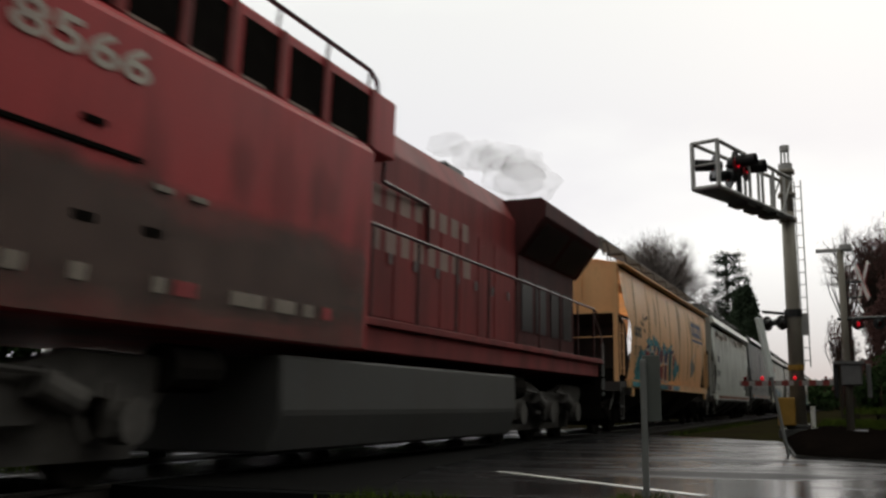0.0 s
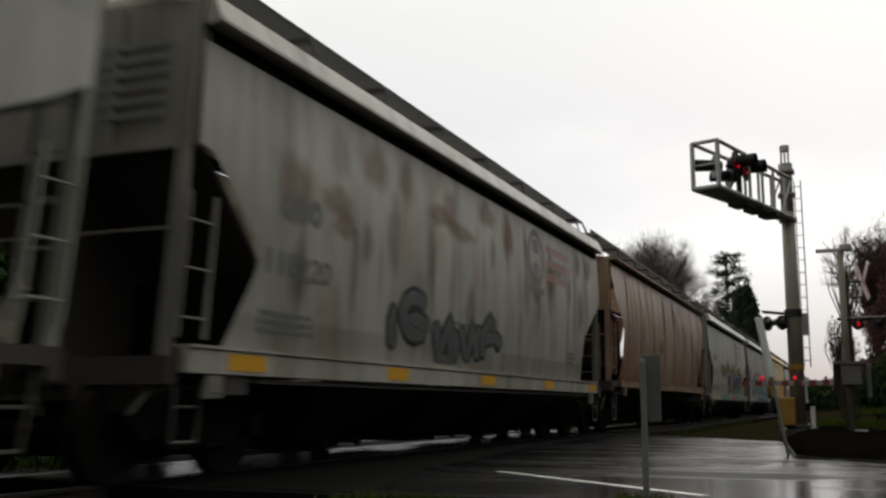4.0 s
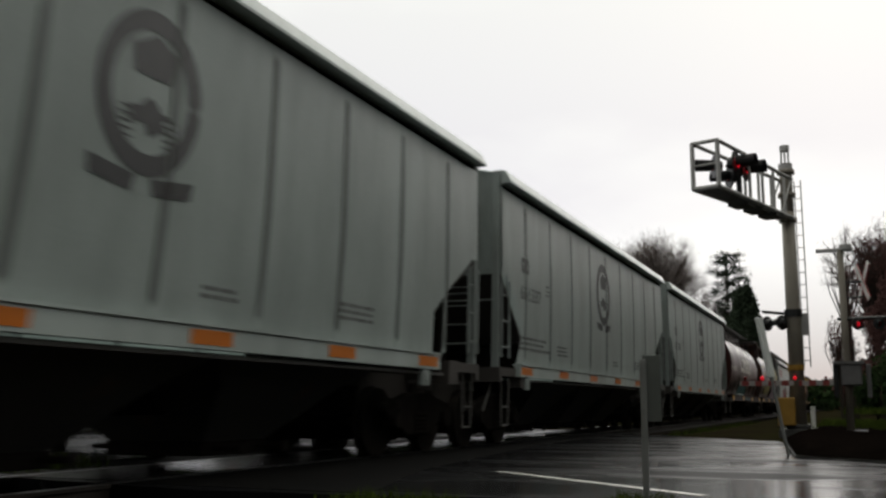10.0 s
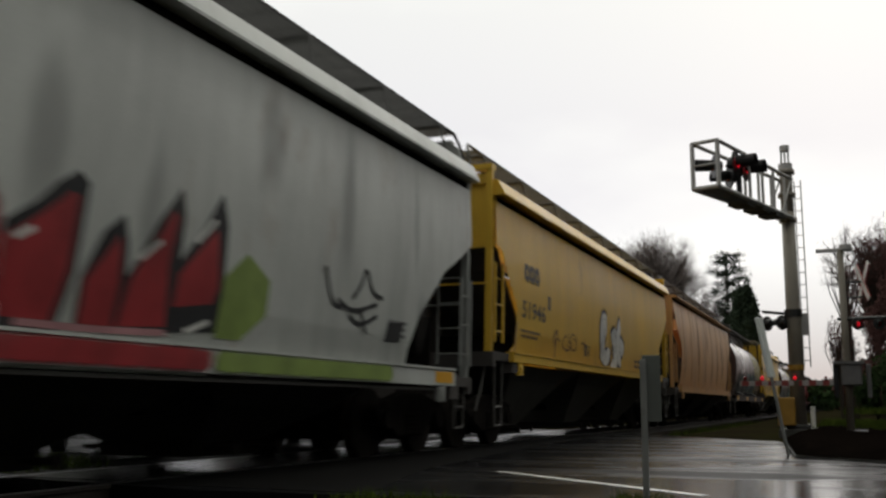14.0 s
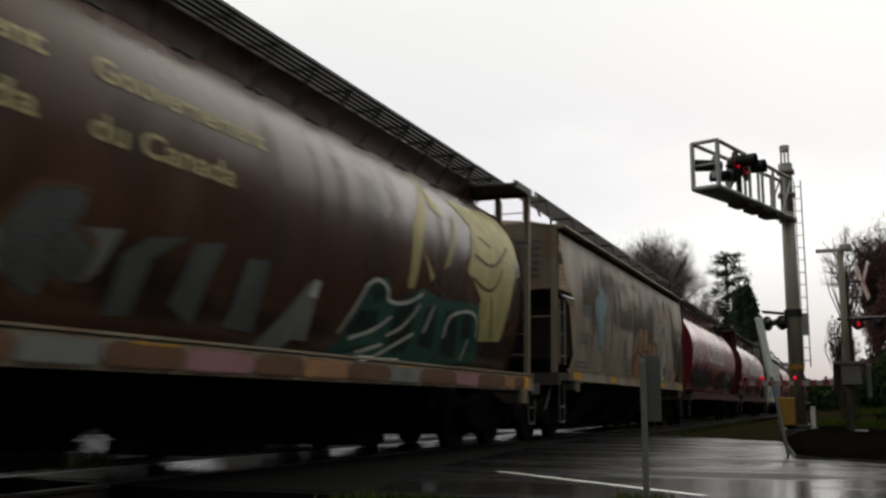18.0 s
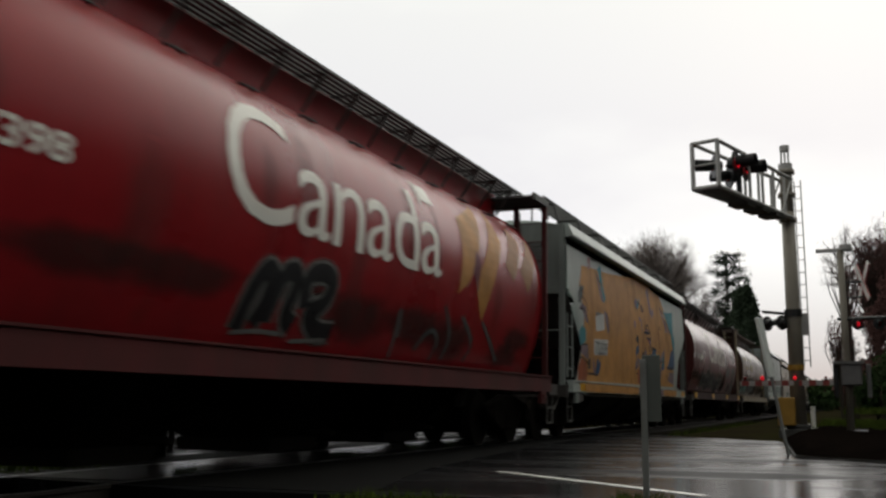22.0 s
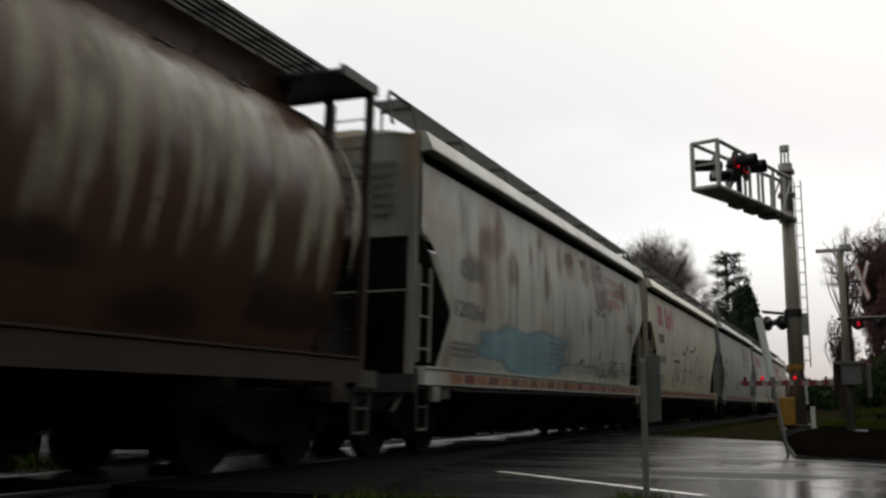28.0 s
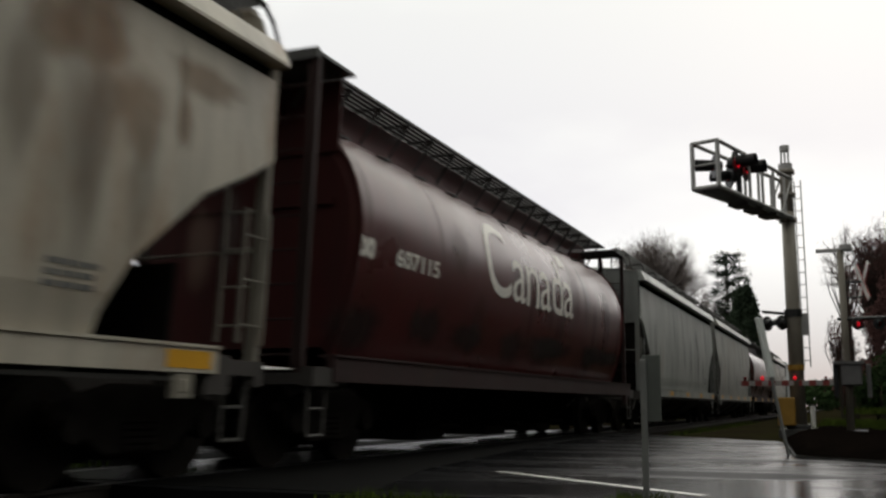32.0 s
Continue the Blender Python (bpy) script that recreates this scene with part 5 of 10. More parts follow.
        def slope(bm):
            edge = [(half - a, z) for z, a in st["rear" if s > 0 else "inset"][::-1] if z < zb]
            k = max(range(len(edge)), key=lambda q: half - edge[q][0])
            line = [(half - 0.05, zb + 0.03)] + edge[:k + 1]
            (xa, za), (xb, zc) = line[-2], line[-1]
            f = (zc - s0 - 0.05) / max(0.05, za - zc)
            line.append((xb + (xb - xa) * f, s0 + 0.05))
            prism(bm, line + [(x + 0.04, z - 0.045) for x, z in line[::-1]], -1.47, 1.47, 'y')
        shared(style + "slope%d" % s, "slope_sheet", slope, M["slope_dirt"], car, "sloping end sheet, grime and end shade in its colour", at)
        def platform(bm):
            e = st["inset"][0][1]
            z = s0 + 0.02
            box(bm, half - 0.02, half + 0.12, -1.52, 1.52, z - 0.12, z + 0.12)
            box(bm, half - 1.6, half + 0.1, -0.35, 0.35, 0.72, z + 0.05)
        shared(style + "platform", "end_platform", platform, M["slope_dirt"], car, "end platform, grime and end shade in its colour", at)
        for y in (-1.45, 1.45):
            def beam(bm):
                e, z = st["inset"][0][1], s0 + 0.02
                box(bm, half - e - 0.35, half - 0.03, y - 0.07, y + 0.07, z - 0.02, z + 0.12)
                box(bm, half - e - 0.4, half - e - 0.05, y - 0.11, y + 0.12, z - 0.2, s1 - 0.05)
            shared(style + "beam%.2f" % y, "side_beam", beam, M["slope_dirt"], car, "", at)
        for y in (-1.56, 1.56):
            def pad(bm):
                x = half - st["sill"][1 if s > 0 else 0] - 0.45
                box(bm, x - 0.13, x + 0.13, y - 0.03, y + 0.03, s0 - 0.22, s0 - 0.01)
                box(bm, x - 0.06, x + 0.06, y - 0.045, y + 0.045, s0 - 0.17, s0 - 0.06)
                soften(bm, 0.008)
            shared(style + "pad%.2f%d" % (y, s), "jacking_pad", pad, end_mat or trim, car, "", at)
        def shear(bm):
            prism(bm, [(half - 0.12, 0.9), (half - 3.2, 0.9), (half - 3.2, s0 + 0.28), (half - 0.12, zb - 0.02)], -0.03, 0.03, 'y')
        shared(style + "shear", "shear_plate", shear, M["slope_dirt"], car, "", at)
        # Web is coloured near black for the shade in the end opening.
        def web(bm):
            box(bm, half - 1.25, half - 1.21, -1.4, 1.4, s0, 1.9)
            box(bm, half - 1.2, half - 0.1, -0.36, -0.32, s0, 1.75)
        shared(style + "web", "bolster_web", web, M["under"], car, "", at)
        for y in (-1.42, 1.42):
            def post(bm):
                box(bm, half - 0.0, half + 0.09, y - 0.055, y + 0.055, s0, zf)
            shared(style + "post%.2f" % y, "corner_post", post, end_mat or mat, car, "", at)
            def lad(bm):
                yy = y * 1.07
                ladder_bm(bm, half - 0.17, yy, s0 + 0.3, s0 + 1.6, 0.4, 'x', 3)
            shared(style + "slad%.2f" % y, "side_ladder", lad, end_mat or trim, car, "", at)
            def step(bm):
                x = half - 0.28
                pipe(bm, [(x - 0.2, y * 1.04, s0), (x - 0.17, y * 1.04, 0.36), (x + 0.17, y * 1.04, 0.36), (x + 0.2, y * 1.04, s0)], 0.017, 5)
                bar(bm, (x - 0.17, y * 1.04, 0.66), (x + 0.17, y * 1.04, 0.66), 0.015, 5)
                bar(bm, (x + 0.2, y * 0.95, s0), (x + 0.5, y * 0.9, 0.6), 0.02, 5)
            shared(style + "step%.2f" % y, "sill_step", step, M["step_steel"], car, "", at)
        def elad(bm):
            ladder_bm(bm, half + 0.10, -1.19, s0 + 0.35, zb + 0.12, 0.46, 'y', 5)
            bar(bm, (half + 0.1, -1.42, s0 + 1.25), (half + 0.1, 1.42, s0 + 1.25), 0.016, 5)
        shared(style + "elad", "end_ladder", elad, end_mat or trim, car, "", at)
        def brake(bm):
            disc(bm, (half + 0.16, 0.55, s0 + 1.15), 'x', 0.26, 0.03, 18)
            bar(bm, (half, 0.55, s0 + 1.15), (half + 0.16, 0.55, s0 + 1.15), 0.04, 6)
        if s > 0:
            shared(style + "brake", "brake_wheel", brake, M["black"], car, "", at)
        truck(car, s * (half - 1.05))
        coupler(car, s * (half + 0.1), s)
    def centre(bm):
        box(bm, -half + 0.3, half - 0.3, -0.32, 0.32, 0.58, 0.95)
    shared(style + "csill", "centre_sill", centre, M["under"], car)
    pitch = st["pitch"]
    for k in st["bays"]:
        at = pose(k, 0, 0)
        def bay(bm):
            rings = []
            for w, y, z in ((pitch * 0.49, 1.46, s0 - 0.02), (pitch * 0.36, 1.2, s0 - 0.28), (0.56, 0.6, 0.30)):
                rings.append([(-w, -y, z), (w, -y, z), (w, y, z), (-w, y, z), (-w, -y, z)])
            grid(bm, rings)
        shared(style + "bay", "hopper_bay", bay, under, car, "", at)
        def gate(bm):
            box(bm, -0.6, 0.6, -0.62, 0.62, 0.16, 0.31)
            soften(bm, 0.01)
        g = shared("gate", "outlet_gate", gate, M["truckm"], car, "", at)
        for q in (-0.42, 0.42):
            def shaft(bm):
                bar(bm, (0, -0.95, 0.24), (0, 0.95, 0.24), 0.03, 8)
                bar(bm, (0, -0.99, 0.24), (0, -0.95, 0.24), 0.065, 8)
            shared("shaft", "gate_shaft", shaft, M["truckm"], g, "", pose(q, 0, 0))
    if st["board"]:
        zb2 = st["board"]
        for s in (-1, 1):
            def board(bm):
                y0, y1 = s * 0.62, s * 1.10
                for k in range(12):
                    y = y0 + (y1 - y0) * k / 11
                    box(bm, -half + 0.1, half + 0.35, y - 0.010, y + 0.010, zb2 - 0.022, zb2)
                box(bm, -half + 0.1, half + 0.35, min(y1, y1 - 0.02 * s), max(y1, y1 - 0.02 * s), zb2 - 0.05, zb2 + 0.01)
                for k in range(int(half * 2 / 0.5)):
                    x = -half + 0.2 + k * 0.5
                    box(bm, x - 0.012, x + 0.012, min(y0, y1), max(y0, y1), zb2 - 0.02, zb2 - 0.01)
            shared(style + "board%d" % s, "running_board", board, board_mat, car, "grating walkway along the roof")
            for k in range(8):
                def prop(bm):
                    bar(bm, (0, s * 1.10, zb2 - 0.04), (0.05, s * 1.22, zf + 0.03), 0.017, 5)
                    bar(bm, (0, s * 0.62, zb2 - 0.04), (0, s * 0.62, zf + 0.12), 0.02, 5)
                    box(bm, -0.05, 0.05, min(s * 0.60, s * 1.12), max(s * 0.60, s * 1.12), zb2 - 0.075, zb2 - 0.035)
                shared(style + "prop%d" % s, "board_bracket", prop, board_mat, car, "", pose(-half + 0.5 + k * (2 * half - 0.8) / 7, 0, 0))
        for e in (-1, 1):
            def grab(bm):
                pipe(bm, [(e * (half - 0.5), -1.1, zb2 - 0.02), (e * (half + 0.28), -1.1, zb2 - 0.02), (e * (half + 0.42), -1.15, zb2 - 0.2), (e * (half + 0.46), -1.25, zb2 - 0.55)], 0.025, 6)
            shared(style + "grab%d" % e, "roof_grab_iron", grab, board_mat, car)
    skin = Skin(half, prof)
    k = refl if refl is not None else 6
    for i in range(k):
        e = st["inset"][0][1]
        u = -half + e + 0.02 + (2 * half - e - st["sill"][1] - 0.75) * i / max(1, k - 1)
        def strip(bm):
            box(bm, 0, 0.62, -1.606, -1.60, s0 + 0.035, s1 - 0.035)
        shared(style + "strip", "reflector", strip, M[refl_mat], car, "bright reflector strip", pose(u, 0, 0))
    if striped:
        for i in range(25):
            def sq(bm):
                box(bm, 0, 0.44, -1.608, -1.60, s0 + 0.04, s1 - 0.05)
            shared(style + "sq", "sill_stripe", sq, M["stripe_red"] if i % 2 else M["stripe_orange"], car, "", pose(-half + 1.0 + i * 0.54, 0, 0))
    return car, skin


# ---- cylindrical hopper cars ----
def cyl_profile(z):
    if z < 1.25:
        return -1.60, -1.0, 0.0
    if z <= 2.75:
        f = (2.75 - z) / 1.5
        return -1.55 + 0.34 * f * f, -0.97, -0.24 * f
    r, c = 1.55, 2.75
    a = math.asin(min(0.999, (z - c) / (r * 1.06)))
    return -r * math.cos(a), -math.cos(a), math.sin(a)


def cylinder_car(mat, trim, label, refl=4, board_mat=None, end_mat=None):
    half, shell_half = 7.95, 7.38
    car = thing("cylindrical_hopper_car", label, "hopper car", group="freight train")
    board_mat = board_mat or M["darkgrate"]
    zs = [1.25, 1.4, 1.7, 2.0, 2.3, 2.6, 2.8]
    def ring():
        near = [(cyl_profile(z)[0], z) for z in zs]
        top = [(-1.55 * math.cos(a), 2.75 + 1.643 * math.sin(a)) for a in [radians(4 + 172 * k / 20) for k in range(21)]]
        far = [(-y, z) for y, z in near[::-1]]
        return near[:-1] + top + far[1:]
    def shell(bm):
        rows = [[(x, y, z) for y, z in ring()] for x in [-shell_half + 2 * shell_half * k / 10 for k in range(11)]]
        grid(bm, rows)
    shared("cylshell", "shell", shell, mat, car, "smooth rounded steel shell", smooth=True)
    for s in (-1, 1):
        at = pose(0, 0, 0, 0, 0, 0 if s > 0 else 180)
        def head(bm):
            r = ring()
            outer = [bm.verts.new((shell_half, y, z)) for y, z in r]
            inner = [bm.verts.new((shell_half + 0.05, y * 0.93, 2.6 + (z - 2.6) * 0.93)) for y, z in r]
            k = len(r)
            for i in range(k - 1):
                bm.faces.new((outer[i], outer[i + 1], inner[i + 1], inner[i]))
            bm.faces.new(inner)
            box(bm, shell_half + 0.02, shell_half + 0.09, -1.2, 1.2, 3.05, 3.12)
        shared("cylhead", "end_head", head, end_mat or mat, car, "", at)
        def seam(bm):
            r = ring()
            for (y0, z0), (y1, z1) in zip(r, r[1:]):
                bar(bm, (shell_half, y0, z0), (shell_half, y1, z1), 0.03, 5)
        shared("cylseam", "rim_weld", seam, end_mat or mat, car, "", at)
        for y in (-1.36, -0.78, 0.78, 1.36):
            def post(bm):
                box(bm, half + 0.31, half + 0.40, y - 0.045, y + 0.045, 0.95, 4.62)
            shared("cylpost%.2f" % y, "end_post", post, trim, car, "", at)
        for y in (-1.07, 1.07):
            def rungs(bm):
                ladder_bm(bm, half + 0.42, y, 1.06, 4.5, 0.5, 'y', 9)
            shared("cylrung%.2f" % y, "end_ladder", rungs, trim, car, "", at)
        def plate(bm):
            box(bm, shell_half + 0.06, shell_half + 0.10, -1.25, 1.25, 3.7, 4.6)
        if s < 0:
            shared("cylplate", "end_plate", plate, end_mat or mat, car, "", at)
        def top(bm):
            box(bm, half - 0.5, half + 0.46, -1.42, 1.42, 4.62, 4.66)
            box(bm, half - 0.5, half + 0.46, -1.42, -1.36, 4.57, 4.70)
            box(bm, half + 0.40, half + 0.46, -1.42, 1.42, 4.57, 4.70)
        shared("cyltop", "end_canopy", top, board_mat, car, "dark roof-end platform", at)
        def platform(bm):
            box(bm, half - 0.6, half + 0.42, -1.45, 1.45, 0.9, 1.02)
            box(bm, half - 1.8, half + 0.6, -0.35, 0.35, 0.66, 1.0)
            for y in (-1.5, 1.5):
                box(bm, half - 0.12, half + 0.42, y - 0.08, y + 0.08, 0.88, 1.08)
        shared("cylplat", "end_platform", platform, M["slope_dirt"], car, "end platform, grime and end shade in its colour", at)
        def pad(bm):
            box(bm, half - 0.75, half - 0.45, -1.62, -1.54, 0.72, 0.93)
            box(bm, half - 0.67, half - 0.53, -1.635, -1.62, 0.77, 0.88)
        shared("cylpad", "jacking_pad", pad, trim, car, "", at)
        for y in (-1.5, 1.5):
            def step(bm):
                x = half + 0.18
                pipe(bm, [(x - 0.2, y, 0.9), (x - 0.17, y, 0.36), (x + 0.17, y, 0.36), (x + 0.2, y, 0.9)], 0.017, 5)
                bar(bm, (x - 0.17, y, 0.64), (x + 0.17, y, 0.64), 0.015, 5)
            shared("cylstep%.1f" % y, "sill_step", step, M["step_steel"], car, "", at)
        truck(car, s * (half - 0.95))
        coupler(car, s * (half + 0.35), s)
    for s in (-1, 1):
        def sill(bm):
            y = 1.6 * s
            box(bm, -half, half - 0.05, min(y, y - 0.1 * s), max(y, y - 0.1 * s), 0.93, 1.2)
            box(bm, -half, half - 0.05, min(y + 0.02 * s, y - 0.2 * s), max(y + 0.02 * s, y - 0.2 * s), 1.2, 1.225)
        shared("cylsill%d" % s, "side_sill", sill, trim, car)
        for k in range(6):
            def plank(bm):
                box(bm, -half - 0.1, half + 0.12, -0.027, 0.027, 4.79, 4.83)
            shared("cylplank", "plank", plank, board_mat, car, "", pose(0, s * (0.47 + k * 0.096), 0))
        for k in range(17):
            def bracket(bm):
                y0, y1 = s * 0.44, s * 0.94
                bar(bm, (0, y0, 4.78), (0, y1, 4.78), 0.022, 5)
                bar(bm, (0, y1, 4.78), (0.0, s * 0.62, 4.30), 0.022, 5)
                bar(bm, (0, y1, 4.78), (0.45, s * 0.5, 4.78), 0.018, 5)
            shared("cylbracket%d" % s, "board_bracket", bracket, board_mat, car, "", pose(-half + 0.4 + k * 0.94, 0, 0))
        for k in range(12):
            def loop(bm):
                pipe(bm, [(-0.12, s * 0.98, 4.03), (-0.1, s * 1.10, 3.99), (0.1, s * 1.10, 3.99), (0.12, s * 0.98, 4.03)], 0.018, 5)
            shared("cylloop%d" % s, "hatch_loop", loop, board_mat, car, "", pose(-half + 0.9 + k * 1.29, 0, 0))
    def hatch(bm):
        box(bm, -half + 0.2, half - 0.2, -0.52, 0.52, 4.2, 4.79)
        soften(bm, 0.03)
    shared("cylhatch", "roof_hatch", hatch, mat, car)
    def centre(bm):
        box(bm, -half, half, -0.3, 0.3, 0.46, 0.95)
    shared("cylcsill", "centre_sill", centre, M["under"], car)
    for k in (-2.9, 0.2, 3.3):
        at = pose(k, 0, 0)
        def bay(bm):
            a = [(-1.55, -1.35, 1.22), (1.55, -1.35, 1.22), (1.55, 1.35, 1.22), (-1.55, 1.35, 1.22)]
            b = [(-0.5, -0.6, 0.30), (0.5, -0.6, 0.30), (0.5, 0.6, 0.30), (-0.5, 0.6, 0.30)]
            va, vb = [bm.verts.new(p) for p in a], [bm.verts.new(p) for p in b]
            for i in range(4):
                bm.faces.new((va[i], va[(i + 1) % 4], vb[(i + 1) % 4], vb[i]))
            bm.faces.new(vb)
        shared("cylbay", "hopper_bay", bay, M["under"], car, "", at)
        def gate(bm):
            box(bm, -0.56, 0.56, -0.64, 0.64, 0.16, 0.31)
            bar(bm, (0.3, -1.0, 0.35), (0.3, 1.0, 0.35), 0.04, 8)
        shared("cylgate", "outlet_gate", gate, M["truckm"], car, "", at)
    for i in range(refl):
        def strip(bm):
            box(bm, 0, 0.62, -1.606, -1.60, 0.97, 1.17)
        shared("cylstrip", "reflector", strip, M["yellow_refl"], car, "bright reflector strip", pose(-half + 0.15 + i * (2 * half - 1.1) / max(1, refl - 1), 0, 0))
    return car, Skin(8.28, cyl_profile)


# ---- locomotive ----
def locomotive():
    """A large six-axle diesel; its rear face lies at x = 0 of its own space, the nose at about -22."""
    t = thing("diesel_locomotive", "dirty dark red six-axle diesel locomotive with a flared radiator and handrails", "locomotive", group="freight train")
    red, dull, grime = M["loco_red"], M["loco_dull"], M["under"]
    def P(name, make, mat, label="", smooth=False):
        bm = bmesh.new()
        make(bm)
        return part(name, bm, mat, t, label, smooth)
    def frame_bm(bm):
        box(bm, -21.6, 0.25, -1.5, 1.5, 1.32, 1.66)
        box(bm, -21.6, 0.25, -1.56, 1.56, 1.62, 1.72)
        soften(bm, 0.01)
    P("underframe", frame_bm, dull, "grimy red walkway frame")
    # full-width cab and auxiliary cab side
    def aux(bm):
        prism(bm, [(-1.58, 1.30), (-1.58, 3.72), (-1.42, 3.86), (1.42, 3.86), (1.58, 3.72), (1.58, 1.30)], -18.6, -12.0, 'x')
        soften(bm, 0.03)
    P("equipment_cab", aux, red, "flat dirty red equipment cab")
    def cab(bm):
        prism(bm, [(-1.56, 1.30), (-1.56, 4.1), (-1.1, 4.55), (1.1, 4.55), (1.56, 4.1), (1.56, 1.30)], -20.9, -18.6, 'x')
        soften(bm, 0.03)
    P("cab", cab, red)
    def nose(bm):
        prism(bm, [(-0.95, 1.7), (-0.95, 3.1), (-0.6, 3.35), (0.6, 3.35), (0.95, 3.1), (0.95, 1.7)], -22.0, -20.9, 'x')
        soften(bm, 0.03)
    P("nose", nose, red)
    for x0, x1 in ((-20.6, -19.75), (-19.6, -18.75)):
        P("cab_window", lambda bm: box(bm, x0, x1, -1.572, -1.55, 3.42, 4.0), M["glass"])
        P("window_frame", lambda bm: [box(bm, x0 - 0.04, x1 + 0.04, -1.58, -1.56, 3.38, 3.43), box(bm, x0 - 0.04, x1 + 0.04, -1.58, -1.56, 4.0, 4.04)], M["galv"])
    def box_bm(bm):
        prism(bm, [(-1.42, 3.84), (-1.42, 4.62), (-1.15, 4.74), (1.15, 4.74), (1.42, 4.62), (1.42, 3.84)], -18.2, -11.1, 'x')
        soften(bm, 0.02)
    P("blower_housing", box_bm, red, "dark red blower housing with louvred openings")
    for x, w in ((-17.4, 0.7), (-16.5, 0.7), (-15.65, 0.6), (-14.77, 0.66), (-13.85, 0.72), (-12.9, 0.98)):
        P("louvre_opening", lambda bm: box(bm, x, x + w, -1.432, -1.38, 3.87, 4.50), M["under"])
        P("louvre_bar", lambda bm: box(bm, x + w + 0.02, x + w + 0.14, -1.45, -1.41, 3.86, 4.60), dull)
        P("louvre_sill", lambda bm: box(bm, x - 0.02, x + w * 0.6, -1.46, -1.43, 3.84, 3.87), M["loco_name"])
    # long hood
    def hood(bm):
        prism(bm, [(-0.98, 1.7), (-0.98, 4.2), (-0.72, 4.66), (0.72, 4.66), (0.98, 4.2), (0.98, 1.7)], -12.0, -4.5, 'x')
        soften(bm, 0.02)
    P("engine_hood", hood, dull, "darker red engine hood")
    for k in range(8):
        x = -11.8 + k * 0.86
        P("hood_door", lambda bm: (box(bm, x, x + 0.8, -1.0, -0.975, 1.85, 3.55)), dull)
        P("door_latch", lambda bm: box(bm, x + 0.66, x + 0.72, -1.03, -1.0, 2.6, 2.75), M["galv"])
    def stack(bm):
        box(bm, -6.7, -5.8, -0.4, 0.4, 4.6, 4.98)
        soften(bm, 0.06)
    P("exhaust_stack", stack, M["black"])
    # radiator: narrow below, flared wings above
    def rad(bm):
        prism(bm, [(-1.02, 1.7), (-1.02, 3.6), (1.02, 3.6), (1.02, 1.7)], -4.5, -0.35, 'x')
    P("radiator_body", rad, M["loco_deep_red"])
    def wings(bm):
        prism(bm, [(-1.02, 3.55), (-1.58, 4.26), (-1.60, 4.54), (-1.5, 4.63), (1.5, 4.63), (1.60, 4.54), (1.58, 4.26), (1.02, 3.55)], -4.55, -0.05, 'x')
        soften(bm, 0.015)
    P("radiator_wing", wings, M["loco_deep_red"], "flared radiator roof, very dark red")
    for k in range(2):
        x = -4.3 + k * 2.05
        for q in range(9):
            xx = x + q * 0.2
            def slat(bm):
                prism(bm, [(-1.10, 3.58), (-1.12, 3.60), (-1.55, 4.15), (-1.53, 4.13)], xx, xx + 0.12, 'x')
            P("screen_slat", slat, M["black"])
        for q in range(2):
            P("air_intake", lambda bm: box(bm, x + q * 0.95, x + q * 0.95 + 0.7, -1.04, -1.01, 2.1, 3.1), M["black"])
    def end_face(bm):
        box(bm, -0.36, -0.3, -1.0, 1.0, 1.72, 4.1)
        box(bm, -0.35, 0.2, -1.5, 1.5, 1.66, 1.74)
    P("rear_face", end_face, red)
    # fuel tank
    def tank(bm):
        prism(bm, [(-1.50, 1.18), (-1.53, 0.6), (-1.40, 0.2), (1.40, 0.2), (1.53, 0.6), (1.50, 1.18)], -13.75, -6.15, 'x')
        soften(bm, 0.03)
    P("fuel_tank", tank, M["tank"], "long dusty grey fuel tank")
    def res(bm):
        for x in (-15.3, -5.9):
            bar(bm, (x, -1.2, 1.0), (x + 0.7, -1.2, 1.0), 0.22, 14)
    P("air_reservoir", res, M["truckm"])
    # three-axle trucks
    for xc in (-3.1, -17.6):
        tr = P("truck", lambda bm: [box(bm, xc - 2.4, xc + 2.4, -0.95, 0.95, 0.22, 0.95)], M["loco_truck"], "heavy three-axle truck")
        for s in (-1, 1):
            bm = bmesh.new()
            prism(bm, [(xc - 2.6, 0.95), (xc - 2.5, 1.1), (xc - 1.2, 1.12), (xc - 0.6, 0.92), (xc + 0.6, 0.92), (xc + 1.2, 1.12), (xc + 2.5, 1.1), (xc + 2.6, 0.95), (xc + 2.3, 0.62), (xc + 1.4, 0.8), (xc + 0.9, 0.5), (xc - 0.9, 0.5), (xc - 1.4, 0.8), (xc - 2.3, 0.62)], s * 1.12 - 0.09, s * 1.12 + 0.09, 'y')
            soften(bm, 0.03)
            part("side_frame", bm, M["loco_truck"], tr)
            for q in (-1.95, 0, 1.95):
                bm = bmesh.new()
                disc(bm, (xc + q, s * 0.76, 0.53), 'y', 0.53, 0.14, 30)
                part("wheel", bm, M["wheel"], tr)
                bm = bmesh.new()
                disc(bm, (xc + q, s * 1.22, 0.55), 'y', 0.2, 0.2, 14)
                box(bm, xc + q - 0.25, xc + q + 0.25, s * 1.18 - 0.05, s * 1.18 + 0.05, 0.42, 0.85)
                part("axle_box", bm, M["loco_truck"], tr)
            for q in (-1.0, 1.0):
                bm = bmesh.new()
                bar(bm, (xc + q - 0.2, s * 1.28, 0.85), (xc + q + 0.25, s * 1.28, 0.7), 0.13, 12)
                pipe(bm, [(xc + q - 0.8, s * 1.3, 0.95), (xc + q, s * 1.33, 0.9), (xc + q + 0.4, s * 1.3, 0.4)], 0.03, 6)
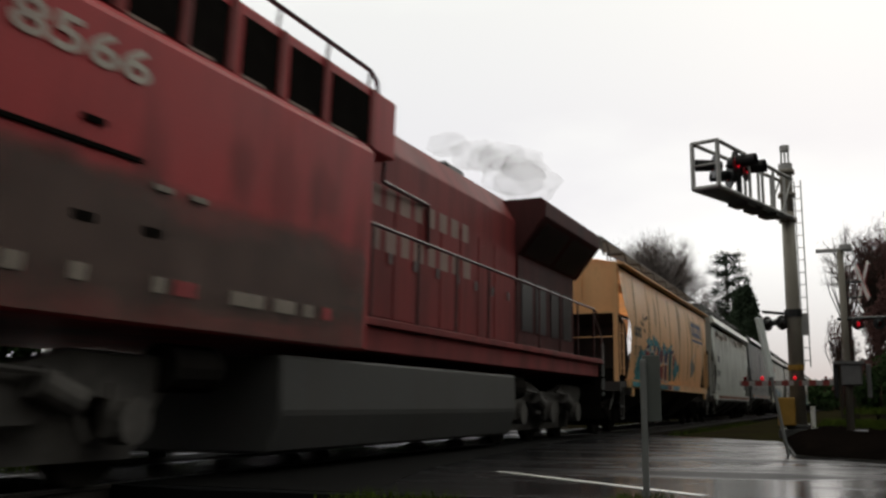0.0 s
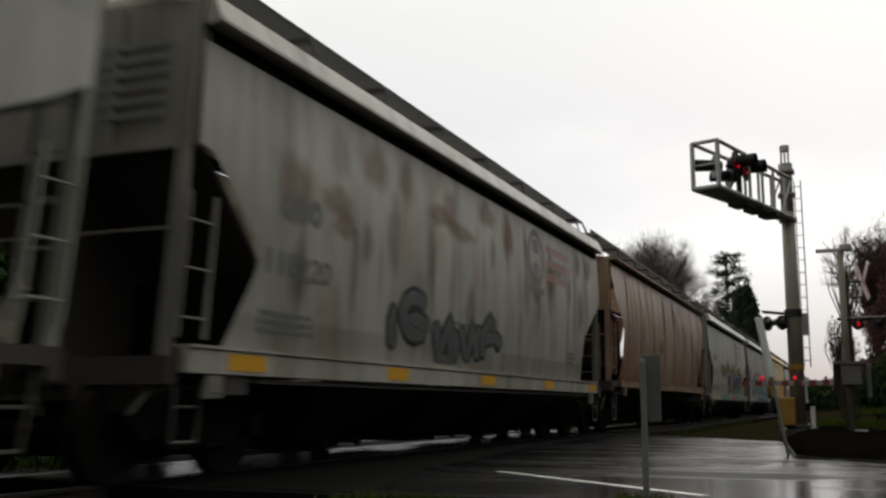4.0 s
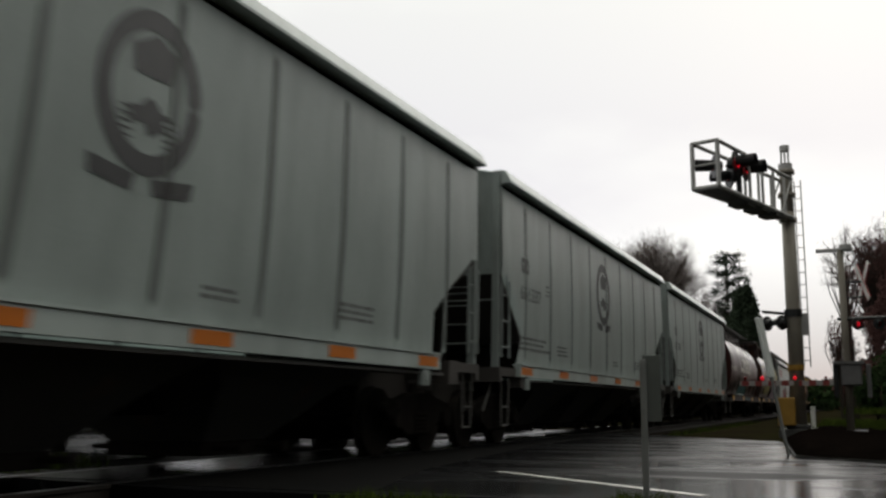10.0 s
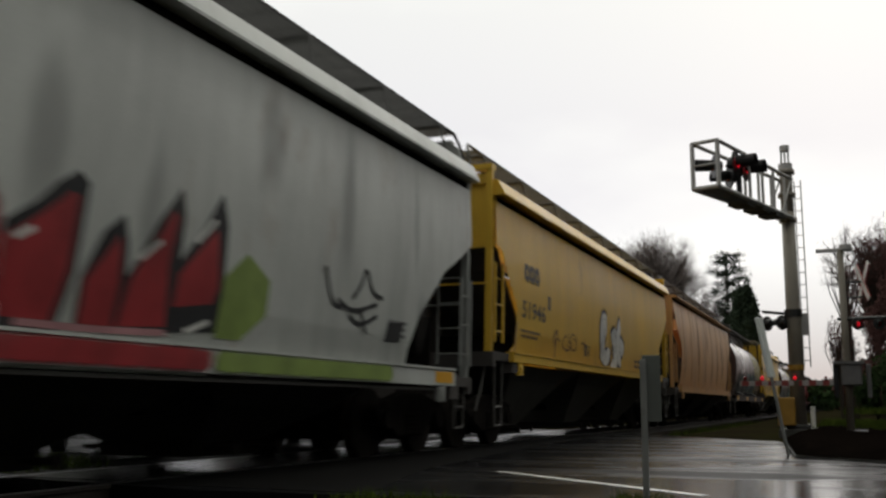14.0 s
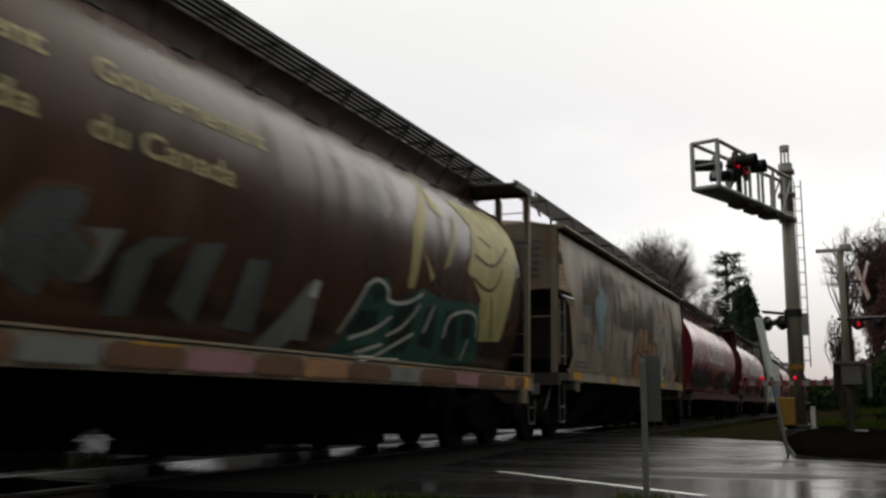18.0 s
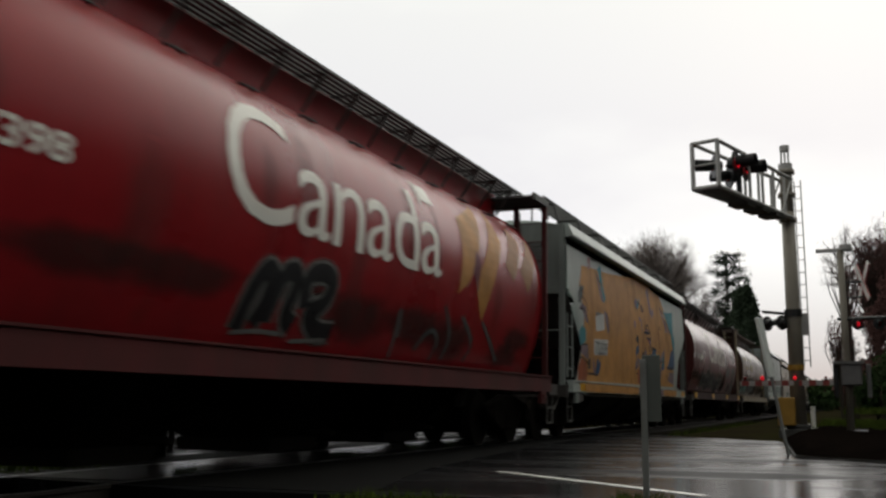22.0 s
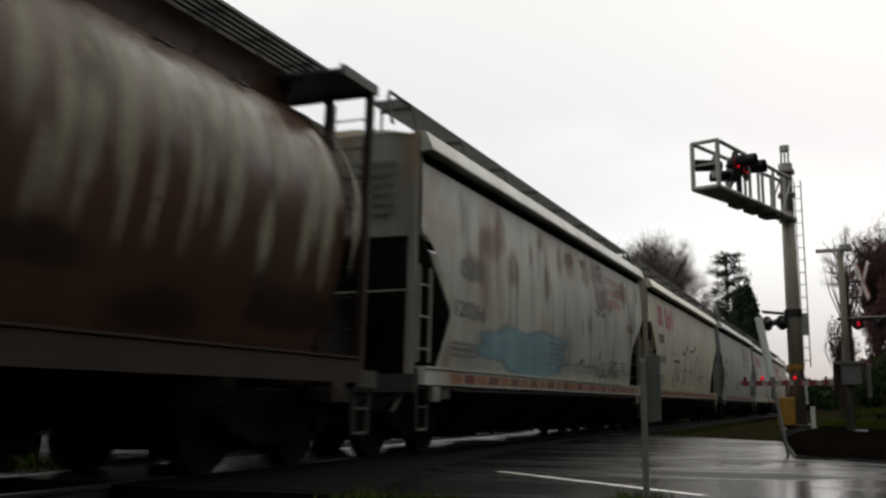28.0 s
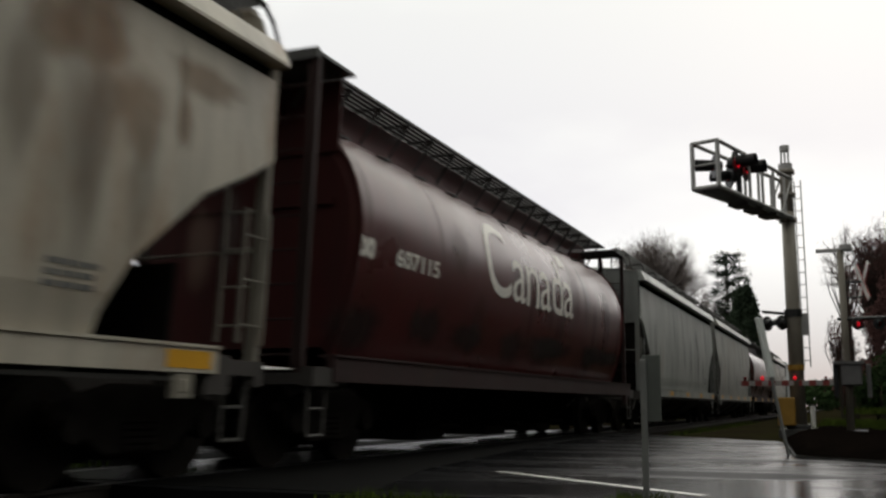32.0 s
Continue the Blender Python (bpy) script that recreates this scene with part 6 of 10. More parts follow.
                part("brake_cylinder", bm, M["loco_truck"], tr)
    # handrails
    for k in range(9):
        x = -11.85 + k * 1.42
        P("handrail_post", lambda bm: bar(bm, (x, -1.52, 1.7), (x, -1.52, 2.83), 0.022, 6), M["loco_rail"])
    P("handrail", lambda bm: pipe(bm, [(-12.3, -1.52, 2.86), (-0.4, -1.52, 2.83), (0.1, -1.5, 2.7)], 0.024, 6), M["loco_rail"])
    P("roof_conduit", lambda bm: pipe(bm, [(-16, -1.34, 4.92), (-11.75, -1.34, 4.90), (-11.6, -1.36, 4.80), (-10.95, -1.2, 3.85), (-10.75, -1.1, 3.66), (-9.0, -1.03, 3.66), (-8.95, -1.03, 3.0)], 0.03, 6), M["loco_rail"])
    for k in range(4):
        x = -15.1 + k * 1.12
        P("conduit_stay", lambda bm: bar(bm, (x, -1.34, 4.91), (x, -1.3, 4.6), 0.02, 5), M["loco_rail"])
    P("step_rail", lambda bm: [pipe(bm, [(-0.3, -1.5, 2.7), (0.22, -1.52, 2.3), (0.34, -1.52, 2.1), (0.34, -1.52, 0.9)], 0.022, 6), pipe(bm, [(0.5, -1.5, 2.1), (0.52, -1.5, 0.9)], 0.022, 6)], M["galv"], "pale end step rail")
    def steps(bm):
        for k in range(4):
            box(bm, 0.0, 0.4, -1.55, -1.1, 0.4 + k * 0.3, 0.44 + k * 0.3)
        box(bm, -0.02, 0.02, -1.55, -1.1, 0.38, 1.7)
    P("step_well", steps, grime)
    P("plow", lambda bm: box(bm, 0.25, 0.4, -1.4, 1.4, 0.25, 1.4), grime)
    coupler(t, 0.3, 1)
    # sill marks and plates
    for x, w, mt in ((-17.6, 0.2, "pale_mark"), (-16.95, 0.18, "pale_mark"), (-16.0, 0.17, "pale_mark"), (-15.72, 0.32, "red_mark"), (-14.88, 0.56, "pale_mark"), (-14.12, 0.4, "pale_mark"), (-13.55, 0.2, "pale_mark"), (-13.15, 0.2, "red_mark")):
        P("sill_plate", lambda bm: box(bm, x, x + w, -1.604, -1.58, 1.58, 1.71), M[mt], "worn plate on the sill")
    P("sill_seam", lambda bm: box(bm, -16.2, -12.3, -1.588, -1.578, 1.75, 1.77), grime)
    for x in (-17.0, -16.2):
        P("hinge_bracket", lambda bm: box(bm, x, x + 0.25, -1.6, -1.57, 2.02, 2.10), grime)
    P("drip_strip", lambda bm: box(bm, -18.6, -16.27, -1.6, -1.575, 2.60, 2.64), grime)
    P("door_slot", lambda bm: box(bm, -17.02, -16.76, -1.6, -1.575, 2.79, 2.84), grime)
    for x in (-16.12, -15.62):
        P("grab_iron", lambda bm: box(bm, x, x + 0.25, -1.61, -1.58, 2.42, 2.47), M["pale_mark"])
    skin = Skin(22.4, lambda z: (-1.59, -1.0, 0.0))
    bm = bmesh.new()
    word_bm(bm, skin, "8566", 22.4 - 17.87, 22.4 - 16.3, 3.24, 3.54, 0.004)
    part("number", bm, M["loco_white"], t, "large worn white road number", fix=False)
    skin2 = Skin(22.4, lambda z: (-1.0, -1.0, 0.0))
    bars(t, skin2, 22.4 - 10.9, 22.4 - 6.0, 2.6, 3.8, 2, M["loco_name"], 77, "name_bar", "worn pale lettering bars", 0.5)
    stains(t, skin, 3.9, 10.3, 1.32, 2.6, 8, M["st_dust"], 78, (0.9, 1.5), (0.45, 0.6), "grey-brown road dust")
    stains(t, skin, 3.9, 10.3, 1.32, 3.7, 8, M["st_dark"], 79, (0.2, 0.7), (0.4, 1.1), "soot streaks")
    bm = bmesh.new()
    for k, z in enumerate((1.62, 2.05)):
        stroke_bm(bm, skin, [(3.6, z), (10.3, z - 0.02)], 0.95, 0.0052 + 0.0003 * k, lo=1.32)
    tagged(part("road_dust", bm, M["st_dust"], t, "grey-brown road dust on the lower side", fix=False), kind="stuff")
    return t


def smoke_puffs():
    """Thin diesel exhaust above the stack, in loose rigid puffs that travel with the engine."""
    t = thing("exhaust_smoke", "thin grey diesel exhaust drifting above the locomotive", "smoke")
    rnd = random.Random(19)
    for k in range(7):
        f = (k + rnd.random()) / 7
        bm = bmesh.new()
        r = (0.34 + 0.62 * f) * rnd.uniform(0.7, 1.0)
        bmesh.ops.create_icosphere(bm, subdivisions=3, radius=r)
        for v in bm.verts:
            v.co *= 1 + 0.35 * noise.noise(v.co * 1.8 / r + Vector((k * 3.1, 0, 0)))
            v.co.z *= 0.62
        ob = part("puff", bm, M["smoke"], t, "", True)
        ob.matrix_basis = pose(-6.3 + 7.5 * f, rnd.uniform(-.5, .5), 5.35 + 0.85 * f ** 0.6 + rnd.uniform(-.22, .25))
    return t


# ---- paints of the train ----
def smoke_mat():
    m, n, l, b = blank("thin_smoke")
    v = coords(n, l, 1.0)
    f = noise_node(n, l, v, 2.0, 5.0)
    b.inputs["Base Color"].default_value = (0.42, 0.38, 0.34, 1)
    b.inputs["Roughness"].default_value = 1.0
    b.inputs["Specular IOR Level"].default_value = 0.0
    l.new(math_node(n, l, 'MULTIPLY', ramp_node(n, l, f, 0.3, 0.75), 0.17), b.inputs["Alpha"])
    return m


M["smoke"] = smoke_mat()
M["step_steel"] = plain("dull_step_steel", (0.07, 0.065, 0.06), 0.7)
M["loco_red"] = paint("loco_red", (0.40, 0.040, 0.044), 0.6, 0.0, 0.5, 3.0, grime=(0.05, 0.018, 0.018))
M["loco_dull"] = paint("loco_darker_red", (0.23, 0.045, 0.045), 0.7, 0.0, 0.6, 8.0, grime=(0.03, 0.018, 0.017), spec=0.12)
M["loco_deep_red"] = paint("loco_darkest_red", (0.085, 0.028, 0.028), 0.7, 0.0, 0.6, 8.5, grime=(0.02, 0.013, 0.012), spec=0.1)
M["loco_truck"] = plain("dusty_truck_casting", (0.075, 0.066, 0.060), 0.8, var=0.4, scale=4, bump=0.3)
M["loco_rail"] = plain("loco_handrail", (0.05, 0.012, 0.012), 0.5)
M["loco_white"] = paint("loco_white", (0.55, 0.48, 0.42), 0.6, 0.0, 0.6, 2.0, grime=(0.14, 0.05, 0.05))
M["loco_name"] = paint("loco_name_paint", (0.30, 0.20, 0.17), 0.7, 0.0, 0.6, 2.5, grime=(0.10, 0.04, 0.04))
M["tank"] = paint("tank_grey", (0.07, 0.068, 0.066), 0.5, 0.0, 0.6, 5.0)
M["pale_mark"] = plain("pale_mark", (0.27, 0.22, 0.18), 0.6, var=0.4)
M["red_mark"] = plain("red_mark", (0.32, 0.035, 0.04), 0.5, var=0.3)
M["stripe_red"] = plain("stripe_red", (0.16, 0.036, 0.028), 0.5, var=0.3)
M["stripe_orange"] = plain("stripe_orange", (0.30, 0.13, 0.06), 0.5, var=0.3)
M["ink"] = plain("black_lettering", (0.03, 0.03, 0.032), 0.5, var=0.3)
M["ink_soft"] = plain("faded_lettering", (0.14, 0.14, 0.14), 0.6, var=0.4, scale=3)
M["cream_letter"] = plain("cream_lettering", (0.80, 0.76, 0.70), 0.5, var=0.15, scale=3)
M["gold_letter"] = plain("faded_gold_lettering", (0.42, 0.34, 0.15), 0.6, var=0.45, scale=2)
M["rail_red"] = plain("faded_red_mark", (0.36, 0.030, 0.035), 0.5, var=0.25, scale=3)
M["faint_red"] = plain("faint_red_lettering", (0.40, 0.17, 0.16), 0.6, var=0.35, scale=3)
SPRAY = dict(black=(0.015, 0.015, 0.017), white=(0.52, 0.51, 0.49), teal=(0.045, 0.22, 0.26), sea=(0.13, 0.27, 0.24), red=(0.26, 0.022, 0.026), orange=(0.32, 0.085, 0.035),
             purple=(0.040, 0.032, 0.085), blue=(0.03, 0.075, 0.17), sky=(0.17, 0.28, 0.33), green=(0.025, 0.085, 0.072), lime=(0.20, 0.27, 0.07), yellow=(0.50, 0.42, 0.08),
             brown=(0.13, 0.065, 0.035), grey=(0.18, 0.18, 0.175), wine=(0.14, 0.03, 0.045), pink=(0.30, 0.15, 0.16), gold=(0.46, 0.215, 0.055), mauve=(0.20, 0.14, 0.17),
             khaki=(0.30, 0.26, 0.12), tealdark=(0.03, 0.12, 0.14), peach=(0.32, 0.16, 0.075), straw=(0.43, 0.37, 0.16), slate=(0.09, 0.098, 0.098), forest=(0.010, 0.026, 0.021))
for spray_name, spray_col in SPRAY.items():
    M["sp_" + spray_name] = spray_paint("spray_" + spray_name, spray_col)


M["st_rust"] = spray_paint("rust_stain", (0.24, 0.13, 0.06), 0.42, 0.0, 0.5, 2.5, 0.35)
M["st_brown"] = spray_paint("brown_stain", (0.14, 0.09, 0.06), 0.32, 0.2, 0.35, 3.0, 0.35)
M["st_dark"] = spray_paint("soot_stain", (0.06, 0.055, 0.05), 0.22, 0.2, 0.4, 3.0, 0.35)
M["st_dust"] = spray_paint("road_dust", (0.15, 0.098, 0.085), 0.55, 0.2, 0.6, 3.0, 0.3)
M["st_seam"] = spray_paint("seam_grime", (0.06, 0.058, 0.054), 0.5, 0.5, 0.3, 4.0, 0.4)
M["st_soot"] = spray_paint("lower_soot", (0.028, 0.022, 0.02), 0.55, 0.2, 0.7, 3.0, 0.35)
M["st_heavy"] = spray_paint("heavy_brown_soot", (0.075, 0.055, 0.045), 0.6, 0.2, 0.5, 3.0, 0.35)
M["st_straw"] = spray_paint("worn_straw_paint", (0.42, 0.36, 0.16), 0.8, 0.3, 0.5, 3.0)
M["st_clean"] = spray_paint("cleaned_paint", (0.50, 0.47, 0.42), 0.8, 0.15, 0.6, 3.0)
M["st_glow"] = spray_paint("ochre_overspray", (0.24, 0.15, 0.04), 0.5, 0.2, 1.0, 3.0)
M["st_pale"] = spray_paint("lime_run", (0.36, 0.32, 0.24), 0.6, 0.4, 0.3)


def sp(name):
    return M["sp_" + name]


PAINT_SEED = [0]


def car_paint(col, dirt=0.5, rust=0.0, rough=0.42, grime=(0.06, 0.055, 0.05), rustcol=(0.17, 0.075, 0.03), spec=0.22):
    PAINT_SEED[0] += 1
    return paint("car_paint", col, dirt, rust, rough, 1.0 + PAINT_SEED[0] * 1.37, grime, rustcol, spec)


GREY, PALE, CREAM = (0.46, 0.51, 0.495), (0.54, 0.535, 0.49), (0.60, 0.55, 0.43)
YELLOW, TAN = (0.66, 0.41, 0.045), (0.64, 0.37, 0.11)
WINE, RED, BROWN = (0.085, 0.024, 0.022), (0.26, 0.026, 0.028), (0.105, 0.048, 0.032)


def end_lettering(car, skin, seed, mat):
    """Rows of small lettering on the end wall are too small to read."""
    rnd = random.Random(seed)
    bm = bmesh.new()
    for k in range(6):
        z = 4.0 - k * 0.14
        y1 = -0.2 - rnd.uniform(0, 0.35)
        box(bm, -skin.half - 0.008, -skin.half + 0.0, -1.1, y1, z, z + 0.06)
    part("end_lettering", bm, mat, car, "", fix=True)


def grey_car(num, base=GREY, dirt=0.35, extra=None):
    """Ribbed grey hopper with an oval emblem."""
    m = car_paint(base, dirt, 0.0, 0.34)
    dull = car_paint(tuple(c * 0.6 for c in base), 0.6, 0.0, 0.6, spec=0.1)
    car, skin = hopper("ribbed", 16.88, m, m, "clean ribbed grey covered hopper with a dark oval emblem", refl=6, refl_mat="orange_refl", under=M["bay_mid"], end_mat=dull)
    for q in range(9):
        u = -0.0 + 1.29 + q * 1.612
        bm = bmesh.new()
        stroke_bm(bm, skin, [(u, 1.45), (u + 0.02, 2.6), (u, 4.25)], 0.13, 0.0082 + 0.0001 * q)
        part("seam_stain", bm, M["st_seam"], car, "", fix=False)
    emblem(car, skin, 7.43, 3.25, 0.68, 0.72, M["ink"], None, "dark oval emblem")
    bm = bmesh.new()
    word_bm(bm, skin, num, 1.0, 2.25, 2.52, 2.78)
    part("car_number", bm, M["ink_soft"], car, "", fix=False)
    blocks(car, skin, 1.05, 1.5, 3.0, 3.28, 2, M["ink_soft"], "mark_block")
    bars(car, skin, 0.95, 3.0, 1.62, 1.9, 3, M["ink_soft"], 5)
    bars(car, skin, 3.4, 4.3, 1.62, 1.85, 3, M["ink_soft"], 6)
    bars(car, skin, 8.4, 9.0, 1.6, 1.75, 2, M["ink_soft"], 7)
    bars(car, skin, 11.0, 12.0, 1.62, 1.85, 3, M["ink_soft"], 8)
    bars(car, skin, 2.6, 2.85, 2.7, 2.95, 3, M["ink_soft"], 9)
    end_lettering(car, skin, 3, M["ink_soft"])
    return car, skin


def smooth_car(num, base=PALE, dirt=0.5, rust=0.0, railmark=False, seal=False, label="", refl=5, striped=False, trim=None, rustcol=(0.22, 0.12, 0.06), num_mat="ink_soft", style=""):
    m = car_paint(base, dirt, rust, 0.42, rustcol=rustcol)
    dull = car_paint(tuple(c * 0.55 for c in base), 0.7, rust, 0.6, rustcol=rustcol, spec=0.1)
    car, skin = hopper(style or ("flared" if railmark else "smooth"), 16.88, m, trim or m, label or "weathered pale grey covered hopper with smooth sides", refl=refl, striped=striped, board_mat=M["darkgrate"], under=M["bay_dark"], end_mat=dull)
    if railmark:
        blocks(car, skin, 1.35, 4.4, 3.08, 3.70, 7, M["rail_red"], "word_mark", "red word mark as plain blocks", skip=(2,))
    if num:
        blocks(car, skin, 1.45, 2.32, 2.56, 2.84, 3, M[num_mat], "mark_block")
        bm = bmesh.new()
        word_bm(bm, skin, num, 1.25, 2.58, 1.96, 2.22)
        part("car_number", bm, M[num_mat], car, "", fix=False)
        bars(car, skin, 1.2, 2.7, 1.36, 1.62, 3, M["ink_soft"], 15)
    if seal:
        emblem(car, skin, 10.45, 3.36, 0.5, 0.56, M["ink_soft"], M["seal_field"], "faded oval emblem")
        bars(car, skin, 11.15, 13.1, 2.98, 3.78, 3, M["faint_red"], 16, "name_bar", "three faint red lines of lettering", 0.4)
        bars(car, skin, 6.2, 7.4, 1.42, 1.9, 5, M["ink_soft"], 17)
    bars(car, skin, 12.6, 13.2, 1.5, 1.75, 3, M["ink_soft"], 18)
    k = PAINT_SEED[0]
    if rust > 0.25:
        stains(car, skin, 1.2, 15.0, 2.5, 3.95, int(8 + rust * 26), M["st_rust"], 500 + k, (0.15, 0.7), (0.12, 0.5), "soft rust stains")
        stains(car, skin, 1.2, 15.0, 1.6, 3.95, int(6 + rust * 20), M["st_brown"], 540 + k, (0.06, 0.3), (0.3, 1.0), "brown run-down streaks")
    stains(car, skin, 1.2, 15.0, 1.3, 3.95, int(5 + dirt * 14), M["st_dark"], 580 + k, (0.06, 0.4), (0.4, 1.2), "soot streaks")
    end_lettering(car, skin, 4, M["ink_soft"])
    return car, skin


M["seal_field"] = plain("faded_emblem_field", (0.34, 0.31, 0.28), 0.6, var=0.25, scale=2)
M["brown_letter"] = plain("brown_lettering", (0.06, 0.045, 0.03), 0.55, var=0.3)


def yellow_car(num, dirt=0.3, label="bright yellow covered hopper with a grey lower hopper"):
    m = car_paint(YELLOW, dirt, 0.08, 0.4, grime=(0.16, 0.10, 0.03))
    car, skin = hopper("tall", 17.95, m, m, label, refl=0, under=M["bay_grey"], board_mat=M["dark_olive"])
    blocks(car, skin, 1.5, 2.45, 2.86, 3.18, 3, M["brown_letter"], "mark_block")
    bm = bmesh.new()
    word_bm(bm, skin, num, 1.38, 2.85, 2.2, 2.52)
    part("car_number", bm, M["brown_letter"], car, "large dark car number", fix=False)
    bars(car, skin, 1.35, 2.6, 1.84, 2.02, 2, M["brown_letter"], 21)
    bars(car, skin, 5.9, 6.5, 1.72, 2.0, 1, M["brown_letter"], 22, gap=0.1)
    bars(car, skin, 3.0, 3.25, 2.45, 2.75, 1, M["brown_letter"], 23, gap=0.1)
    bars(car, skin, 11.3, 12.4, 1.64, 1.9, 2, M["brown_letter"], 24)
    for u in (1.0, 3.5, 8.4, 13.2):
        bm = bmesh.new()
        patch_bm(bm, skin, [(u, 1.6), (u + 0.1, 1.6), (u + 0.16, 2.1), (u + 0.07, 2.1)], 0.005)
        part("placard_strip", bm, M["khaki_strip"], car, "", fix=False)
    return car, skin


# Dark and mid bay colours hold grime plus the shade under the cars.
M["bay_dark"] = plain("grimy_shaded_bay_sheet", (0.018, 0.016, 0.014), 0.8, var=0.4, scale=1.5)
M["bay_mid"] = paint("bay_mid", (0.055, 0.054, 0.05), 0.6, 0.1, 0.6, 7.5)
M["bay_grey"] = paint("bay_grey", (0.10, 0.095, 0.085), 0.6, 0.1, 0.6, 7.0)
M["dark_olive"] = plain("olive_grating", (0.07, 0.065, 0.05), 0.6)
M["khaki_strip"] = plain("khaki_strip", (0.34, 0.20, 0.04), 0.5)


def tan_car(base=TAN, dirt=0.45, rust=0.15, label="ochre covered hopper with rounded ribbed sides"):
    m = car_paint(base, dirt, rust, 0.4, grime=(0.22, 0.12, 0.05))
    car, skin = hopper("round", 17.95, m, m, label, refl=0, board_mat=M["darkgrate"], under=M["bay_dark"])
    k = PAINT_SEED[0]
    stains(car, skin, 1.4, 16.0, 1.5, 4.1, int(8 + rust * 22), M["st_brown"], 600 + k, (0.08, 0.4), (0.3, 1.1), "brown run-down streaks")
    for q in range(8):
        u = 1.6 + q * 1.84
        bm = bmesh.new()
        stroke_bm(bm, skin, [(u, 1.5), (u + 0.02, 2.6), (u, 4.08)], 0.2, 0.0026 + 0.0001 * q)
        part("seam_stain", bm, M["st_brown"], car, "", fix=False)
    return car, skin


def round_car(base, num="", canada=False, gov=False, wheat=None, dirt=0.5, rust=0.1, label="", trim=None, refl=4, rough=0.27):
    m = car_paint(tuple(c * 0.82 for c in base), dirt, rust, rough, grime=(0.026, 0.020, 0.017), rustcol=(0.06, 0.03, 0.017), spec=0.14)
    edge = trim or car_paint(tuple(c * 0.22 + 0.016 for c in base), 0.8, 0.2, 0.6, grime=(0.026, 0.020, 0.017), rustcol=(0.06, 0.03, 0.017), spec=0.12)
    # End heads get a darkened paint copy for the shade between cars.
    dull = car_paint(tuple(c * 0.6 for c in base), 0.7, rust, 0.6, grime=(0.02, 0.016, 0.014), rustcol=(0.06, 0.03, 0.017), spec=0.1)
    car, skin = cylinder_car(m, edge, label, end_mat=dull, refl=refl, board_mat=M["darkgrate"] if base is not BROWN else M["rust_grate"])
    k = PAINT_SEED[0]
    stains(car, skin, 0.8, 15.6, 1.3, 3.9, int(6 + dirt * 16), M["st_dark"], 640 + k, (0.1, 0.5), (0.4, 1.2), "soot streaks")
    if rust > 0.25:
        stains(car, skin, 0.8, 15.6, 1.4, 3.9, int(rust * 34), M["st_brown"], 660 + k, (0.08, 0.35), (0.4, 1.2), "brown run-down streaks")
    stains(car, skin, 0.3, 16.2, 1.26, 2.05, 9, M["st_soot"], 680 + k, (0.7, 1.7), (0.2, 0.42), "soot along the lower side")
    if canada:
        at = 6.72
        for ch, w, z1 in (("C", 1.25, 3.7), ("a", 0.74, 3.18), ("n", 0.76, 3.18), ("a", 0.74, 3.18), ("d", 0.78, 3.56), ("a", 0.74, 3.18)):
            u = 5.4 if ch == "C" else at
            bm = bmesh.new()
            word_bm(bm, skin, ch, u, u + w, 2.44, z1)
            part("letter", bm, M["cream_letter"], car, "", fix=False)
            if ch != "C":
                at += w + 0.07
        bm = bmesh.new()
        patch_bm(bm, skin, [(10.2, 3.42), (10.26, 3.42), (10.26, 3.78), (10.2, 3.78)], 0.007)
        patch_bm(bm, skin, [(10.3, 3.5), (10.75, 3.5), (10.75, 3.76), (10.3, 3.76)], 0.007)
        part("flag_mark", bm, M["cream_letter"], car, "", fix=False)
        blocks(car, skin, 0.88, 1.32, 2.42, 2.66, 2, M["cream_letter"], "mark_block")
    if num:
        bm = bmesh.new()
        word_bm(bm, skin, num, 1.95, 3.4, 2.42, 2.66)
        part("car_number", bm, M["cream_letter"], car, "", fix=False)
    if gov:
        for word, u0, u1, z in (("Government", 1.85, 4.2, 3.18), ("of Canada", 1.85, 4.15, 2.68), ("Gouvernement", 4.75, 7.25, 3.18), ("du Canada", 4.7, 6.7, 2.68)):
            bm = bmesh.new()
            word_bm(bm, skin, word, u0, u1, z, z + 0.225)
            part("owner_lettering", bm, M["gold_letter"], car, "faded gold lettering", fix=False)
    if wheat:
        if wheat is sp("straw"):
            stains(car, skin, 11.2, 16.0, 1.9, 3.95, 9, M["st_straw"], 690 + k, (0.3, 0.7), (0.5, 0.95), "worn straw-coloured paint")
        for k in range(4):
            u = 12.1 + k * 1.02
            bm = bmesh.new()
            tip = u - 0.35 + 0.2 * k
            stroke_bm(bm, skin, [(u + 0.3, 1.4), (u + 0.16, 2.2), (u - 0.1, 3.0), (tip, 3.95)], 0.15, 0.006, True)
            stroke_bm(bm, skin, [(u + 0.3, 1.9), (u + 0.55, 2.6), (u + 0.5, 3.3), (u + 0.25, 3.9)], 0.18, 0.0064, True)
            if k > 1:
                for q in range(5):
                    z = 2.2 + q * 0.3
                    stroke_bm(bm, skin, [(u + 0.22 - q * 0.06, z), (u - 0.15 - q * 0.06, z + 0.45)], 0.11, 0.0068, True)
                    stroke_bm(bm, skin, [(u + 0.22 - q * 0.06, z), (u + 0.42 - q * 0.06, z + 0.5)], 0.11, 0.0072, True)
            tagged(part("wheat_motif", bm, wheat, car, "painted grain motif", fix=False), kind="stuff")
    return car, skin


M["rust_grate"] = plain("rusty_walkway", (0.11, 0.075, 0.062), 0.7, var=0.3)


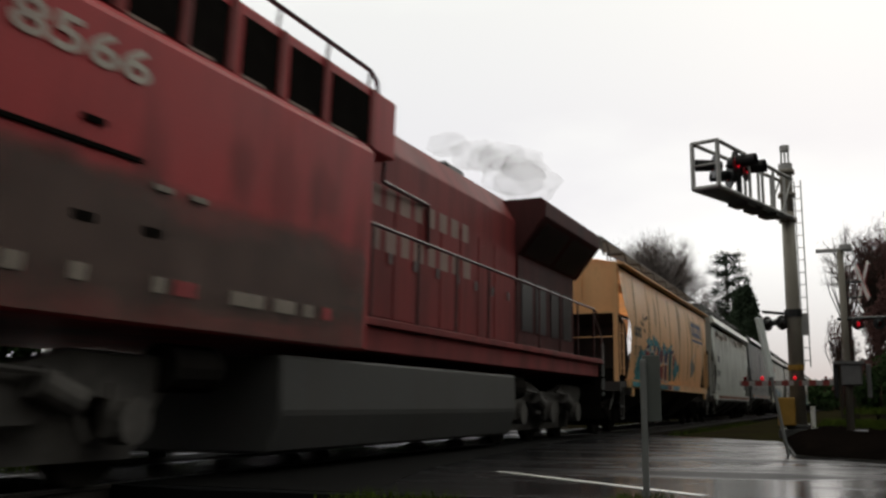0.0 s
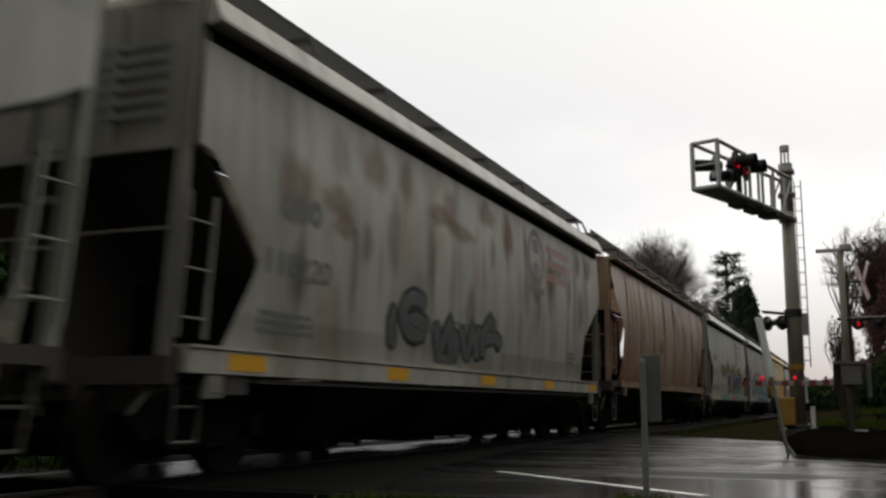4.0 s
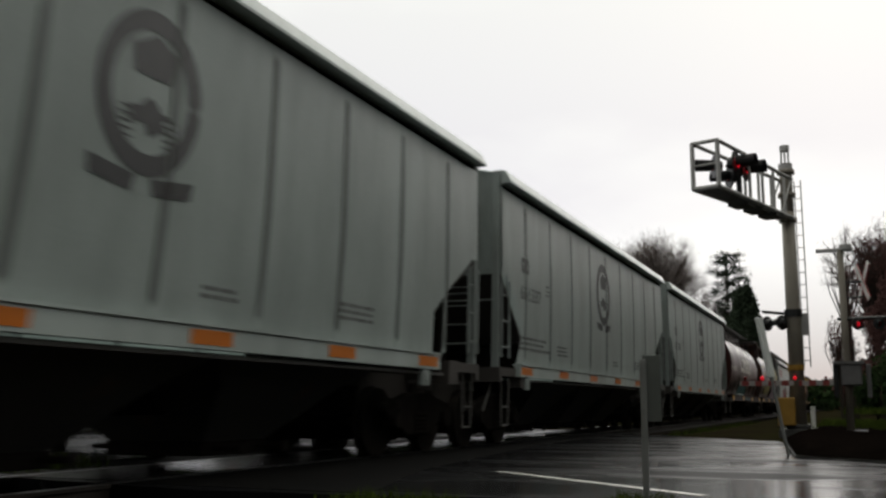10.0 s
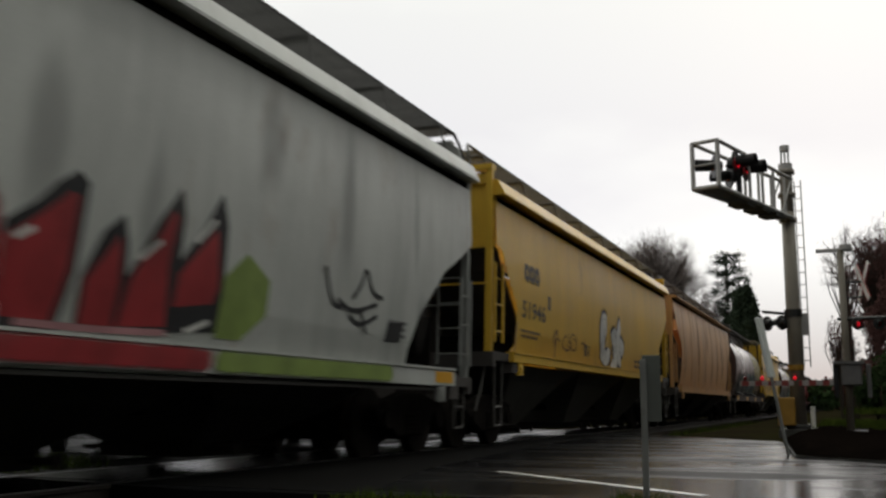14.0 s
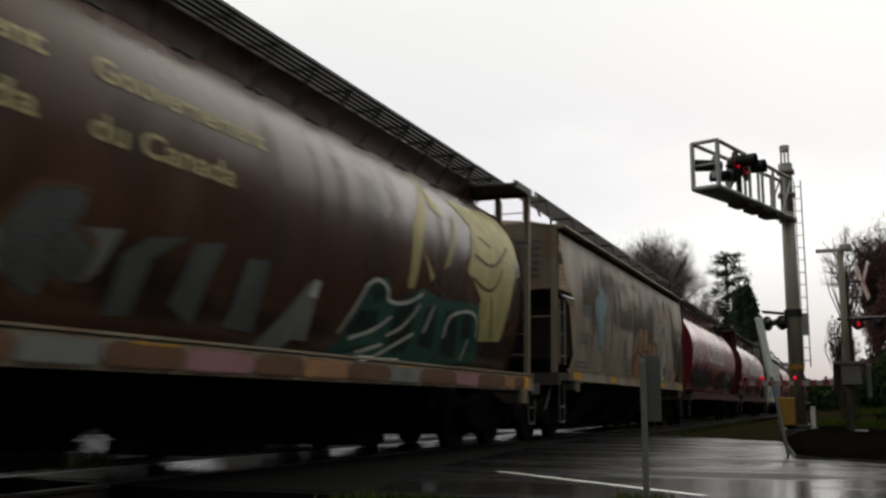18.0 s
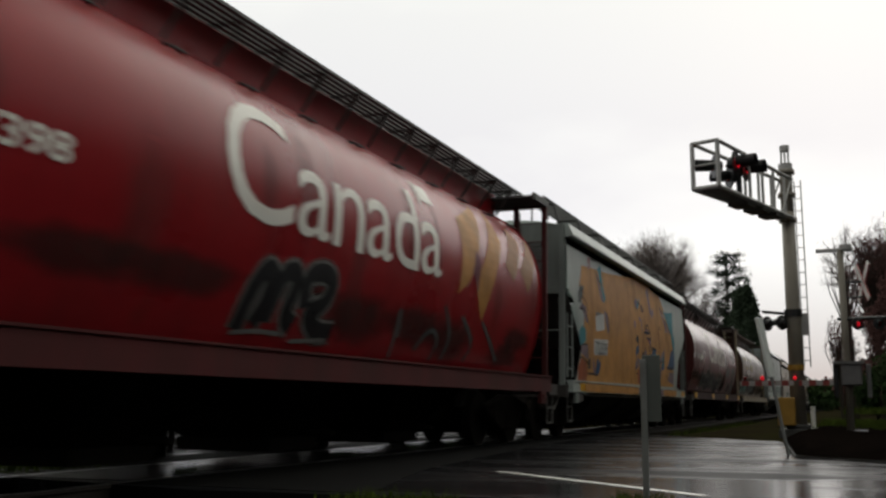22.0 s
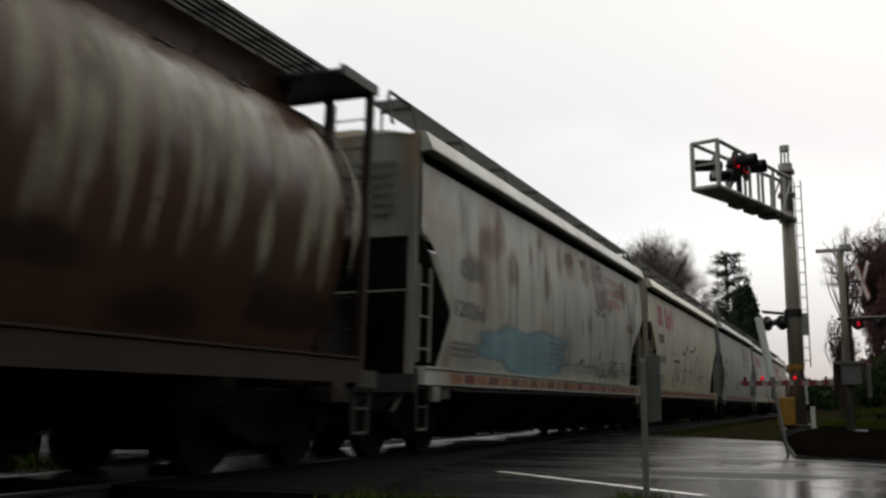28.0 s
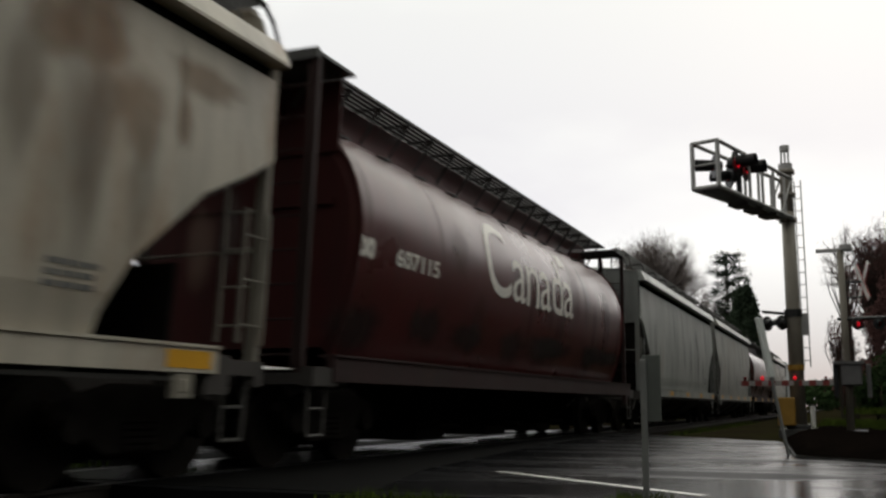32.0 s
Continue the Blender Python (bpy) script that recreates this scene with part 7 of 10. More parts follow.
# ---- the train, from the engine backwards ----
NOSE_S = [24.9, 43.18, 60.01, 76.76, 93.67, 110.58, 128.57, 145.45, 162.37, 180.15, 197.25, 215.46, 232.16, 248.94, 265.74, 283.79, 301.75, 318.43, 336.47, 354.45, 372.16, 390.7, 408.95, 425.95, 444.1, 461.64, 478.46, 496.15, 512.96, 531.1, 548.75, 565.57, 582.48, 600.46, 618.44, 635.12, 652.21, 668.94, 685.7, 702.27, 720.53, 737.41, 754.28, 772.24, 789.12, 805.99, 823.95]
TRAIN = []


def add(made):
    car, skin = made
    k = len(TRAIN)
    TRAIN.append((car, NOSE_S[k] + skin.half))
    return car, skin


def build_train():
    # 1 ochre, bright graffiti
    c, s = add(tan_car((0.84, 0.49, 0.24), 0.22, 0.10, "ochre covered hopper with rounded sides and bright graffiti"))
    blocks(c, s, 11.95, 14.5, 3.12, 3.72, 4, sp("blue"), "word_mark", "blue word mark as plain blocks")
    bm = bmesh.new()
    patch_bm(bm, s, [(11.85, 2.98), (14.7, 3.0), (14.7, 3.08), (11.85, 3.06)], 0.006)
    part("underline", bm, sp("blue"), c, "", fix=False)
    blob(c, s, 2.1, 1.76, 0.35, 0.3, sp("teal"), 300, 0.0040, wob=0.6, lo=1.36)
    blob(c, s, 2.41, 1.85, 0.3, 0.3, sp("teal"), 301, 0.0042, wob=0.6, lo=1.36)
    blob(c, s, 2.72, 2.01, 0.35, 0.22, sp("teal"), 302, 0.0044, wob=0.6, lo=1.36)
    blob(c, s, 3.64, 2.38, 0.4, 0.24, sp("teal"), 303, 0.0046, wob=0.6, lo=1.36)
    blob(c, s, 4.49, 2.46, 0.4, 0.2, sp("teal"), 304, 0.0048, wob=0.6, lo=1.36)
    blob(c, s, 5.17, 2.27, 0.3, 0.2, sp("teal"), 305, 0.0050, wob=0.6, lo=1.36)
    blob(c, s, 6.02, 2.34, 0.35, 0.2, sp("teal"), 306, 0.0052, wob=0.6, lo=1.36)
    blob(c, s, 7.1, 2.38, 0.5, 0.16, sp("teal"), 307, 0.0054, wob=0.6, lo=1.36)
    blob(c, s, 8.32, 1.84, 0.5, 0.3, sp("teal"), 308, 0.0056, wob=0.6, lo=1.36)
    blob(c, s, 2.19, 1.42, 0.4, 0.3, sp("teal"), 309, 0.0058, wob=0.6, lo=1.36)
    blob(c, s, 1.95, 1.33, 0.4, 0.25, sp("teal"), 310, 0.0060, wob=0.6, lo=1.36)
    fill_shape(c, s, [(2.94, 2.2), (3.17, 2.34), (3.53, 2.36), (3.54, 2.26), (3.22, 2.21), (3.27, 1.93), (3.03, 1.9)], sp("wine"), 0.0080)
    fill_shape(c, s, [(3.02, 1.43), (3.16, 1.92), (3.27, 1.93), (3.15, 1.44)], sp("brown"), 0.0084)
    fill_shape(c, s, [(3.23, 2.16), (3.51, 2.21), (3.54, 1.83), (3.33, 1.76)], sp("red"), 0.0088)
    fill_shape(c, s, [(3.63, 2.21), (4.33, 2.3), (4.36, 2.1), (4.31, 1.45), (3.87, 1.39), (3.89, 1.83), (3.68, 1.9)], sp("green"), 0.0092)
    fill_shape(c, s, [(3.22, 1.45), (3.7, 1.8), (3.76, 1.71), (3.37, 1.42)], sp("purple"), 0.0096)
    fill_shape(c, s, [(3.57, 1.69), (3.79, 1.74), (3.87, 1.39), (3.63, 1.41)], sp("wine"), 0.0100)
    fill_shape(c, s, [(4.16, 2.27), (4.42, 2.34), (4.53, 1.7), (4.36, 1.42)], sp("purple"), 0.0104)
    fill_shape(c, s, [(4.71, 2.28), (5.01, 2.3), (4.98, 1.85), (4.88, 1.41), (4.68, 1.45)], sp("red"), 0.0108)
    fill_shape(c, s, [(5.22, 2.28), (5.83, 2.4), (5.83, 1.98), (5.23, 1.88)], sp("wine"), 0.0112)
    fill_shape(c, s, [(5.25, 1.8), (5.85, 1.89), (5.95, 1.43), (5.67, 1.38), (5.42, 1.51)], sp("red"), 0.0080)
    fill_shape(c, s, [(5.98, 2.18), (6.47, 2.34), (6.69, 2.24), (6.53, 1.97), (6.02, 1.97)], sp("purple"), 0.0084)
    fill_shape(c, s, [(5.98, 1.85), (6.53, 1.94), (6.64, 1.47), (6.15, 1.38)], sp("wine"), 0.0088)
    fill_shape(c, s, [(6.76, 2.22), (7.4, 2.34), (7.5, 1.46), (6.99, 1.43), (6.83, 1.81)], sp("green"), 0.0092)
    fill_shape(c, s, [(7.57, 2.25), (7.97, 2.3), (7.93, 2.05), (7.65, 1.82)], sp("red"), 0.0096)
    fill_shape(c, s, [(7.59, 1.74), (8.03, 1.99), (7.97, 1.49)], sp("tealdark"), 0.0100)
    fill_shape(c, s, [(2.55, 1.75), (2.79, 1.8), (2.82, 1.61), (2.62, 1.37), (2.53, 1.41)], sp("green"), 0.0104)
    fill_shape(c, s, [(3.75, 1.93), (4.07, 1.98), (4.1, 1.85), (3.78, 1.82)], sp("white"), 0.0108)
    fill_shape(c, s, [(2.87, 1.88), (3.06, 1.91), (3.02, 1.79), (2.86, 1.77)], sp("white"), 0.0112)
    drawn(c, s, [[(3.13, 2.32), (3.53, 2.35)], [(4.15, 2.35), (4.51, 2.36)], [(5.53, 2.42), (5.88, 2.44)], [(6.2, 2.43), (6.53, 2.41)], [(4.65, 2.32), (5, 2.34)], [(6.82, 2.3), (7.8, 2.4)]], sp("purple"), 0.1, 0.0135, round_off=False)
    drawn(c, s, [[(3.04, 2.21), (3.54, 2.26)], [(3.56, 2.17), (4.38, 2.28), (4.31, 1.45)], [(3.54, 2.26), (3.55, 1.79), (3.03, 1.41)], [(5.77, 2.36), (5.83, 1.98), (4.84, 1.81)], [(5.01, 2.3), (4.84, 1.78), (4.82, 1.43)], [(6.02, 1.94), (6.69, 1.97)], [(7.36, 2.33), (7.43, 1.46)], [(2.79, 1.78), (2.85, 1.48)], [(3.02, 1.42), (3.86, 1.42)], [(3.89, 1.83), (3.91, 1.39), (4.65, 1.35)], [(5.25, 1.82), (5.42, 1.51), (5.95, 1.43)], [(5.98, 1.85), (6.15, 1.38), (6.99, 1.43)]], sp("white"), 0.06, 0.0125, label="bright slab-like graffiti")
    drawn(c, s, [[(12.6, 2.54), (11.49, 2.24), (11.19, 1.78), (11.24, 1.59)]], sp("white"), 0.05, 0.007)
    blob(c, s, 11.94, 2.01, 0.5, 0.3, sp("grey"), 308, 0.0052, wob=0.3)
    drawn(c, s, [[(2.25, 2.96), (2.46, 2.87), (2.71, 2.89)], [(2.74, 3.02), (3.33, 3.14)], [(2.65, 2.77), (2.99, 2.69)], [(2.7, 3.19), (2.61, 2.93)]], sp("brown"), 0.09, 0.005)
    sill_bands(c, s, 1.24, 0.16, ((0.9, 2.4, sp("teal")), (2.4, 3.05, sp("green")), (3.05, 3.85, sp("red")), (3.85, 4.8, sp("mauve")), (4.8, 6.4, sp("tealdark")), (6.4, 7.0, sp("red")), (7.3, 8.6, sp("sky"))))
    blocks(c, s, 1.4, 2.4, 2.5, 2.78, 3, M["brown_letter"], "mark_block")
    bm = bmesh.new()
    word_bm(bm, s, "51173", 1.4, 2.45, 2.0, 2.26)
    part("car_number", bm, M["brown_letter"], c, "", fix=False)
    # 2 pale with striped sill
    c, s = add(smooth_car("120031", (0.64, 0.66, 0.62), 0.35, 0.2, label="rust-streaked pale covered hopper with a red and orange striped sill", striped=True, refl=0, rustcol=(0.34, 0.24, 0.15)))
    stains(c, s, 1.0, 15.6, 3.55, 4.2, 34, M["st_rust"], 501, (0.3, 0.9), (0.1, 0.24), "soft rust stains under the roof edge")
    stains(c, s, 1.0, 15.6, 3.0, 3.95, 16, M["st_brown"], 541, (0.1, 0.3), (0.3, 0.7), "brown run-down streaks")
    drawn(c, s, [[(6.82, 1.89), (6.69, 1.57), (6.6, 1.36)], [(6.19, 2.31), (6, 1.76), (5.86, 1.28)], [(8.65, 4.07), (8.6, 2.74), (8.42, 2.03), (8.2, 1.35)], [(10.85, 2.83), (10.66, 1.98), (10.46, 1.24)], [(7.57, 2.49), (7.66, 1.32)], [(9.95, 1.97), (9.89, 1.34)], [(14.36, 3.25), (14.27, 2.53)]], sp("grey"), 0.03, 0.006, label="thin grey run-down lines")
    drawn(c, s, [[(7.2, 1.9), (7.71, 1.93)], [(6.97, 1.59), (7.7, 1.6)]], sp("slate"), 0.022, 0.007, round_off=False)
    fill_shape(c, s, [(12.95, 1.75), (13.87, 1.8), (13.86, 1.52), (12.98, 1.5)], sp("slate"), 0.0066)
    # 3 grey ribbed
    c, s = add(grey_car("650711", (0.25, 0.265, 0.26), 0.5))
    # 4 white with red word mark
    c, s = add(smooth_car("116105", (0.54, 0.53, 0.48), 0.4, 0.1, True, label="dirty white covered hopper with a red word mark and blue graffiti"))
    spray_piece(c, s, 5.6, 11.0, 1.24, 2.0, 5, sp("sky"), sp("blue"), 41, shine=sp("white"), fat=0.3)
    blob(c, s, 4.9, 1.75, 0.7, 0.3, sp("blue"), 42, wob=0.4, lo=1.2)
    # 5 weathered grey
    c, s = add(smooth_car("118220", (0.42, 0.40, 0.36), 0.7, 0.4, False, True, label="heavily weathered grey covered hopper"))
    spray_piece(c, s, 3.5, 8.5, 1.3, 2.0, 5, sp("slate"), sp("black"), 51, fat=0.3)
    # 6 rusted
    c, s = add(tan_car((0.36, 0.25, 0.18), 0.6, 0.9, "rust-brown and cream covered hopper with a red sill"))
    tag_lines(c, s, 13.0, 14.8, 1.6, 2.2, 3, sp("slate"), 61, 0.05)
    # 7 purple graffiti
    c, s = add(smooth_car("120517", (0.46, 0.46, 0.42), 0.5, 0.0, False, True, label="pale grey covered hopper with purple and turquoise graffiti", refl=5))
    stains(c, s, 3.4, 13.0, 1.9, 2.75, 9, M["st_glow"], 71, (0.7, 1.4), (0.3, 0.45), "ochre overspray")
    fill_shape(c, s, [(6.29, 2.2), (7.92, 2.27), (7.97, 2.14), (7.75, 1.65), (6.87, 1.55), (6.88, 1.65), (6.36, 1.62)], sp("black"), 0.0060)
    fill_shape(c, s, [(6.3, 2.15), (7.86, 2.19), (7.68, 1.71), (6.94, 1.62), (6.96, 1.71), (6.36, 1.68)], sp("purple"), 0.0064)
    fill_shape(c, s, [(8.2, 2.13), (9.3, 2.39), (9.53, 2.29), (9.44, 1.95), (9.26, 1.5), (8.89, 1.22), (8.47, 1.24), (8.32, 1.62)], sp("black"), 0.0068)
    fill_shape(c, s, [(8.29, 2.12), (9.21, 2.32), (9.39, 2.22), (9.27, 1.71), (8.92, 1.29), (8.54, 1.29), (8.42, 1.63)], sp("purple"), 0.0072)
    fill_shape(c, s, [(9.27, 1.4), (9.36, 1.83), (9.63, 2.11), (10.1, 2.24), (10.34, 2.06), (10.35, 1.53), (9.84, 1.24)], sp("black"), 0.0076)
    fill_shape(c, s, [(9.36, 1.43), (9.45, 1.84), (9.68, 2.06), (10.03, 2.15), (10.2, 1.99), (10.2, 1.58), (9.8, 1.32)], sp("purple"), 0.0080)
    fill_shape(c, s, [(10.27, 2.17), (12, 2.3), (12.1, 2.01), (11.79, 1.45), (10.55, 1.3), (10.44, 1.72)], sp("black"), 0.0084)
    fill_shape(c, s, [(10.4, 2.13), (11.86, 2.22), (11.88, 1.95), (11.53, 1.49), (10.72, 1.39), (10.56, 1.73)], sp("purple"), 0.0088)
    fill_shape(c, s, [(11.86, 2.12), (12.74, 2.33), (12.87, 2.09), (12.56, 1.56), (12.01, 1.46)], sp("black"), 0.0092)
    fill_shape(c, s, [(12.02, 2.1), (12.62, 2.23), (12.61, 1.78), (12.15, 1.57)], sp("purple"), 0.0060)
    fill_shape(c, s, [(8.79, 1.92), (9.05, 2.01), (9.05, 1.69), (8.79, 1.61)], sp("slate"), 0.0064)
    fill_shape(c, s, [(6.95, 1.53), (7.71, 1.64), (7.78, 1.38), (7.23, 1.21), (6.84, 1.18)], sp("brown"), 0.0068)
    fill_shape(c, s, [(7.76, 1.56), (8.16, 1.79), (8.23, 1.27), (8.01, 1.26)], sp("peach"), 0.0072)
    fill_shape(c, s, [(6.34, 1.14), (6.41, 1.32), (6.59, 1.44), (6.82, 1.32), (6.92, 1.19)], sp("sea"), 0.0125)
    fill_shape(c, s, [(9.33, 1.29), (9.43, 1.62), (9.66, 1.42), (9.89, 1.64), (10.22, 1.61), (10.27, 1.24), (9.44, 1.2)], sp("sea"), 0.0129)
    fill_shape(c, s, [(8.55, 1.25), (8.65, 1.4), (8.84, 1.26), (9.08, 1.41), (9.15, 1.22)], sp("sea"), 0.0133)
    fill_shape(c, s, [(10.5, 1.25), (10.84, 1.45), (11.24, 1.35), (11.77, 1.58), (12.24, 1.47), (12.72, 1.57), (13.11, 1.29)], sp("sea"), 0.0137)
    fill_shape(c, s, [(11.21, 1.6), (11.61, 1.73), (11.64, 1.5), (11.23, 1.41)], sp("peach"), 0.0141)
    fill_shape(c, s, [(13.48, 1.25), (13.31, 1.84), (13.76, 2.26), (14.09, 1.9), (14.02, 1.27)], sp("khaki"), 0.0145)
    drawn(c, s, [[(6.5, 2.09), (6.99, 2.13), (7.69, 2.12), (7.61, 1.9)], [(8.36, 2.05), (8.77, 2.15), (9.11, 2.15)], [(9.59, 1.97), (9.84, 2.1), (10.11, 2.1)], [(10.64, 2.1), (11.42, 2.17), (11.94, 2.13)], [(9.15, 1.97), (9.08, 1.8), (8.96, 1.66)]], sp("white"), 0.05, 0.014, label="purple and turquoise sprayed graffiti")
    drawn(c, s, [[(12.92, 2.24), (13.37, 2.37), (13.31, 1.84)], [(13.46, 2.34), (13.99, 2.43)], [(13.97, 2.12), (13.5, 1.85)]], sp("black"), 0.06, 0.008)
    sill_bands(c, s, 1.04, 0.19, ((3.0, 6.3, sp("sea")), (6.85, 8.4, sp("peach")), (8.45, 8.75, sp("sea")), (8.8, 9.0, sp("slate")), (9.1, 10.2, sp("sea")), (10.3, 11.6, sp("sea")), (11.7, 13.2, sp("sea")), (13.3, 14.4, sp("peach"))))
    for u in (2.3, 8.3, 11.2, 13.9):
        bm = bmesh.new()
        patch_bm(bm, s, [(u, 1.22), (u + 0.14, 1.22), (u + 0.42, 1.72), (u + 0.28, 1.72)], 0.017)
        part("placard_strip", bm, M["yellow_refl"], c, "bright yellow slanting strip", fix=False)
    # 8 red and turquoise graffiti
    c, s = add(smooth_car("119902", (0.38, 0.37, 0.34), 0.7, 0.2, False, True, label="grimy grey covered hopper with red and turquoise graffiti"))
    blob(c, s, 6.2, 2.15, 4.0, 0.5, sp("pink"), 81, wob=0.35, lo=1.7)
    fill_shape(c, s, [(11.03, 2.57), (11.22, 2.66), (11.44, 2.52), (11.72, 2.56), (12.02, 2.59), (12.36, 2.49), (12.58, 2.35), (12.81, 2.25), (12.94, 2.03), (12.96, 1.6), (12.7, 1.58), (12.57, 2.11), (12.28, 2.24), (12.11, 2.3), (11.92, 2.35), (11.63, 2.33), (11.37, 2.15), (11.07, 2.13)], sp("wine"), 0.0070)
    fill_shape(c, s, [(11.18, 2.55), (11.34, 2.51), (11.51, 2.39), (11.36, 2.27), (11.2, 2.36)], sp("red"), 0.0074)
    fill_shape(c, s, [(12.03, 2.51), (12.33, 2.44), (12.51, 2.29), (12.28, 2.29), (12.1, 2.39)], sp("red"), 0.0078)
    fill_shape(c, s, [(11.17, 2.17), (11.37, 2.21), (11.47, 2.01), (11.32, 1.9), (11.09, 1.94), (11.08, 2.09)], sp("peach"), 0.0082)
    fill_shape(c, s, [(11.12, 1.72), (11.42, 1.76), (11.82, 1.67), (12.11, 1.79), (12.35, 1.67), (12.67, 1.66), (12.78, 1.21), (11.11, 1.16)], sp("teal"), 0.0086)
    fill_shape(c, s, [(11.58, 1.74), (11.7, 1.97), (11.82, 2.16), (11.92, 2.33), (12.01, 2.15), (12, 1.93), (11.88, 1.7)], sp("sea"), 0.0090)
    fill_shape(c, s, [(12.08, 1.94), (12.15, 2.22), (12.29, 2.16), (12.4, 1.9), (12.33, 1.66), (12.16, 1.74)], sp("sea"), 0.0094)
    fill_shape(c, s, [(12.36, 2.08), (12.67, 1.99), (12.68, 1.67), (12.55, 1.65), (12.49, 1.87)], sp("sea"), 0.0098)
    fill_shape(c, s, [(11.06, 2.21), (11.19, 2.2), (11.18, 2.04), (11.09, 2)], sp("sea"), 0.0102)
    fill_shape(c, s, [(11.32, 1.8), (11.43, 2.02), (11.51, 1.96), (11.45, 1.78)], sp("sea"), 0.0110)
    fill_shape(c, s, [(11.47, 1.41), (11.73, 1.47), (11.99, 1.33), (11.77, 1.19), (11.47, 1.25)], sp("tealdark"), 0.0114)
    fill_shape(c, s, [(12.17, 1.52), (12.38, 1.45), (12.34, 1.24), (12.21, 1.24)], sp("purple"), 0.0118)
    fill_shape(c, s, [(11.63, 2.27), (11.8, 2.3), (11.8, 2.24), (11.65, 2.21)], sp("pink"), 0.0122)
    fill_shape(c, s, [(12.9, 1.24), (13.07, 1.42), (13.41, 1.47), (13.64, 1.24)], sp("wine"), 0.0126)
    fill_shape(c, s, [(12.81, 1.47), (13.2, 1.53), (12.99, 1.37)], sp("peach"), 0.0130)
    fill_shape(c, s, [(11.92, 1.79), (12.13, 1.86), (12.11, 1.76)], sp("slate"), 0.0134)
    fill_shape(c, s, [(12.94, 1.72), (13.33, 1.76), (13.31, 1.64), (12.96, 1.61)], sp("slate"), 0.0138)
    drawn(c, s, [[(11.56, 1.72), (11.68, 1.97), (11.8, 2.2), (11.85, 2.42)], [(12.05, 1.85), (12.08, 2.03), (12.12, 2.26)], [(12.28, 2.2), (12.44, 2), (12.47, 1.78), (12.35, 1.63)], [(12.47, 2.42), (12.66, 2.27), (12.75, 2.05)]], sp("brown"), 0.06, 0.0122)
    drawn(c, s, [[(13.09, 1.81), (13.41, 1.81)], [(12.81, 1.56), (13.28, 1.56)], [(12.83, 1.47), (13.37, 1.5)]], sp("white"), 0.04, 0.0128, round_off=False, label="red and turquoise sprayed graffiti")
    drawn(c, s, [[(12.72, 2.38), (12.94, 2.44), (13.04, 2.37)], [(12.89, 2.21), (13.2, 2.22)], [(13.14, 2.01), (13.47, 2.06)], [(13.4, 1.9), (13.66, 1.88), (13.47, 1.65)], [(13.41, 1.45), (13.56, 1.66)]], sp("slate"), 0.05, 0.008)
    spray_piece(c, s, 2.6, 10.6, 1.24, 2.3, 8, sp("sea"), sp("wine"), 82, second=sp("teal"), shine=sp("white"), fat=0.36)
    sill_bands(c, s, 1.06, 0.19, ((4.0, 12.6, sp("tealdark")),))
    # 9 yellow
    c, s = add(yellow_car("51975", 0.45, "yellow covered hopper with faded dark graffiti outlines"))
    drawn(c, s, [[(3.72, 3.47), (3.7, 2.05)], [(4.3, 3.71), (4.92, 3.95), (5.19, 3.43), (4.96, 2.91)], [(6.29, 3.6), (7.06, 3.82), (7.7, 3.76), (7.22, 2.34)], [(9.51, 3.6), (10.8, 3.77), (11.38, 2.94), (10.77, 2.26)], [(12.76, 3.75), (14.08, 3.84), (14.91, 3.27), (14.36, 2.21)]], sp("khaki"), 0.2, 0.0055, label="faded dark graffiti outlines")
    drawn(c, s, [[(4.15, 3.69), (3.78, 2.85), (3.62, 1.86)], [(4.46, 3.84), (4.92, 3.97), (5.12, 3.42)], [(5.06, 3.9), (4.96, 2.91)], [(6.35, 2.88), (6.5, 2.18)], [(6.18, 2.86), (6.38, 3.51), (7.06, 3.82), (7.7, 3.76), (7.22, 2.34)], [(7.91, 3.28), (8.02, 2.63)], [(9.48, 3.48), (10.8, 3.77), (11.38, 2.94), (10.77, 2.26)], [(9.02, 3.48), (9.54, 2.17)], [(13.42, 3.83), (14.91, 3.27), (14.36, 2.21)], [(12.76, 3.75), (12.62, 2.25)], [(3.93, 1.8), (4.45, 2.25), (4.76, 1.85)], [(5.54, 3.08), (5.18, 2.46)], [(0.55, 3.68), (1.27, 3.61), (0.86, 3.22)], [(1.21, 3.91), (0.61, 3.39), (1.33, 3.19)], [(0.38, 3.75), (0.9, 3.68)]], sp("brown"), 0.06, 0.0062)
    fill_shape(c, s, [(6.33, 2.06), (7.04, 2.15), (7.05, 1.9), (6.34, 1.86)], sp("brown"), 0.0068)
    fill_shape(c, s, [(9.54, 2.12), (10.77, 2.26), (10.78, 1.95), (9.64, 1.89)], sp("brown"), 0.0072)
    # 10 grey
    c, s = add(smooth_car("120901", (0.38, 0.375, 0.37), 0.8, 0.0, False, True, label="light grey covered hopper with red and green graffiti", num_mat="ink"))
    fill_shape(c, s, [(2.96, 1.16), (3.26, 1.75), (3.75, 2.07), (4.22, 2.19), (4.09, 1.76), (3.69, 1.26)], sp("wine"), 0.0070)
    fill_shape(c, s, [(4.33, 1.22), (4.42, 1.78), (4.73, 2.25), (5.13, 1.84), (5.02, 1.24)], sp("purple"), 0.0074)
    fill_shape(c, s, [(5.01, 2.13), (5.48, 2.41), (6.32, 2.27), (6.12, 2.05), (5.21, 2)], sp("red"), 0.0078)
    fill_shape(c, s, [(5.3, 1.26), (5.51, 1.88), (6.13, 1.93), (6.42, 1.26)], sp("slate"), 0.0082)
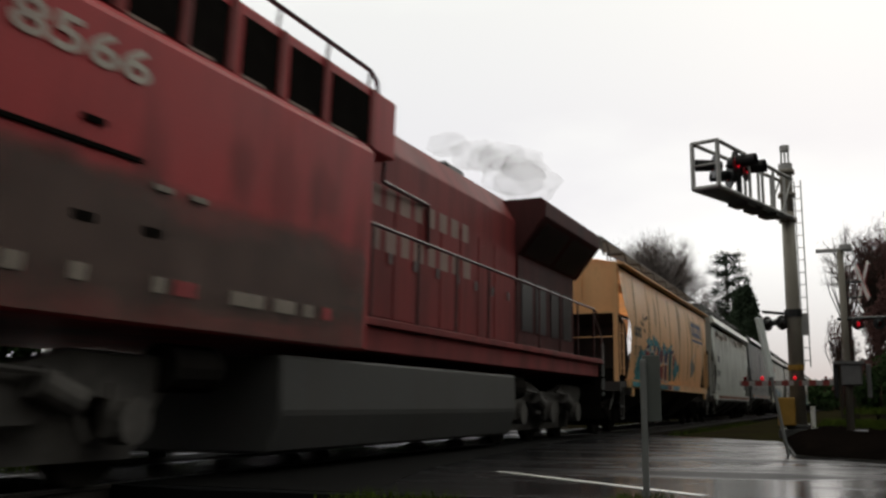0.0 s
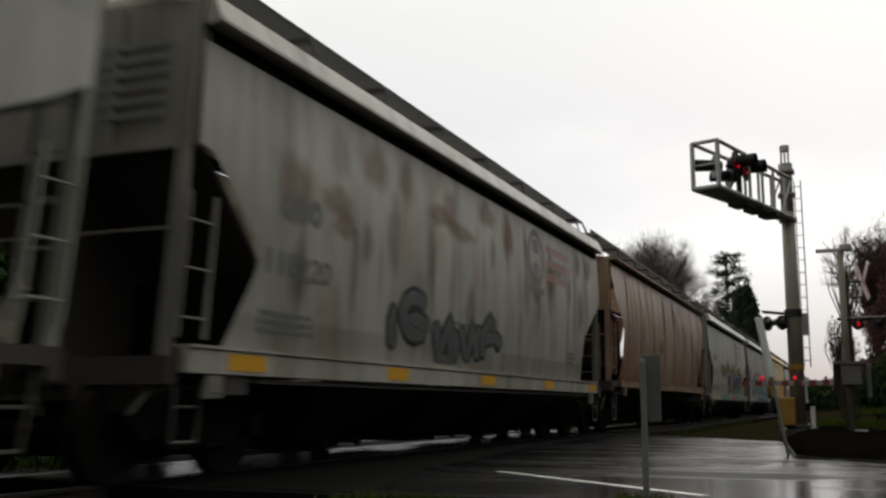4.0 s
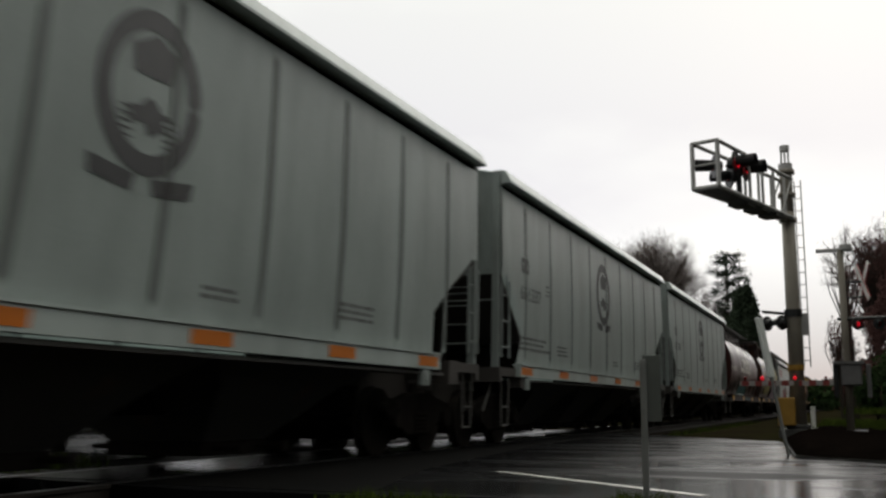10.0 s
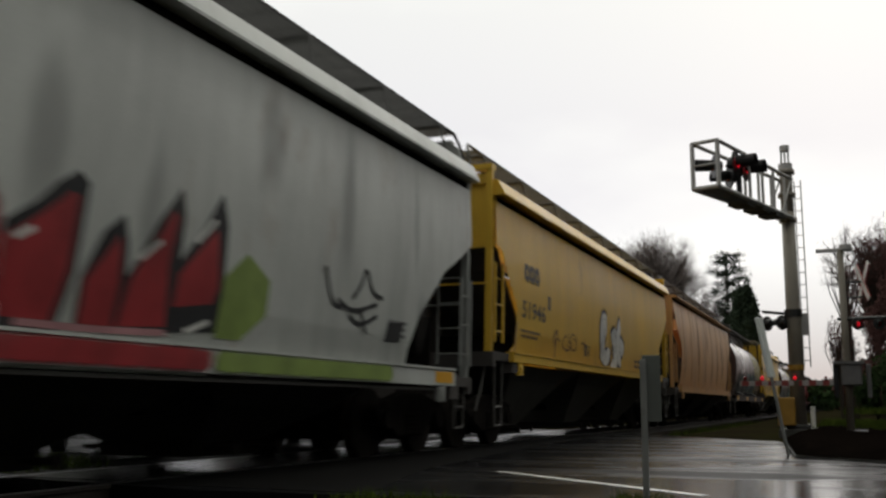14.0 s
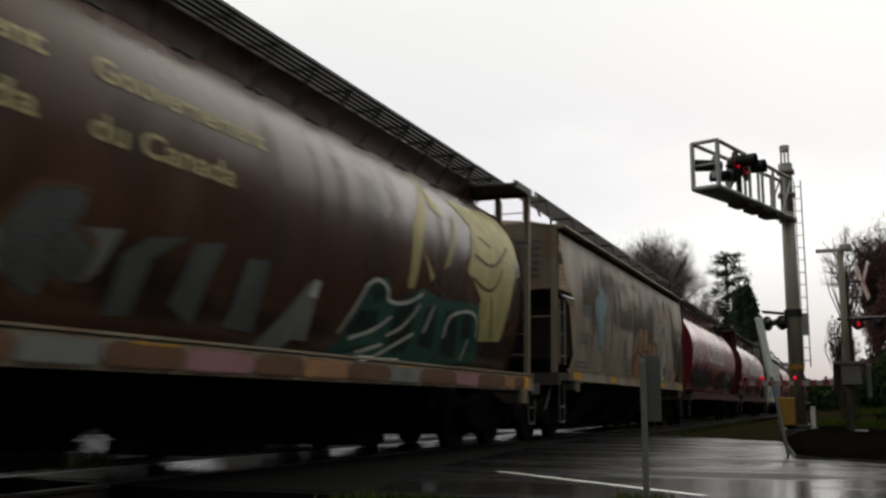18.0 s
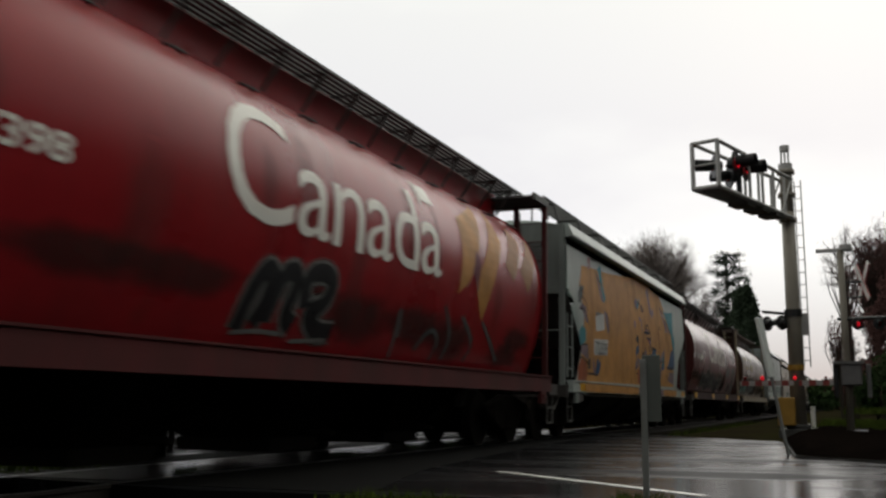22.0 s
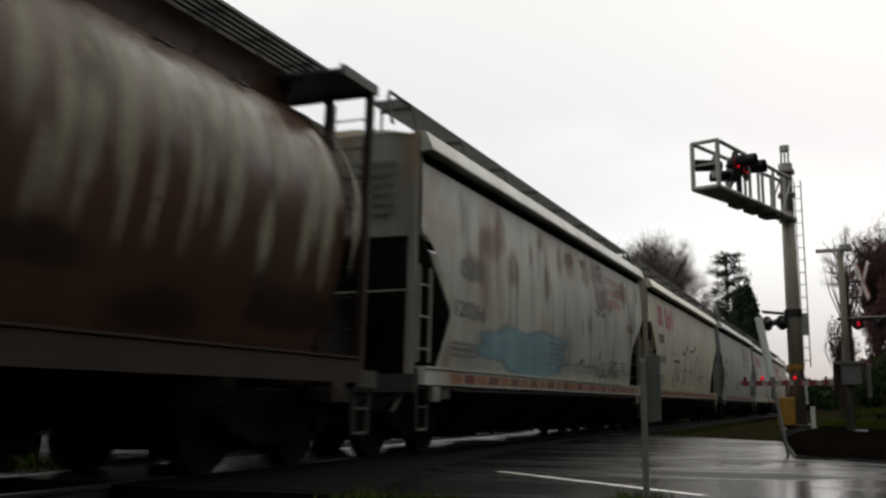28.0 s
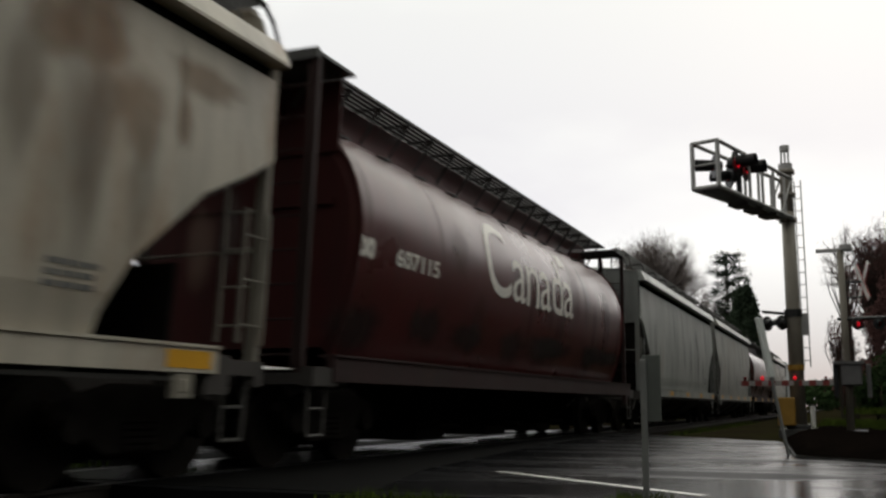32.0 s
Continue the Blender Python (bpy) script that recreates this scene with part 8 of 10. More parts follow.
    fill_shape(c, s, [(6.49, 1.63), (6.78, 2.23), (8.04, 2.27), (7.82, 1.71)], sp("wine"), 0.0086)
    fill_shape(c, s, [(7, 1.24), (7.31, 1.68), (8.62, 1.95), (8.84, 1.31)], sp("slate"), 0.0090)
    fill_shape(c, s, [(4.46, 1.43), (4.63, 1.73), (4.85, 1.46)], sp("green"), 0.0094)
    fill_shape(c, s, [(9.14, 1.32), (9.37, 2.19), (10.37, 2.18), (10.27, 1.36)], sp("wine"), 0.0098)
    fill_shape(c, s, [(10.63, 1.32), (10.92, 2.01), (11.89, 1.96), (11.95, 1.36)], sp("slate"), 0.0102)
    drawn(c, s, [[(3.41, 1.18), (3.63, 1.72), (3.97, 1.47), (4.22, 2.19)], [(4.49, 1.22), (4.48, 2.08), (4.99, 2.43)], [(5.19, 2.3), (5.59, 1.27)], [(6.2, 1.29), (6.32, 2.27), (7.03, 2)], [(7.35, 1.34), (7.78, 2.24), (8.33, 2.11)], [(8.7, 1.3), (9.06, 2.17)], [(9.93, 1.35), (10.55, 2.19), (11.48, 2.15), (11.35, 1.4)]], sp("black"), 0.05, 0.0115, label="crowded red and dark graffiti")
    drawn(c, s, [[(3.73, 1.53), (4.25, 1.81)], [(4.87, 2.34), (5.01, 2.17)], [(9.08, 1.88), (10.19, 2.26)], [(10.93, 2.75), (11.1, 2.5)]], sp("lime"), 0.05, 0.0125)
    drawn(c, s, [[(1.09, 1.72), (1.43, 1.82), (1.56, 1.63), (1.27, 1.52)], [(1.23, 1.44), (1.49, 1.4), (1.62, 1.55)]], sp("purple"), 0.09, 0.008)
    for u in (3.55, 6.3):
        bm = bmesh.new()
        patch_bm(bm, s, [(u, 1.28), (u + 0.14, 1.28), (u + 0.4, 1.85), (u + 0.27, 1.85)], 0.015)
        part("placard_strip", bm, M["yellow_refl"], c, "bright yellow slanting strip", fix=False)
    # 11 ochre with dark outlines
    c, s = add(tan_car((0.50, 0.31, 0.10), 0.65, 0.25, "ochre covered hopper with large dark graffiti outlines"))
    fill_shape(c, s, [(3.32, 2.93), (3.84, 3.01), (4.34, 3.28), (4.68, 3.59), (4.94, 3.57), (4.88, 3.2), (4.27, 2.99), (3.59, 2.7), (3.37, 2.64)], sp("mauve"), 0.0050)
    drawn(c, s, [[(4.87, 3.5), (4.4, 2.6), (3.1, 1.45)], [(3.1, 1.5), (4.0, 1.62), (4.97, 1.8)], [(4.97, 1.85), (5.0, 2.6), (5.2, 3.4), (5.7, 3.3), (5.85, 2.5), (5.5, 1.85), (4.97, 1.75)], [(6.07, 3.5), (6.4, 3.0), (7.2, 2.2)], [(6.05, 3.4), (6.0, 2.4), (5.7, 1.6)], [(7.2, 2.2), (7.1, 3.4)], [(7.2, 2.1), (6.9, 1.65), (8.0, 1.55)], [(7.2, 2.2), (8.1, 3.9), (8.4, 3.0), (9.1, 2.7)], [(7.9, 2.6), (8.6, 2.3), (9.1, 2.45), (9.5, 3.3)], [(9.4, 3.1), (10.3, 2.2), (9.9, 2.0), (9.5, 2.5)], [(9.3, 2.6), (10.2, 1.7), (11.4, 1.5), (12.3, 2.2), (11.9, 2.2), (10.9, 1.5)], [(0.8, 2.8), (1.6, 2.6), (2.6, 2.6), (1.6, 2.1), (2.3, 1.8)]], sp("brown"), 0.13, label="large dark graffiti outlines")
    # 12 to 14 grey ribbed
    for num in ("651022", "651337", "651330"):
        add(grey_car(num))
    # 15 round, dark red
    c, s = add(round_car(WINE, "607532", True, label="dark maroon cylindrical hopper with large cream word and green graffiti"))
    fill_shape(c, s, [(4.49, 1.18), (5.25, 1.5), (5.57, 1.73), (5.9, 1.89), (6.23, 1.96), (6.73, 1.93), (7.38, 1.9), (7.77, 2.01), (8.58, 1.87), (9.2, 1.92), (9.62, 1.53), (9.68, 1.32)], sp("green"), 0.0060)
    fill_shape(c, s, [(5.9, 1.32), (5.91, 1.61), (6.43, 1.79), (6.91, 1.44)], sp("tealdark"), 0.0064)
    fill_shape(c, s, [(7.26, 1.62), (7.64, 1.85), (8.47, 1.69), (8.1, 1.33)], sp("tealdark"), 0.0068)
    drawn(c, s, [[(4.16, 2.13), (4.05, 2.28), (4.33, 2.38), (4.56, 2.35), (4.54, 2.18), (4.16, 2.13)], [(4.56, 2.35), (5.11, 2.35), (5.35, 2.21), (5.25, 1.84), (5.09, 1.83)], [(4.86, 2.36), (4.98, 1.89)], [(4.1, 2.03), (4.07, 1.96), (4.34, 1.96)], [(4.42, 1.87), (4.43, 1.8), (4.87, 1.81)], [(4.06, 1.84), (4.09, 1.71), (4.29, 1.69)], [(4.21, 1.5), (3.32, 1.19)]], sp("grey"), 0.045, 0.011, label="thin pale sprayed outline")
    tag_lines(c, s, 4.9, 9.4, 0.97, 1.16, 7, sp("sky"), 152, 0.03)
    # 16 round, brown
    c, s = add(round_car(BROWN, gov=True, label="brown cylindrical hopper with yellow graffiti and a grain motif"))
    fill_shape(c, s, [(4.12, 1.63), (4.08, 1.88), (4.5, 2.02), (5, 2.06), (5.26, 1.91), (5.2, 1.72), (4.96, 1.6), (5.46, 1.62), (5.7, 2), (5.84, 1.9), (5.76, 1.51), (5.65, 1.45), (4.51, 1.46), (4.52, 1.61), (4.64, 1.72)], sp("straw"), 0.0060)
    fill_shape(c, s, [(6.13, 1.46), (6.22, 1.75), (6.4, 1.85), (6.55, 1.47)], sp("straw"), 0.0064)
    fill_shape(c, s, [(6.46, 1.81), (6.76, 2.01), (7.59, 2.15), (8.03, 2), (8.13, 1.58), (7.97, 1.47), (7.56, 1.48), (7.65, 1.68), (7.5, 1.82), (7.25, 1.76), (7.1, 1.5), (6.88, 1.48), (6.98, 1.7), (6.64, 1.67)], sp("straw"), 0.0068)
    fill_shape(c, s, [(11.75, 4.36), (12.86, 4.43), (12.03, 3.45), (11.47, 2.49), (11.11, 2.41), (11.24, 3.23)], sp("straw"), 0.0072)
    fill_shape(c, s, [(13.96, 4.49), (16.61, 4.27), (16.1, 3.59), (15.48, 2.53), (13.7, 2.51), (13.76, 3.55)], sp("straw"), 0.0076)
    fill_shape(c, s, [(10.95, 2.52), (11.75, 3.14), (12.49, 2.43), (11.96, 2.29)], sp("lime"), 0.0080)
    fill_shape(c, s, [(15.08, 4.22), (16.02, 4.4), (16.57, 4.2), (14.82, 3.83)], sp("khaki"), 0.0084)
    fill_shape(c, s, [(10.45, 2.1), (12.21, 2.31), (15.49, 2.48), (16.09, 1.35), (9.75, 1.14)], sp("mauve"), 0.0110)
    drawn(c, s, [[(13.72, 2.95), (13.94, 2.24)], [(14.67, 3.17), (14.43, 2.23)], [(11.17, 1.96), (11.61, 1.66), (11.4, 1.4)], [(12.24, 2.23), (12.76, 1.38)], [(13.04, 2.26), (13.91, 1.8), (14.53, 1.35)], [(12.63, 3.27), (12.63, 2.53)], [(13.47, 3.4), (12.97, 2.48)]], sp("brown"), 0.05, 0.014, label="pale yellow sprayed forms and a grain motif")
    # 17 white with flames
    c, s = add(smooth_car("", (0.50, 0.51, 0.49), 0.35, 0.1, True, label="grey-white covered hopper with red word mark and flame graffiti"))
    sill_bands(c, s, 1.06, 0.19, ((4.2, 8.85, sp("red")), (8.85, 12.6, sp("lime"))))
    drawn(c, s, [[(4.4, 1.2), (5.0, 2.2), (5.5, 1.3)], [(5.4, 1.2), (6.0, 2.35), (6.3, 1.3)]], sp("red"), 0.4, 0.0055)
    fill_shape(c, s, [(6.36, 1.92), (6.64, 2.11), (6.79, 2.27), (7, 2.41), (7.13, 2.32), (7.12, 1.65), (7.01, 1.19), (6.46, 1.19)], sp("black"), 0.0060)
    fill_shape(c, s, [(6.38, 1.81), (6.63, 1.97), (6.96, 2.24), (7.04, 2.21), (7.04, 1.64), (6.94, 1.25), (6.45, 1.27)], sp("red"), 0.0064)
    fill_shape(c, s, [(7.19, 1.22), (7.18, 1.62), (7.35, 1.99), (7.57, 2.17), (7.66, 1.95), (7.72, 1.24)], sp("black"), 0.0068)
    fill_shape(c, s, [(7.23, 1.27), (7.24, 1.61), (7.55, 2), (7.62, 1.63), (7.6, 1.27)], sp("red"), 0.0072)
    fill_shape(c, s, [(7.61, 1.23), (7.66, 1.63), (8.03, 2.24), (8.26, 2.53), (8.34, 2.3), (8.33, 1.28)], sp("black"), 0.0076)
    fill_shape(c, s, [(7.65, 1.28), (7.73, 1.64), (8.18, 2.32), (8.24, 2.25), (8.19, 1.84), (8.25, 1.32)], sp("red"), 0.0080)
    fill_shape(c, s, [(8.27, 1.27), (8.26, 1.8), (8.64, 2.25), (8.86, 2.59), (8.99, 2.31), (9.02, 1.68), (8.98, 1.32)], sp("black"), 0.0084)
    fill_shape(c, s, [(8.31, 1.49), (8.34, 1.78), (8.84, 2.26), (8.94, 1.73), (8.87, 1.57)], sp("red"), 0.0088)
    fill_shape(c, s, [(8.96, 1.27), (9.02, 1.84), (9.36, 2.1), (9.79, 1.88), (9.78, 1.54), (9.37, 1.27)], sp("lime"), 0.0092)
    drawn(c, s, [[(8.52, 2.08), (8.79, 2.33)], [(7.79, 1.83), (8.06, 2.03)], [(6.47, 1.81), (6.64, 1.91)], [(8.5, 1.29), (8.85, 1.41)]], sp("white"), 0.06, 0.0135)
    drawn(c, s, [[(6.6, 1.24), (7.45, 1.24), (8.27, 1.27)]], sp("pink"), 0.06, 0.013)
    drawn(c, s, [[(10.89, 2.19), (11.09, 1.77), (11.36, 1.77)], [(11.56, 1.88), (11.76, 2.04), (11.89, 2.32), (12.06, 2), (12.38, 1.96)], [(11.51, 1.68), (11.81, 1.58), (12.25, 1.74)], [(11.79, 1.77), (11.97, 1.52)], [(11.22, 1.85), (11.58, 1.72), (12.23, 1.88)]], sp("black"), 0.06, 0.008, label="small dark tag")
    fill_shape(c, s, [(12.58, 1.69), (13.05, 1.72), (12.94, 1.46), (12.49, 1.45)], sp("black"), 0.0070)
    # 18 yellow
    c, s = add(yellow_car("51946", 0.25))
    spray_piece(c, s, 7.5, 9.9, 1.62, 2.75, 3, sp("white"), sp("purple"), 181, fat=0.5)
    tag_lines(c, s, 3.4, 6.0, 1.75, 2.2, 4, sp("brown"), 182, 0.04)
    # 19 ochre-orange
    c, s = add(tan_car((0.56, 0.31, 0.13), 0.4, 0.2, "plain orange-ochre covered hopper with rounded sides"))
    # 20 round brown, green graffiti
    c, s = add(round_car((0.15, 0.085, 0.072), wheat=sp("straw"), rust=0.3, label="brown cylindrical hopper with dark green graffiti and a grain motif"))
    spray_piece(c, s, 2.5, 12.2, 1.28, 2.4, 8, sp("slate"), sp("black"), 201, shine=sp("tealdark"), second=sp("grey"), fat=0.36)
    drawn(c, s, [[(6.6, 2.4), (7.4, 2.3), (8.2, 2.45), (8.5, 2.25), (9.2, 2.2), (9.9, 2.35)], [(9.0, 1.4), (9.3, 2.0), (9.9, 2.2), (10.4, 1.9)], [(10.6, 2.1), (11.2, 2.0), (11.7, 2.1)], [(10.6, 1.8), (11.3, 1.75), (11.6, 1.85)], [(10.5, 1.5), (11.4, 1.5)]], sp("tealdark"), 0.13, 0.015)
    for u in (12.6, 15.0):
        bm = bmesh.new()
        patch_bm(bm, s, [(u, 1.28), (u + 0.14, 1.28), (u + 0.5, 1.8), (u + 0.37, 1.8)], 0.012)
        part("placard_strip", bm, M["yellow_refl"], c, "bright yellow slanting strip", fix=False)
    # 21 yellow
    c, s = add(yellow_car("52069", 0.2))
    bars(c, s, 3.93, 5.34, 1.88, 2.02, 2, M["brown_letter"], 210, gap=0.25)
    bars(c, s, 2, 2.19, 1.61, 1.87, 1, M["brown_letter"], 211, gap=0.25)
    bars(c, s, 2.6, 2.75, 1.44, 1.7, 1, M["brown_letter"], 212, gap=0.25)
    bars(c, s, 6.04, 6.67, 1.78, 2.1, 1, M["brown_letter"], 213, gap=0.25)
    bars(c, s, 7.11, 7.86, 1.77, 2.09, 3, M["brown_letter"], 214, gap=0.25)
    bars(c, s, 10.66, 11.33, 1.8, 2.06, 1, M["brown_letter"], 215, gap=0.25)
    drawn(c, s, [[(2.37, 1.9), (2.73, 1.91)], [(2.81, 1.89), (3.01, 1.82)], [(3.2, 1.97), (3.44, 1.77)], [(3.95, 1.72), (5.26, 1.77)], [(4.23, 1.86), (4.26, 2.09), (4.55, 1.9), (4.75, 2.1), (5, 1.89)]], sp("khaki"), 0.05, 0.006, label="thin worn scribbles")
    # 22 round brown
    c, s = add(round_car((0.105, 0.052, 0.036), gov=True, rust=0.3, label="brown cylindrical hopper with faded gold lettering and grey graffiti", trim=M["patched_sill"]))
    spray_piece(c, s, 1.0, 5.0, 1.3, 2.2, 5, sp("slate"), sp("brown"), 221, second=sp("grey"), fat=0.45)
    fill_shape(c, s, [(4.12, 1.89), (4.42, 1.92), (4.38, 1.61), (4.26, 1.52)], sp("slate"), 0.0060)
    fill_shape(c, s, [(4.68, 1.61), (4.78, 2), (5.3, 2.06), (5.17, 1.71), (5.06, 1.61)], sp("grey"), 0.0064)
    fill_shape(c, s, [(5.4, 1.38), (5.37, 1.87), (5.65, 2.05), (6.12, 2.12), (5.75, 1.88), (5.73, 1.41)], sp("slate"), 0.0068)
    fill_shape(c, s, [(6.14, 1.54), (6.26, 2.09), (6.71, 2.16), (6.59, 1.78), (6.6, 1.38)], sp("slate"), 0.0072)
    fill_shape(c, s, [(7.07, 1.41), (7.12, 2.06), (7.51, 2.11), (7.58, 1.39)], sp("slate"), 0.0076)
    fill_shape(c, s, [(8.14, 1.37), (8.1, 1.69), (8.36, 1.98), (8.59, 2.04), (8.6, 1.76), (8.67, 1.37)], sp("grey"), 0.0080)
    fill_shape(c, s, [(12.24, 4.29), (11.77, 3.77), (11.22, 2.92), (11.06, 2.22), (10.84, 2.18), (10.87, 3.02)], sp("straw"), 0.0060)
    fill_shape(c, s, [(11.84, 3.87), (12.14, 3.5), (12.13, 3.32), (11.75, 3.46)], sp("straw"), 0.0064)
    fill_shape(c, s, [(11.21, 2.77), (11.68, 2.44), (11.6, 2.35)], sp("straw"), 0.0068)
    fill_shape(c, s, [(12.81, 3.81), (14.01, 3.86), (15.66, 4.07), (15.71, 3.59), (15.13, 2.66), (14.87, 1.73), (13.65, 1.66), (13.6, 2.32), (12.94, 2.68), (13.38, 3.45), (12.99, 3.7)], sp("straw"), 0.0072)
    fill_shape(c, s, [(12.59, 3.49), (12.64, 3.33), (12.18, 2.66), (11.97, 2.56)], sp("straw"), 0.0076)
    fill_shape(c, s, [(9.41, 1.45), (9.64, 1.86), (9.72, 2.17), (10.25, 2.26), (10.48, 1.94), (11.34, 2.25), (11.98, 2.16), (13.54, 2.22), (14.08, 1.33), (9.04, 1.13)], sp("green"), 0.0110)
    fill_shape(c, s, [(9.5, 1.52), (9.68, 1.8), (10.15, 1.84), (10.22, 1.64), (9.85, 1.54)], sp("forest"), 0.0114)
    fill_shape(c, s, [(9.76, 2.08), (10.11, 2.18), (10.31, 2.03), (10.01, 1.9)], sp("forest"), 0.0118)
    fill_shape(c, s, [(10.67, 1.52), (10.6, 1.88), (10.94, 2.06), (11.16, 2), (11.31, 1.41), (10.94, 1.32)], sp("forest"), 0.0122)
    fill_shape(c, s, [(11.61, 1.5), (11.55, 2), (11.94, 2.03), (12.15, 1.46)], sp("forest"), 0.0126)
    fill_shape(c, s, [(12.53, 1.39), (12.26, 2.02), (12.69, 2.06), (13.11, 1.38)], sp("forest"), 0.0130)
    fill_shape(c, s, [(13.07, 1.67), (12.94, 2.04), (13.35, 2.08), (13.47, 1.7)], sp("forest"), 0.0134)
    fill_shape(c, s, [(9.18, 1.17), (9.95, 1.41), (10.56, 1.45), (9.77, 1.19)], sp("forest"), 0.0138)
    drawn(c, s, [[(13.11, 2.61), (14.06, 2.41), (14.6, 2.89)], [(13.27, 2.98), (14.08, 2.82), (15.05, 3.34)], [(13.61, 3.31), (14.14, 3.2)], [(14.06, 2.41), (14.37, 1.75)]], sp("brown"), 0.05, 0.013, label="worn grain motif and dark green letters")
    sill_spray(c, s, 1.0, 15.6, 1.06, 0.2, (sp("pink"), sp("brown"), sp("peach"), sp("brown"), sp("grey"), sp("brown")), 223)
    drawn(c, s, [[(9.3, 1.5), (9.61, 1.93), (9.67, 2.1), (9.94, 2.22), (10.3, 2.13), (10.3, 1.96), (10.89, 1.98), (11.37, 2.17)], [(9.61, 1.46), (10.2, 1.6), (10.56, 1.8)], [(10.57, 1.55), (10.99, 1.69), (11.34, 2.02)], [(11.67, 1.66), (11.82, 2.06)], [(12.42, 1.63), (12.39, 1.99), (13.5, 2.13), (13.71, 1.71)], [(10.25, 1.21), (11.39, 1.64)], [(9.32, 1.17), (10.56, 1.45)], [(13.42, 1.69), (13.38, 1.35)]], sp("white"), 0.055, 0.015, label="dark green graffiti with white edges")
    fill_shape(c, s, [(8.41, 1.84), (8.46, 2.03), (8.6, 2.01), (8.59, 1.83)], sp("white"), 0.0100)
    fill_shape(c, s, [(7.59, 1.16), (8.1, 1.69), (8.52, 1.79), (8.56, 1.52), (8.04, 1.12)], sp("grey"), 0.0104)
    # 23 rusted, blue
    c, s = add(smooth_car("120178", (0.42, 0.36, 0.29), 0.65, 0.75, False, True, label="rust-stained covered hopper with a blue sprayed figure", style="curved"))
    stains(c, s, 1.2, 10.8, 2.2, 3.95, 10, M["st_heavy"], 233, (0.6, 1.4), (0.3, 0.8), "heavy brown soot")
    stains(c, s, 12.8, 15.0, 1.6, 3.9, 4, M["st_heavy"], 234, (0.3, 0.7), (0.6, 1.1))
    stains(c, s, 10.9, 12.6, 1.2, 3.9, 4, M["st_clean"], 235, (0.5, 0.6), (0.9, 1.3), "cleaner pale upright patch")
    blob(c, s, 3.3, 2.7, 0.5, 0.75, sp("sky"), 231, wob=0.4)
    blob(c, s, 7.5, 2.05, 0.61, 0.65, sp("green"), 720, 0.0060, wob=0.15, lo=1.42)
    blob(c, s, 7.5, 2.05, 0.5, 0.55, sp("peach"), 740, 0.0062, wob=0.2, lo=1.42)
    blob(c, s, 8.16, 2.18, 0.67, 0.71, sp("green"), 721, 0.0064, wob=0.15, lo=1.42)
    blob(c, s, 8.16, 2.18, 0.55, 0.6, sp("peach"), 741, 0.0066, wob=0.2, lo=1.42)
    blob(c, s, 8.73, 2.31, 0.40, 0.59, sp("green"), 722, 0.0068, wob=0.15, lo=1.42)
    blob(c, s, 8.73, 2.31, 0.33, 0.5, sp("peach"), 742, 0.0070, wob=0.2, lo=1.42)
    blob(c, s, 9.3, 2.03, 0.49, 0.50, sp("green"), 723, 0.0072, wob=0.15, lo=1.42)
    blob(c, s, 9.3, 2.03, 0.4, 0.42, sp("peach"), 743, 0.0074, wob=0.2, lo=1.42)
    blob(c, s, 10.01, 2.04, 0.61, 0.50, sp("green"), 724, 0.0076, wob=0.15, lo=1.42)
    blob(c, s, 10.01, 2.04, 0.5, 0.42, sp("peach"), 744, 0.0078, wob=0.2, lo=1.42)
    blob(c, s, 7.91, 1.66, 0.98, 0.47, sp("brown"), 725, 0.0080, wob=0.15, lo=1.42)
    blob(c, s, 7.91, 1.66, 0.8, 0.4, sp("peach"), 745, 0.0082, wob=0.2, lo=1.42)
    blob(c, s, 10.86, 1.65, 0.43, 0.35, sp("brown"), 726, 0.0084, wob=0.15, lo=1.42)
    blob(c, s, 10.86, 1.65, 0.35, 0.3, sp("peach"), 746, 0.0086, wob=0.2, lo=1.42)
    blob(c, s, 8.75, 1.73, 0.73, 0.50, sp("brown"), 727, 0.0088, wob=0.15, lo=1.42)
    blob(c, s, 8.75, 1.73, 0.6, 0.42, sp("peach"), 747, 0.0090, wob=0.2, lo=1.42)
    drawn(c, s, [[(7.72, 1.8), (8.06, 1.76), (8.28, 1.84)], [(8.04, 2.22), (8.2, 2.29), (8.26, 2.13)], [(9.13, 1.96), (9.41, 2.1)], [(8.64, 1.62), (8.88, 1.74)]], sp("brown"), 0.1, 0.0115, label="orange bubble graffiti with green edges")
    fill_shape(c, s, [(11.67, 1.82), (12.11, 1.83), (12.04, 1.55), (11.65, 1.55)], sp("slate"), 0.0070)
    # 24 round red
    c, s = add(round_car((0.30, 0.018, 0.024), "607778", True, refl=0, label="red cylindrical hopper with a large cream word and black graffiti"))
    spray_piece(c, s, 1.6, 6.3, 1.3, 2.2, 5, sp("black"), sp("wine"), 241, shine=sp("sea"), fat=0.4)
    tag_lines(c, s, 8.5, 12.0, 1.4, 2.0, 5, sp("brown"), 242, 0.05)
    stains(c, s, 9.0, 15.9, 1.26, 2.3, 10, M["st_heavy"], 243, (0.8, 1.6), (0.3, 0.6), "dark road soot")
    fill_shape(c, s, [(12.11, 3.36), (12.61, 3.57), (12.71, 3.41), (12.71, 3.05), (12.56, 2.81), (12.14, 2.66), (12.07, 2.82)], sp("peach"), 0.0062)
    fill_shape(c, s, [(12.05, 2.55), (12.35, 2.67), (12.63, 2.78), (12.64, 2.43), (12.5, 2.23), (12.09, 2.16)], sp("peach"), 0.0062)
